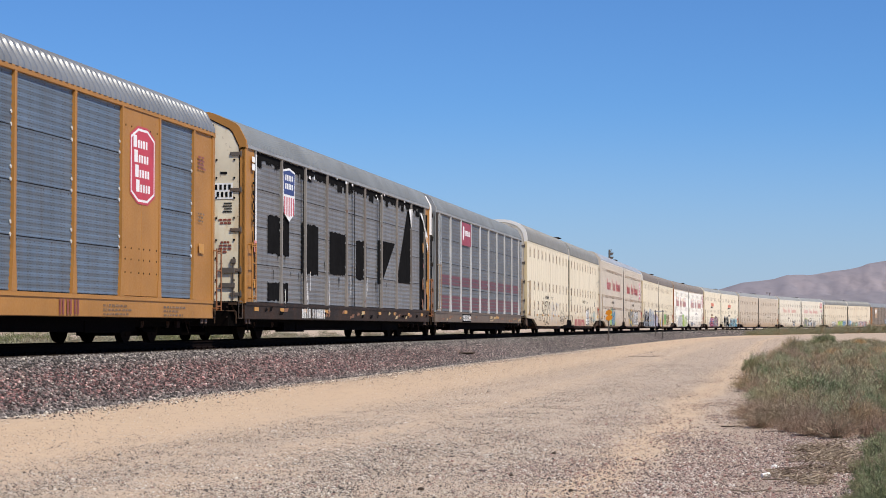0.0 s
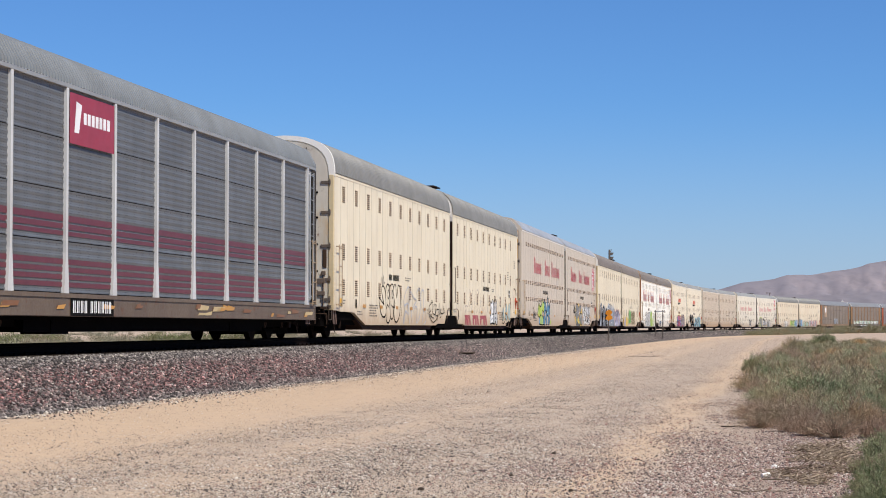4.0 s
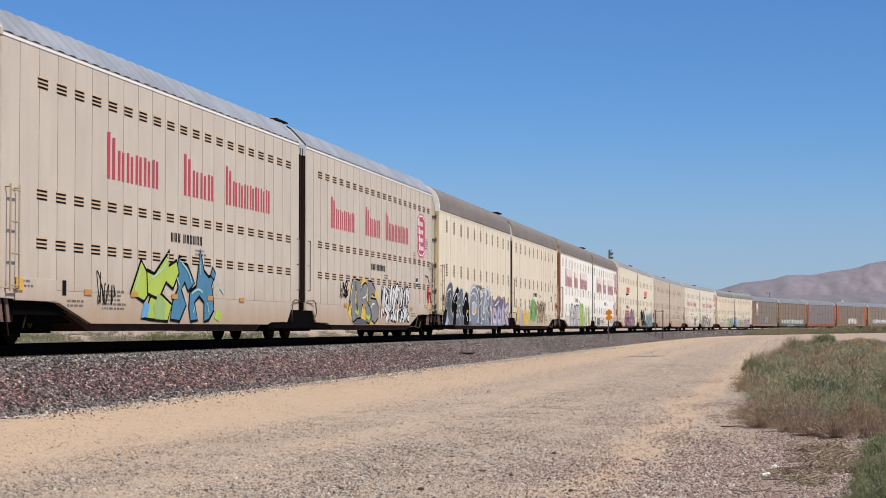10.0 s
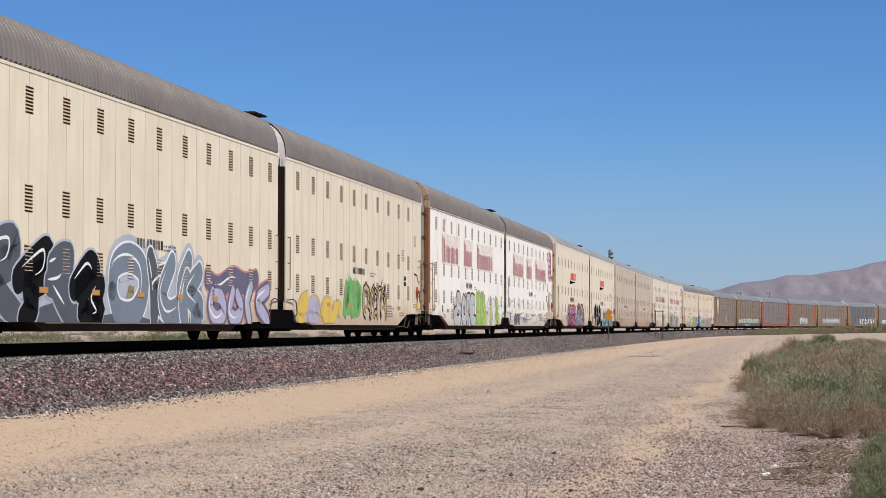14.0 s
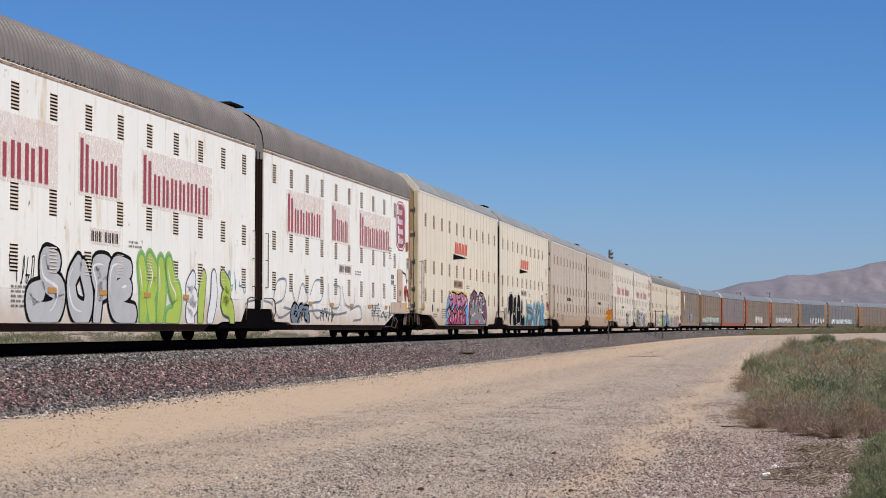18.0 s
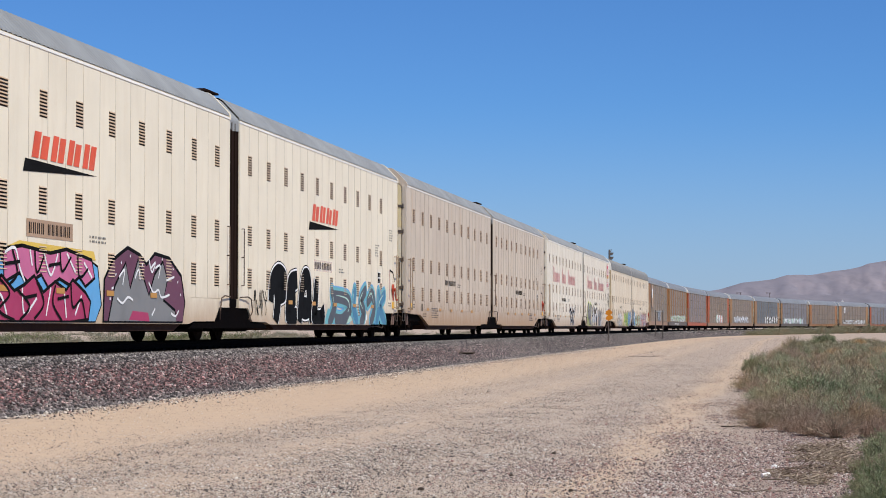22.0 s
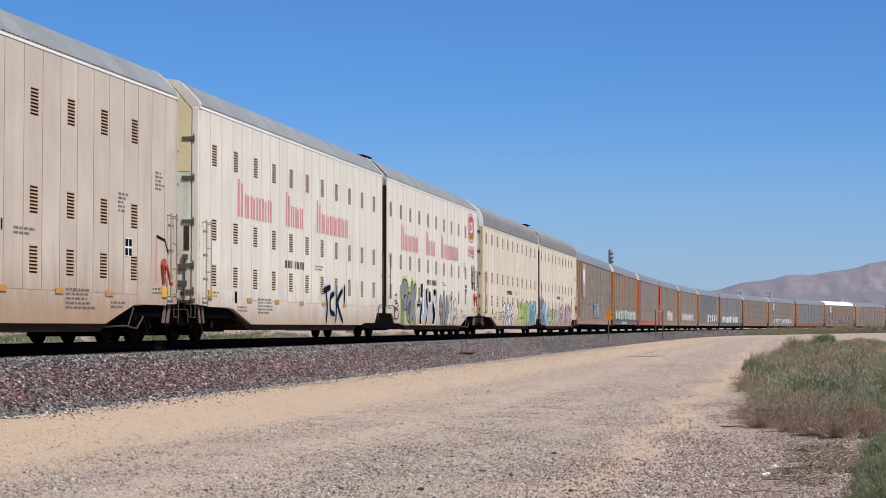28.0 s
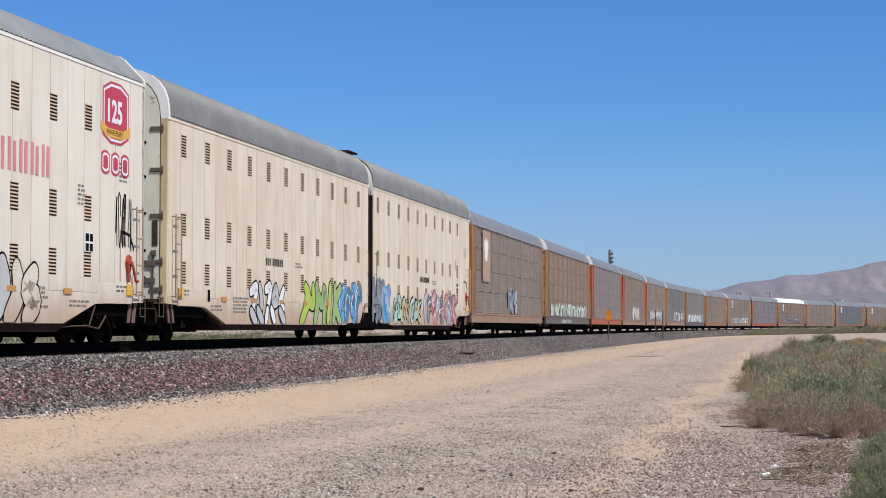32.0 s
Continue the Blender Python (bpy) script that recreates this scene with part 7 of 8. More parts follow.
m.fill([(3.75, 3.85), (5.0, 3.85), (5.05, 4.55), (4.4, 4.63), (3.7, 4.55)], CHALK, 0.012)
m.fill([(3.8, 3.9), (4.95, 3.9), (5.0, 4.5), (4.4, 4.57), (3.75, 4.5)], NAVY, 0.014)
m.fill([(3.75, 3.85), (5.0, 3.85), (4.95, 3.4), (4.4, 3.18), (3.8, 3.4)], CHALK, 0.012)
for k in range(5):
    a = 3.84 + 0.24 * k
    m.fill([(a, 3.84), (a + 0.12, 3.84), (a + 0.12, 3.32 + 0.02 * abs(k - 2)), (a, 3.32 + 0.02 * abs(k - 2))], RED, 0.014)
for z in (4.28, 4.05):
    for k in range(5):
        m.fill([(3.95 + 0.18 * k, z), (4.07 + 0.18 * k, z), (4.07 + 0.18 * k, z + 0.15), (3.95 + 0.18 * k, z + 0.15)], CHALK, 0.016)
m.done(u, "blue and white shield with red stripes", "emblem")
lines(u, "black scribbled tag", 0.52, 0.80, 2.2, 4.0, "20 96 80 98 60 86 30 84 90 80;60 76 20 62 90 58 70 70 40 72;50 54 40 36;20 44 90 46;30 30 24 10 90 12 80 30", INK, 0.06)
m = Mural(0, 9)
for a, b, c, d, mat in ((0.50, 0.78, 4.28, 4.44, CHALK), (0.50, 0.78, 4.48, 4.62, CHALK), (0.74, 0.98, 2.22, 2.52, FADED_RED), (0.70, 0.98, 1.32, 1.52, REFLECT)):
    m.fill([(a, c), (b, c), (b, d), (a, d)], mat, 0.056)
m.each(u, "", "notice_plate")
bar = cached("sillreflector", lambda: Shape().box(-0.20, 0.20, -0.008, 0, 0, 0.10).mesh("reflector", REFLECT))
for k in range(10):
    part("reflector", bar, u, pose(1.1 + 2.62 * k, -1.522, 0.74))
m = Mural(0.5, 0.95)
for k in range(34):
    a, z = rr.uniform(0.5, 25.4), rr.uniform(0.58, 0.74)
    w = rr.uniform(0.12, 0.45)
    m.fill([(a, z), (a + w, z + 0.02), (a + w + 0.12, z + rr.uniform(0.06, 0.14)), (a + 0.1, z + rr.uniform(0.08, 0.13))], rr.choice((G["umber"], G["umber"], G["tan"], SOOT, SOOT)), 0.0)
m.done(u, "flaking rust and paint patches", "worn_patch")
number(u, 5.9, 8.8, 0.58, 0.84, CHALK, 10, 4)
STRIPE_RED = decal("stripe_red", (0.115, 0.014, 0.024), 0.15)
m = Mural(0.5, 0.95)
for k in range(26):
    a, z = rr.uniform(0.3, 25.4), rr.uniform(0.56, 0.74)
    w = rr.uniform(0.2, 0.9)
    m.fill([(a, z), (a + w, z + 0.01), (a + w + 0.1, z + rr.uniform(0.05, 0.12)), (a + 0.1, z + rr.uniform(0.06, 0.14))], rr.choice((G["umber"], G["umber"], G["tan"], REFLECT)), 0.0)
m.done(rack2, "rust and faded paint along the sill", "worn_patch")
PLACARD_RED = decal("placard_red", (0.30, 0.02, 0.04), 0.2)
u = rack2
m = Mural(0, 9)
for z0, z1 in ((2.30, 2.42), (2.16, 2.26), (2.04, 2.12), (1.50, 1.60), (1.36, 1.45), (1.22, 1.31), (1.08, 1.17)):
    for k in range(9):
        a = 0.95 + 2.7 * k
        m.fill([(a + 0.07, z0), (a + 2.63, z0), (a + 2.63, z1), (a + 0.07, z1)], STRIPE_RED, -0.109)
m.each(u, "dark red stripe", "stripe_paint")
m = Mural(0, 9)
m.fill([(6.45, 3.78), (8.95, 3.78), (8.95, 4.74), (6.45, 4.74)], PLACARD_RED, 0.012)
m.fill([(6.7, 4.0), (6.95, 4.0), (7.1, 4.55), (6.8, 4.6)], CHALK, 0.015)
for k in range(7):
    m.fill([(7.2 + 0.22 * k, 4.2), (7.36 + 0.22 * k, 4.2), (7.36 + 0.22 * k, 4.42), (7.2 + 0.22 * k, 4.42)], CHALK, 0.015)
m.done(u, "red placard with white bars", "placard")
number(u, 6.7, 8.9, 0.60, 0.83, CHALK, 10, 4, plate=INK)

# marks on the tail cars
u = TAIL_CARS[0]
m = Mural(0, 9)
m.fill([(3.0, 2.4), (5.3, 2.4), (5.3, 4.7), (3.0, 4.7)], TAN_PLATE, 0.02)
m.fill([(3.7, 3.4), (4.4, 3.3), (4.8, 4.1), (4.2, 4.4), (3.5, 4.2)], CHALK, 0.024)
m.done(u, "tan placard with a white emblem", "placard")
piece(u, "grey-blue graffiti", 11.5, 15.0, 0.98, 2.0, 91, [G["steel"], G["haze"]], G["slate"], None, G["white"], 3, 0.5)
u = TAIL_CARS[1]
piece(u, "white and pale green row of graffiti", 2.2, 24.0, 0.98, 1.65, 92, [G["white"], G["mint"], G["haze"], G["white"]], None, None, G["fern"], 18, 0.5)
number(u, 8, 14, 0.6, 0.8, CHALK, 9, 4)
piece(TAIL_CARS[3], "green and white graffiti", 10.0, 18.0, 0.98, 2.0, 93, [G["mint"], G["white"], G["rose"]], None, None, G["white"], 6, 0.5)
piece(TAIL_CARS[4], "white tall graffiti", 4.0, 20.0, 0.98, 2.0, 94, [G["white"], G["haze"]], None, None, G["white"], 9, 0.4)
piece(TAIL_CARS[5], "white and black graffiti", 10.0, 25.0, 0.98, 2.1, 95, [G["white"], G["soot"]], None, None, G["white"], 8, 0.4)
piece(TAIL_CARS[6], "mint and white graffiti", 2.0, 22.0, 0.98, 1.9, 96, [G["mint"], G["white"], G["haze"]], None, None, G["white"], 10, 0.5)
piece(TAIL_CARS[8], "pale grey row of graffiti", 3.0, 23.0, 0.98, 1.8, 97, [G["silver"], G["white"]], None, None, G["soot"], 11, 0.45)
for k in (8, 10, 12, 13):
    u = TAIL_CARS[k]
    m = Mural(0, 9)
    for j in range(3):
        m.fill([(4.0, 3.4 + 0.42 * j), (5.2, 3.4 + 0.42 * j), (5.2, 3.7 + 0.42 * j), (4.0, 3.7 + 0.42 * j)], CHALK, 0.02)
    m.done(u, "", "placard")
piece(TAIL_CARS[10], "dark red scribbled graffiti", 3.0, 22.0, 0.98, 2.2, 98, [G["plum"], G["violet"]], None, None, G["white"], 9, 0.4)
# ---------------------------------------------------------------- brush, signs, poles and hills
def leaf_material(name, a, b_rgb, dry, each=True):
    m, t, b = nodes_of(name)
    g = t.nodes.new("ShaderNodeNewGeometry")
    o = t.nodes.new("ShaderNodeObjectInfo")
    col = mixed(t, ramp(t, g.outputs["Random Per Island"], 0, 1, 0.1, 0.9), a, b_rgb)
    col = mixed(t, ramp(t, noise_of(t, g.outputs["Position"], 1.3 if each else 0.35, 4), 0.50, 0.64, 0, 0.85), col, dry)
    if each:
        col = mixed(t, ramp(t, o.outputs["Random"], 0.55, 1.0, 0, 0.55), col, dry)
        tone = mixed(t, ramp(t, o.outputs["Random"], 0.0, 0.4, 0.0, 1.0), (0.62, 0.70, 0.62), (1.0, 1.0, 1.0))
        col = mixed(t, 1.0, col, tone, "MULTIPLY")
    t.links.new(col, b.inputs["Base Color"])
    b.inputs["Roughness"].default_value = 0.85
    b.inputs["Specular IOR Level"].default_value = 0.1
    return m


sage = leaf_material("sage_leaf", (0.195, 0.235, 0.135), (0.40, 0.425, 0.27), (0.42, 0.27, 0.165))
green_leaf = leaf_material("green_leaf", (0.15, 0.18, 0.09), (0.32, 0.34, 0.20), (0.28, 0.25, 0.14))
tan_leaf = leaf_material("tan_grass", (0.45, 0.29, 0.14), (0.58, 0.43, 0.25), (0.33, 0.27, 0.16))
dry_leaf = leaf_material("dry_leaf", (0.27, 0.175, 0.13), (0.50, 0.365, 0.265), (0.22, 0.135, 0.10))
far_leaf = leaf_material("far_brush_leaf", (0.13, 0.135, 0.085), (0.30, 0.28, 0.18), (0.30, 0.22, 0.14), False)
plain_leaf = leaf_material("plain_brush_leaf", (0.17, 0.17, 0.125), (0.30, 0.28, 0.20), (0.26, 0.20, 0.14), False)
twig_mat = leaf_material("dry_twig", (0.14, 0.095, 0.07), (0.50, 0.40, 0.30), (0.20, 0.14, 0.11))


def blades(seed, branches, leaves, rx, rz, length, width, spread=0.035, inner=0.4):
    """Small leaflets in feathery sprays along branchlets that end on a low, lumpy dome."""
    r = np.random.default_rng(seed)
    a = r.uniform(0, 6.283, branches)
    lump = 0.78 + 0.22 * np.sin(a * 3 + seed) * np.sin(a * 5 + 2 * seed)
    el = np.arccos(r.uniform(0.0, 1.0, branches))
    k = lump * r.uniform(0.55, 1.12, branches)
    end = np.stack([rx * k * np.sin(el) * np.cos(a), rx * k * np.sin(el) * np.sin(a), rz * k * (0.25 + 0.75 * np.cos(el))], 1)
    axis = end / (np.linalg.norm(end, axis=1, keepdims=True) + 1e-6)
    n = branches * leaves
    end, axis = np.repeat(end, leaves, 0), np.repeat(axis, leaves, 0)
    f = (inner + (1 - inner) * r.uniform(0, 1, n) ** 0.7)[:, None]
    c = end * f + r.normal(0, spread, (n, 3)) + np.array([0, 0, 0.10]) * rz * np.sin(f * 3.1)
    d = axis * 0.8 + np.array([0, 0, 0.35]) + r.normal(0, 0.5, (n, 3))
    d /= np.linalg.norm(d, axis=1, keepdims=True)
    ln = length * r.uniform(0.5, 1.4, n)[:, None]
    w = np.cross(d, r.normal(0, 1, (n, 3)))
    w /= np.linalg.norm(w, axis=1, keepdims=True)
    w *= width * r.uniform(0.6, 1.3, n)[:, None]
    c[:, 2] = np.maximum(c[:, 2], 0.01)
    v = np.stack([c - w, c + w, c + d * ln + w * 0.3, c + d * ln - w * 0.3], 1)
    return v.reshape(-1, 3), np.arange(4 * n).reshape(n, 4)


def twigs(seed, n, rx, rz, width, mat):
    """Bare stems that fan out from the root."""
    r = np.random.default_rng(seed)
    q = Shape()
    for _ in range(n):
        a, e = r.uniform(0, 6.283), r.uniform(0.1, 1.35)
        k = r.uniform(0.6, 1.1)
        end = Vector((rx * k * math.sin(e) * math.cos(a), rx * k * math.sin(e) * math.sin(a), rz * k * math.cos(e) + 0.05))
        mid = end * 0.5 + Vector((r.normal(0, 0.05), r.normal(0, 0.05), 0.08))
        q.rod((0, 0, -0.02), mid, width, 3, 0, width * 0.7)
        q.rod(mid, end, width * 0.7, 3, 0, width * 0.25)
        for _ in range(2):
            f = mid.lerp(end, r.uniform(0.2, 0.9))
            q.rod(f, f + Vector(r.normal(0, 1, 3)) * rx * 0.16 + Vector((0, 0, 0.08)), width * 0.4, 3, 0, width * 0.15)
    return q.mesh("brushwood", mat)


def shrub(name, label, seed, rx, rz, mat, branches=230, leaves=46, length=0.045, width=0.0038, stems=70, stem_w=0.005, spread=0.035):
    root = new(name)
    tagged(root, label, "shrub", "desert brush")
    v, f = blades(seed, branches, leaves, rx, rz, length, width, spread)
    part("foliage", raw_mesh("foliage", v, f, [mat]), root)
    if mat is sage:
        v, f = blades(seed + 20, 110, 22, rx * 1.02, rz * 0.55, length * 1.2, width, spread)
        part("dry_foliage", raw_mesh("dry_foliage", v, f, [dry_leaf]), root, None, "dead brown lower leaves")
    part("brushwood", twigs(seed + 7, stems, rx * 0.98, rz * 0.95, stem_w, twig_mat), root)
    return root


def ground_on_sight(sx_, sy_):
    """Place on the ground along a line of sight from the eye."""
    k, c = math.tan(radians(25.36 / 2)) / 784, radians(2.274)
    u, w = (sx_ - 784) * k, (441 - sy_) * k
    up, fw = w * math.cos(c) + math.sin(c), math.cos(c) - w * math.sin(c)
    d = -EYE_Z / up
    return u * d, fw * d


# hills on the horizon
def hills(name, label, dist, profile, depth, mat):
    """A ridge of hills; profile: bearing (tangent), height (tangent) pairs."""
    bx = np.linspace(profile[0][0], profile[-1][0], 420)
    hz = np.interp(bx, [p[0] for p in profile], [p[1] for p in profile])
    rows = 34
    V = []
    for j in range(rows):
        f = j / (rows - 1)
        dy = dist - depth * (1 - f)
        cut = np.array([1 - abs(noise.fractal((b * 95 + f * 2.2, f * 0.7, 0.3), 0.9, 2.1, 5)) for b in bx])
        crag = np.array([noise.fractal((b * 300 - f * 5.0, f * 2.5, 2.0), 0.9, 2.1, 4) for b in bx])
        h = hz * dist * (f ** 1.25) * (1 - 0.40 * (1 - cut) * (1 - f) * 2 - 0.16 * crag * (1 - f))
        V.append(np.stack([bx * dy, np.full_like(bx, dy), h + EYE_Z - 2.0 * (1 - f)], 1))
    V = np.concatenate(V)
    i = (np.arange(rows - 1)[:, None] * 420 + np.arange(419)[None]).ravel()
    F = np.stack([i, i + 1, i + 421, i + 420], 1)
    return tagged(new(name, raw_mesh(name, V, F, [mat], True)), label, "hills", kind="structure")


def hill_material(name, a, b_rgb):
    m, t, b = nodes_of(name)
    g = t.nodes.new("ShaderNodeNewGeometry")
    mp = t.nodes.new("ShaderNodeMapping")
    mp.inputs["Scale"].default_value = (1, 0.25, 1.6)
    t.links.new(g.outputs["Position"], mp.inputs[0])
    n1 = noise_of(t, mp.outputs[0], 0.009, 8, 0.62)
    n2 = noise_of(t, mp.outputs[0], 0.04, 6, 0.6)
    col = mixed(t, ramp(t, n1, 0.3, 0.75), a, b_rgb)
    col = mixed(t, ramp(t, n2, 0.45, 0.7, 0, 0.5), col, tuple(0.72 * v for v in a))
    t.links.new(col, b.inputs["Base Color"])
    b.inputs["Roughness"].default_value = 1.0
    return m


# the hills' violet tones carry distance haze put into the base colour
hill_mat = hill_material("violet_hills", (0.185, 0.175, 0.205), (0.25, 0.213, 0.228))
K = 1 / 3485.0
SKYLINE = [(1274, 512), (1314, 500), (1345, 497), (1369, 494), (1391, 487), (1419, 486), (1434, 487), (1474, 480), (1500, 477), (1524, 472), (1534, 467), (1564, 462), (1600, 458), (1650, 455)]
RIDGE = [(-0.3, 0.001), (0.10, 0.002), ((1200 - 784) * K, 55 * K)] + [((a - 784) * K, (579 - b) * K) for a, b in SKYLINE] + [(0.30, 105 * K), (0.42, 60 * K), (0.6, 20 * K)]
hills("hills", "hazy violet-brown desert mountains on the horizon", 4600, RIDGE, 900, hill_mat)

hill_front = hill_material("near_slopes", (0.170, 0.157, 0.180), (0.212, 0.188, 0.200))
FOOT = [(-0.3, 0.001), (0.10, 0.0015), ((1260 - 784) * K, 30 * K)] + [((a - 784) * K, (579 - b) * K * f) for (a, b), f in zip(SKYLINE[2:], (0.66, 0.65, 0.63, 0.62, 0.60, 0.58, 0.57, 0.56, 0.55, 0.54, 0.53, 0.52))] + [(0.32, 50 * K), (0.6, 10 * K)]
hills("foothills", "paler violet-brown slopes below the mountains", 3500, FOOT, 900, hill_front)

# two kinds of road sign by the track
wood_post = paint("sign_post", (0.10, 0.085, 0.075), amount=0.3, rough=0.8)
sign_amber = paint("sign_amber", (0.60, 0.22, 0.015), dirt=(0.2, 0.08, 0.02), amount=0.3)
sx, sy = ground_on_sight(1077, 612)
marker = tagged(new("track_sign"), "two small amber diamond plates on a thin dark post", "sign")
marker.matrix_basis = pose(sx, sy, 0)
part("post", Shape().rod((0, 0.03, 0), (0, 0.03, 2.55), 0.045, 8).mesh("post", wood_post), marker)
for cx, cz in ((0.02, 2.38), (0.04, 1.92)):
    q = Shape()
    q.prism([(cx - 0.32, cz - 0.10), (cx - 0.06, cz - 0.28), (cx + 0.28, cz - 0.12), (cx + 0.34, cz + 0.08), (cx + 0.06, cz + 0.28), (cx - 0.20, cz + 0.14)], -0.03, -0.012)
    part("plate", q.mesh("plate", sign_amber), marker, Matrix.Translation((0, 0, 2.15 * 0.22)) @ Matrix.Scale(0.78, 4))
fx, fy = 21.4, 195.0
gate = tagged(new("sign_frame"), "thin grey two-post frame with a narrow crossbar", "sign")
gate.matrix_basis = pose(fx, fy, 0.0)
for dx in (-0.36, 0.36):
    part("post", Shape().rod((dx, 0, 0), (dx, 0, 3.0), 0.05, 8).mesh("post", wood_post), gate)
part("crossbar", Shape().box(-0.5, 0.5, -0.03, 0.03, 2.80, 2.92, c=0.01).mesh("crossbar", galv_dull), gate)

# brush
protos = [
    shrub("sagebrush", "grey-green desert shrub with fine feathery leaves", 1, 0.68, 0.62, sage),
    shrub("sagebrush", "grey-green desert shrub with fine feathery leaves", 2, 0.80, 0.54, sage, 250),
    shrub("dry_shrub", "dry brown twiggy desert shrub", 3, 0.76, 0.50, dry_leaf, 170, 30, 0.05, 0.003, 190, 0.0045),
    shrub("green_shrub", "dense green desert shrub with needle leaves", 4, 0.62, 0.66, green_leaf, 260, 46, 0.05, 0.0042),
    shrub("grass_tuft", "tuft of dry orange-tan desert grass", 5, 0.55, 0.42, tan_leaf, 150, 24, 0.10, 0.003, 40),
]


def ground_z(x, y):
    q = lane_of(np.array([x]), np.array([y]))
    return float(rise(np.array([x]), np.array([y]), q)[0])


def plant(kind, x, y, size, tall=1.0):
    m = pose(x, y, ground_z(x, y) - 0.02, 0, 0, rng.uniform(0, 360)) @ Matrix.Diagonal((size, size, size * tall, 1))
    ob = copy_thing(protos[kind], m)
    ob.scale = (size, size, size * tall)
    ob.matrix_basis = m
    return ob


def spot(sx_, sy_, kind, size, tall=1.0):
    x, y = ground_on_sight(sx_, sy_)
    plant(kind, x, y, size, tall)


for sx_, sy_, kind, size, tall in [
    (1338, 694, 0, 0.80, 1.1), (1352, 716, 0, 0.62, 1.0), (1365, 674, 1, 0.85, 1.0), (1372, 705, 2, 0.6, 1.0), (1425, 690, 0, 0.95, 1.1), (1475, 700, 1, 1.0, 1.1), (1530, 705, 0, 0.95, 1.1), (1385, 752, 2, 0.62, 0.9),
    (1345, 758, 2, 0.5, 0.9), (1440, 772, 2, 0.62, 0.95), (1410, 765, 2, 0.6, 0.9), (1500, 752, 0, 0.7, 1.1), (1550, 750, 3, 0.6, 1.0), (1420, 735, 1, 0.65, 1.0), (1465, 748, 1, 0.7, 1.0), (1562, 765, 2, 0.5, 1.0), (1520, 735, 1, 0.75, 1.1), (1390, 722, 2, 0.6, 0.9),
    (1330, 742, 2, 0.58, 1.0), (1358, 750, 2, 0.7, 1.0), (1400, 756, 2, 0.75, 1.1), (1436, 764, 2, 0.7, 1.1), (1478, 776, 2, 0.6, 1.1), (1548, 776, 2, 0.5, 1.1), (1375, 728, 0, 0.7, 1.1), (1448, 742, 0, 0.8, 1.1), (1505, 765, 0, 0.7, 1.2),
    (1472, 700, 4, 1.0, 1.1), (1500, 680, 4, 0.9, 1.1), (1556, 652, 4, 1.2, 1.0), (1440, 664, 4, 0.8, 1.0), (1326, 690, 2, 0.6, 1.1), (1350, 700, 2, 0.7, 1.1),
    (1556, 822, 3, 0.42, 1.2), (1536, 846, 3, 0.3, 1.2), (1566, 800, 3, 0.4, 1.1), (1520, 838, 3, 0.22, 1.2),
    (1572, 900, 3, 0.38, 1.2), (1535, 890, 3, 0.30, 1.1), (1560, 852, 3, 0.34, 1.1), (1510, 900, 3, 0.24, 1.0), (1570, 828, 3, 0.3, 1.0), (1545, 872, 3, 0.34, 1.2), (1520, 868, 3, 0.2, 1.0), (1420, 640, 2, 0.8, 0.9), (1460, 650, 1, 1.0, 1.1), (1510, 645, 0, 1.05, 1.1), (1560, 655, 1, 1.1, 1.1), (1490, 668, 4, 0.9, 1.0), (1455, 612, 3, 1.5, 1.1), (1466, 611, 3, 1.3, 1.0), (1405, 625, 0, 1.35, 1.1), (1334, 662, 3, 0.8, 1.1), (1350, 655, 0, 1.0, 1.0), (1520, 612, 4, 1.3, 1.0), (1545, 672, 4, 0.9, 1.1), (1488, 690, 4, 1.0, 1.3), (1512, 702, 4, 0.8, 1.3), (1562, 640, 4, 1.3, 1.2), (1400, 640, 2, 1.1, 1.0), (1520, 760, 2, 0.6, 1.3), (1540, 762, 2, 0.55, 1.2)]:
    spot(sx_, sy_, kind, size, tall)
BRUSH_EDGE = ((-30, 15.4), (-10, 14.6), (16, 14.3), (52, 15.2), (92, 16.4), (148, 19.2), (176, 21.8), (232, 25.2), (300, 30))


def brush_edge(s):
    return float(np.interp(s, [q[0] for q in BRUSH_EDGE], [q[1] for q in BRUSH_EDGE]))


for _ in range(180):
    d0 = 1 / rng.uniform(1 / 110, 1 / 36)
    x, y = on_track(d0 - 52, brush_edge(d0 - 52) + abs(rng.normal(0, 1)) * (2.0 + d0 * 0.05))
    if y > 30 and 0.145 < x / y < 0.245:
        plant(int(rng.choice([0, 0, 0, 1, 1, 1, 2, 2, 4])), float(x), float(y), rng.uniform(0.6, 1.25) * (1 if y < 60 else 0.8), rng.uniform(0.85, 1.1))
for k, ob in enumerate(protos):
    x, y = on_track(22.0 + 9 * k, 17.5 + 2 * k)
    ob.matrix_basis = pose(float(x), float(y), 0)


def brush_field(name, label, places, leaf):
    """Far brush in one mesh; places: x, y, radius, height."""
    stock = [blades(40 + k, 70, 14, 1.0, 1.0, 0.09, 0.013, 0.075, 0.15) for k in range(5)]
    V, F, n = [], [], 0
    for x, y, rx, rz in places:
        v, f = stock[int(rng.integers(5))]
        a = rng.uniform(0, 6.283)
        c, s = math.cos(a), math.sin(a)
        V.append(np.stack([x + rx * (v[:, 0] * c - v[:, 1] * s), y + rx * (v[:, 0] * s + v[:, 1] * c), ground_z(x, y) + rz * v[:, 2]], 1))
        F.append(f + n)
        n += len(v)
    return tagged(new(name, raw_mesh(name, np.concatenate(V), np.concatenate(F), [leaf])), label, "brush", kind="stuff")


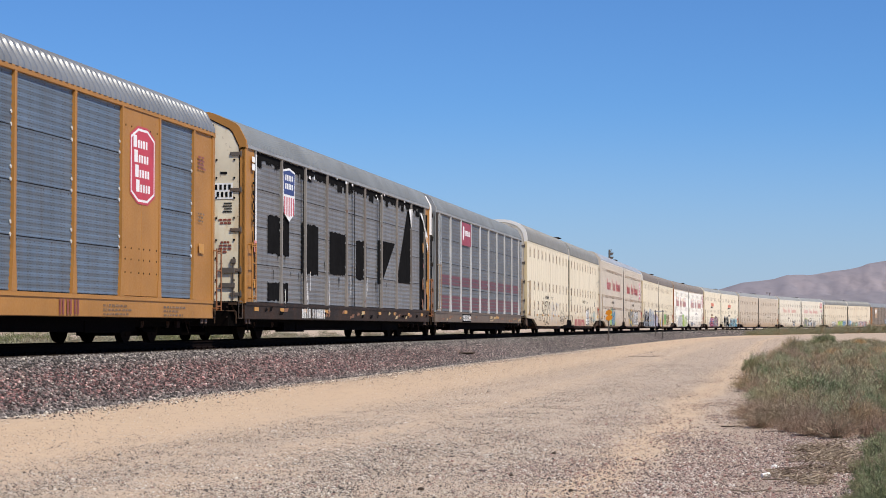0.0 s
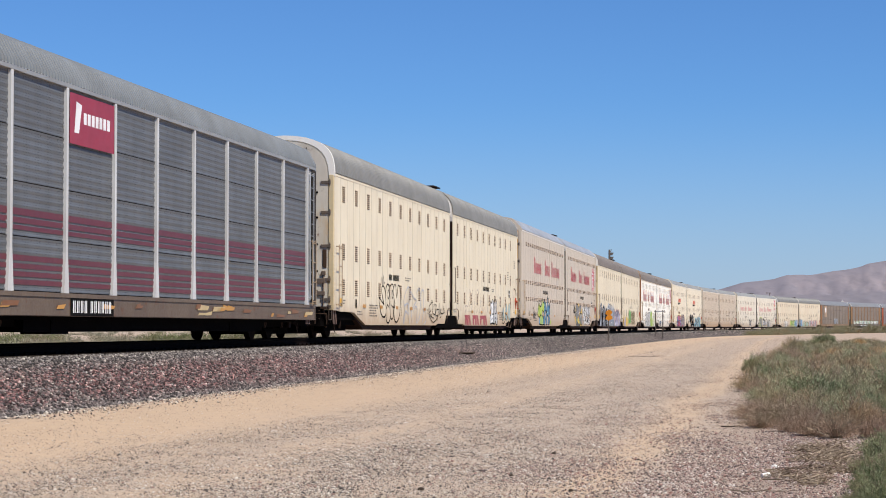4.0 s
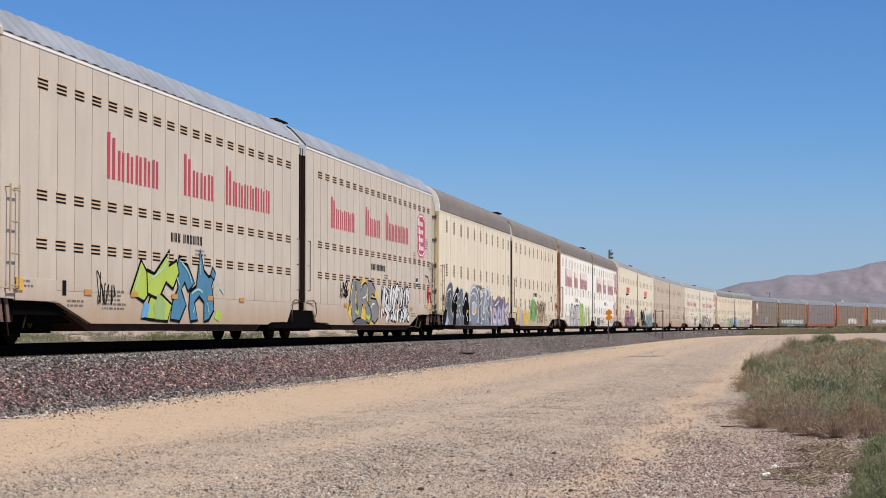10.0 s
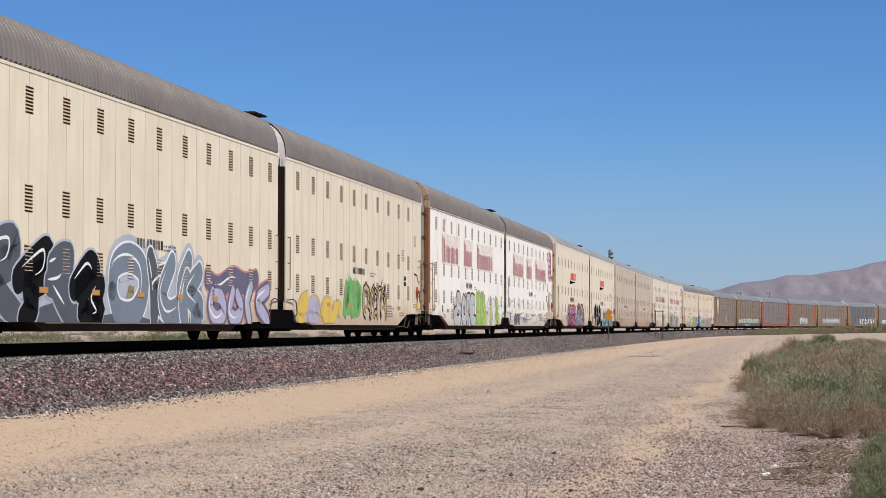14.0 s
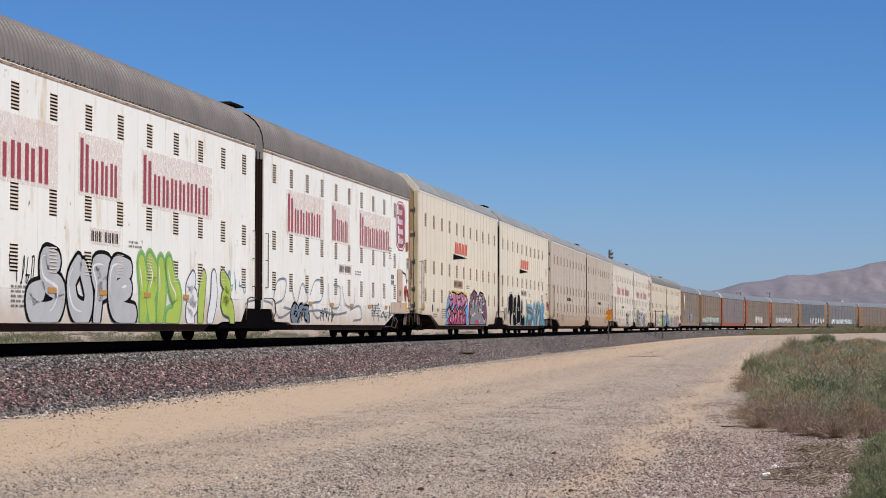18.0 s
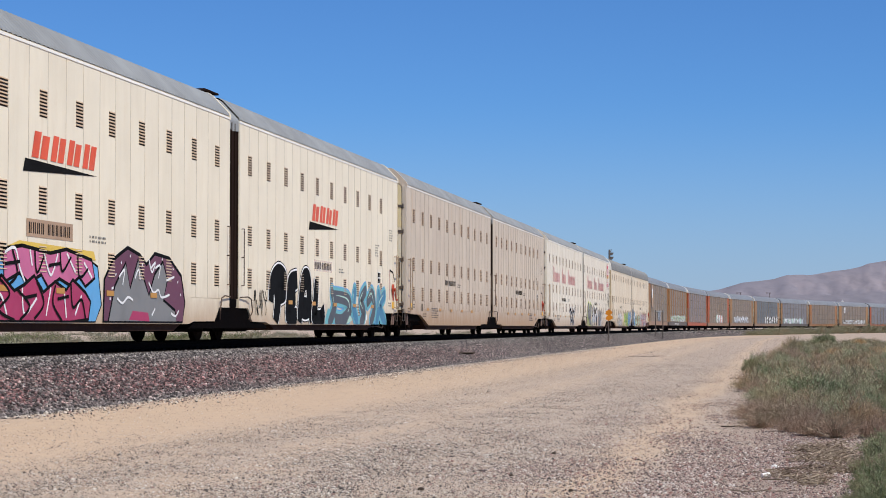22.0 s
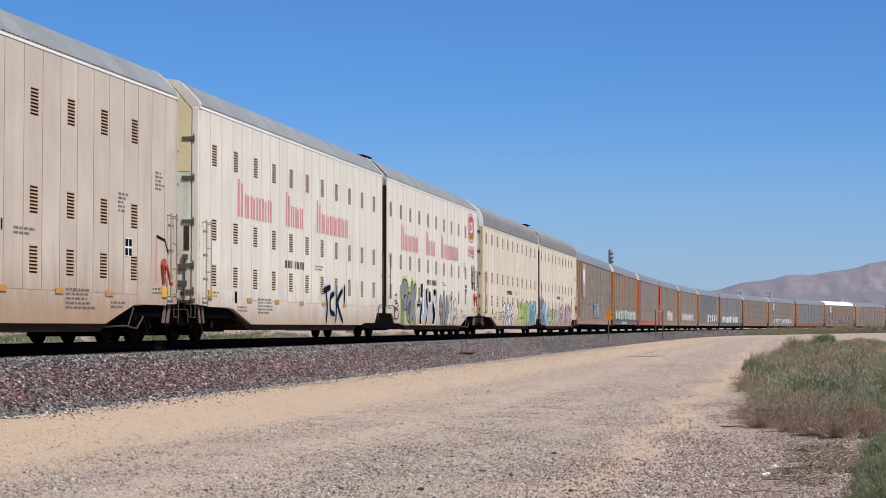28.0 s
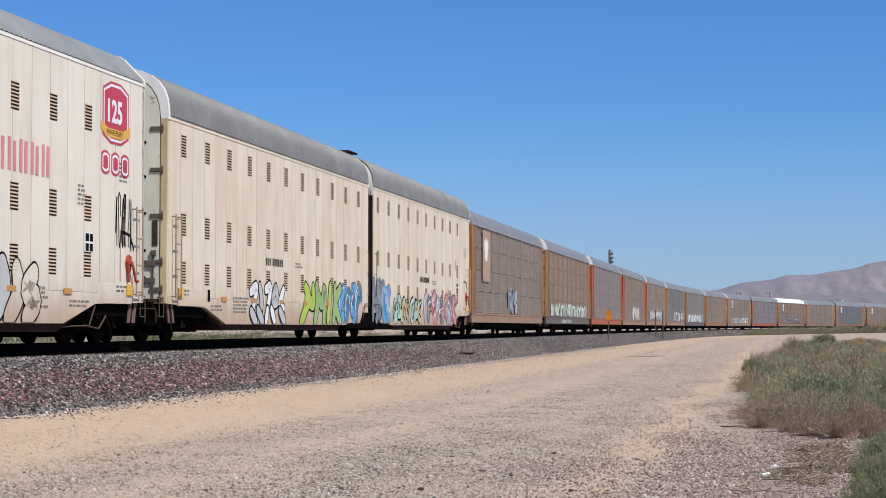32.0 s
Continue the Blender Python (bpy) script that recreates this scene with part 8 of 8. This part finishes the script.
far = []
for _ in range(260):      # beyond the near brush on the road's far side
    d0 = 1 / rng.uniform(1 / 185, 1 / 100)
    x, y = on_track(d0 - 52, brush_edge(d0 - 52) + abs(rng.normal(0, 1)) * (2.0 + d0 * 0.05))
    if 0.12 < x / y < 0.26:
        far.append((float(x), float(y), rng.uniform(0.6, 1.1), rng.uniform(0.30, 0.55)))
for _ in range(250):      # along the outside of the bend
    s_here = rng.uniform(262, 445)
    x, y = on_track(s_here, 4.4 + rng.exponential(1.3))
    far.append((float(x), float(y), rng.uniform(0.7, 2.0), (0.45 + 0.85 * rng.uniform(0, 1)) * float(np.interp(s_here, (252, 440), (0.9, 2.4)))))
brush_field("far_brush", "low olive and tan desert brush along the bend", far, far_leaf)
back = []
while len(back) < 400:    # the plain behind the train
    y = 1 / rng.uniform(1 / 430, 1 / 62)
    x = y * rng.uniform(-0.25, 0.10)
    if lane_of(np.array([x]), np.array([y]))[0] < -6:
        back.append((float(x), float(y), rng.uniform(0.7, 2.2), rng.uniform(0.3, 1.1)))
green = []
for a0, a1, n in ((-0.148, -0.090, 60), (-0.226, -0.196, 26)):
    for _ in range(n):
        y = rng.uniform(92, 150)
        green.append((float(y * rng.uniform(a0, a1)), float(y), rng.uniform(0.9, 1.9), rng.uniform(0.75, 1.25)))
brush_field("green_brush", "dark olive green brush beyond the track", green, leaf_material("olive_brush_leaf", (0.07, 0.085, 0.04), (0.20, 0.22, 0.10), (0.13, 0.11, 0.06), False))
brush_field("plain_brush", "grey-green and tan brush on the plain behind the train", back, plain_leaf)

# poles and masts far behind the train
pole_dark = paint("pole_dark", (0.12, 0.11, 0.105), amount=0.2, rough=0.8)
pole_white = paint("pole_white", (0.72, 0.72, 0.70), amount=0.15)


def far_place(sx_, dist):
    return (sx_ - 784) / 3485.0 * dist, dist


mast = tagged(new("signal_mast"), "dark lattice railway mast with stacked lamp heads", "mast")
x, y = far_place(1081, 330)
mast.matrix_basis = pose(x, y, 0)
q = Shape()
q.rod((-0.2, 0, 0), (-0.2, 0, 14.3), 0.17, 6)
q.rod((0.2, 0, 0), (0.2, 0, 13.9), 0.05, 5)
for k in range(18):
    q.rod((-0.2, 0, 0.8 * k), (0.2, 0, 0.8 * k + (0.8 if k % 2 else 0)), 0.03, 4)
part("lattice", q.mesh("lattice", pole_dark), mast)
for k, z in enumerate((11.5, 12.2, 12.9, 13.6)):
    part("lamp_head", Shape().prism([(-0.1, z - 0.26), (0.40, z - 0.12), (0.48, z + 0.18), (0.0, z + 0.22)], -0.16, 0.16).mesh("lamp_head", pole_dark), mast)
for sx_, w in ((1310, 1.3), (1362, 1.1)):
    dist = 620
    pole = tagged(new("light_pole"), "distant light pole with a short crossarm", "pole", "light poles")
    x, y = far_place(sx_, dist)
    pole.matrix_basis = pose(x, y, 0)
    part("shaft", Shape().rod((0, 0, 0), (0, 0, 12.2), 0.14, 6, 0, 0.09).mesh("shaft", pole_dark), pole)
    part("crossarm", Shape().box(-w, w * 0.3, -0.08, 0.08, 12.05, 12.19, c=0.02).mesh("crossarm", pole_dark), pole)
    for dx in (-w * 0.8, w * 0.1):
        part("lamp_head", Shape().box(dx - 0.26, dx + 0.26, -0.2, 0.2, 11.92, 12.07, c=0.04).mesh("lamp_head", pole_dark), pole)
x, y = far_place(1491, 640)
thin = tagged(new("antenna_mast"), "thin white antenna mast", "mast")
thin.matrix_basis = pose(x, y, 0)
part("shaft", Shape().rod((0, 0, 0), (0, 0, 10.2), 0.16, 6, 0, 0.07).mesh("shaft", pole_white), thin)
for z in (8.2, 9.4):
    part("antenna", Shape().box(-0.4, 0.4, -0.2, 0.2, z, z + 0.35, c=0.05).mesh("antenna", pole_white), thin)

# litter, sticks and a lost plank
bark = paint("grey_bark", (0.20, 0.155, 0.12), amount=0.4, rough=0.9)
scorched = paint("dark_wood", (0.055, 0.042, 0.035), amount=0.4, rough=0.9)
r2 = random.Random(12)


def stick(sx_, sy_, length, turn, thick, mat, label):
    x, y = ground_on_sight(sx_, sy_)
    q = Shape()
    pts = [Vector((length * (k / 4 - 0.5), r2.uniform(-0.03, 0.03) * length, thick + r2.uniform(0, 0.04) * length)) for k in range(5)]
    for k in range(4):
        q.rod(pts[k], pts[k + 1], thick * (1 - 0.15 * k), 6, 0, thick * (1 - 0.15 * (k + 1)))
    for k in (1, 2, 3):
        q.rod(pts[k], pts[k] + Vector((0.12 * length, r2.uniform(-0.16, 0.16) * length, 0.05 * length)), thick * 0.5, 5, 0, thick * 0.2)
    ob = tagged(new("stick", q.mesh("stick", mat)), label, "stick", "fallen sticks")
    ob.matrix_basis = pose(x, y, 0, 0, 0, turn)


for sx_, sy_, ln, turn, th in ((1380, 838, 0.5, 10, 0.006), (1440, 800, 0.6, -35, 0.008), (1470, 830, 0.55, 15, 0.008), (1425, 818, 0.45, 40, 0.007), (1350, 872, 0.5, 0, 0.006), (1400, 852, 0.5, -25, 0.006)):
    stick(sx_, sy_, ln, turn, th, bark if r2.random() < 0.6 else scorched, "dry broken stick lying on gravel")
q = Shape()
for k, (sx_, sy_, size) in enumerate(((1452, 818, 0.36), (1480, 800, 0.42), (1470, 838, 0.32), (1508, 822, 0.36), (1430, 800, 0.26), (1395, 846, 0.24), (1440, 858, 0.24), (1476, 812, 0.3))):
    x, y = ground_on_sight(sx_, sy_)
    at = Vector((x, y, 0))
    for _ in range(120):
        a, ln, rr = r2.uniform(0, 6.28), size * r2.uniform(0.15, 0.7), size * 0.95 * r2.random()
        w = r2.uniform(0, 6.28)
        tilt = r2.uniform(-0.6, 0.6)
        mid = Vector((rr * math.cos(w), rr * math.sin(w), abs(tilt) * ln * 0.40 + 0.006 + 0.06 * r2.random() ** 2))
        half = Vector((math.cos(a), math.sin(a), tilt)) * ln / 2
        bend = Vector((r2.uniform(-0.1, 0.1), r2.uniform(-0.1, 0.1), r2.uniform(0, 0.12))) * ln
        lo, hi = mid - half, mid + half
        lo.z, hi.z = max(lo.z, 0.004), max(hi.z, 0.004)
        th = r2.uniform(0.002, 0.006)
        q.rod(at + lo, at + mid + bend, th, 4, 0, th * 0.8)
        q.rod(at + mid + bend, at + hi, th * 0.8, 4, 0, th * 0.4)
tagged(new("dead_brush", q.mesh("dead_brush", twig_mat)), "tangled dead grey-brown twigs on the gravel", "dead brush", kind="stuff")
# dark streaks in stick form; the second stands in for a bush's shade
for sx_, sy_, ln in ((1296, 757, 0.3), (1305, 671, 0.4), (1140, 633, 1.4)):
    stick(sx_, sy_, ln, 4, 0.010, scorched, "dark streak lying on the sandy road")
x, y, th = track(24.5, 2.9)
plank = tagged(new("plank", Shape().box(-0.95, 0.95, -0.07, 0.07, 0, 0.05, c=0.01).mesh("plank", scorched)), "dark weathered plank lying on the ballast bank", "plank")
plank.matrix_basis = pose(x, y, 0.30, -22, 0, 62)
cup_white = paint("paper_white", (0.82, 0.81, 0.78), amount=0.1)
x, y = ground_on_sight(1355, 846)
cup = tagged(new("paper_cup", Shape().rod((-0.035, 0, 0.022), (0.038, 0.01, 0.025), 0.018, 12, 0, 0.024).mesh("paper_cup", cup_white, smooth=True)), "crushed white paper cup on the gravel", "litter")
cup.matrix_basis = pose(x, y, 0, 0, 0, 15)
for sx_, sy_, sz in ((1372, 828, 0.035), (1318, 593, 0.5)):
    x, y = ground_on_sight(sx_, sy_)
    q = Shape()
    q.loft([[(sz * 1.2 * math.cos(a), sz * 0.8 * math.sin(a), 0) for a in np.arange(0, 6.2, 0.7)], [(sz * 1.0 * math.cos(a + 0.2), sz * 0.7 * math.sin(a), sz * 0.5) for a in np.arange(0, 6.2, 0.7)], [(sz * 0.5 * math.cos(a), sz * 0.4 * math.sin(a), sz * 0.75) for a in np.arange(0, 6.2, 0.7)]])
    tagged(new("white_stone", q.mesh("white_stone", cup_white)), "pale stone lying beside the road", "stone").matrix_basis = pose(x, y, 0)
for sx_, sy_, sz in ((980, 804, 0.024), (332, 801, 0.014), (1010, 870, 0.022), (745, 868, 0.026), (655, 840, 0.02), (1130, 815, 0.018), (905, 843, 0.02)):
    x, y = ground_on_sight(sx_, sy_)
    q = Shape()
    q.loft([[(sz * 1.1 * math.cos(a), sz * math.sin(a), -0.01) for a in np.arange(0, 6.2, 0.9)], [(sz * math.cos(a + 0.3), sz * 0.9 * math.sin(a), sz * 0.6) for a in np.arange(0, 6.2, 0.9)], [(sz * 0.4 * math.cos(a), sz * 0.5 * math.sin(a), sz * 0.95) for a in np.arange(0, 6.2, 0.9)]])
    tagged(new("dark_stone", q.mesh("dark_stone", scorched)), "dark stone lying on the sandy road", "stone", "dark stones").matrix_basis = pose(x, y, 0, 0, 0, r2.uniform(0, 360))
# ---------------------------------------------------------------- motion
def motions():
    times = [0.0] + [0.5 * k for k in range(1, 65)]
    for ob, s0, length, half_base in TRAIN:
        rows = []
        for t in times:
            m = car_pose(s0 + length / 2 - SPEED * t, half_base)
            rows.append((t, m @ Matrix.Translation((-length / 2, 0, 0))))
        walk(ob, rows)
    # wheels roll: one run of keys for leading axles, one for trailing, shared by all cars
    shared = {}
    for ob, ax in AXLES:
        if ax not in shared:
            rows = [(k / 30, pose(ax, 0, 0.42, 0, -math.degrees(SPEED * k / 30 / 0.42) % 360, 0)) for k in range(0, 961)]
            walk(ob, rows)
            shared[ax] = ob.animation_data
        else:
            ob.rotation_mode = "QUATERNION"
            keys = ob.animation_data_create()
            keys.action = shared[ax].action
            keys.action_slot = shared[ax].action_slot


motions()
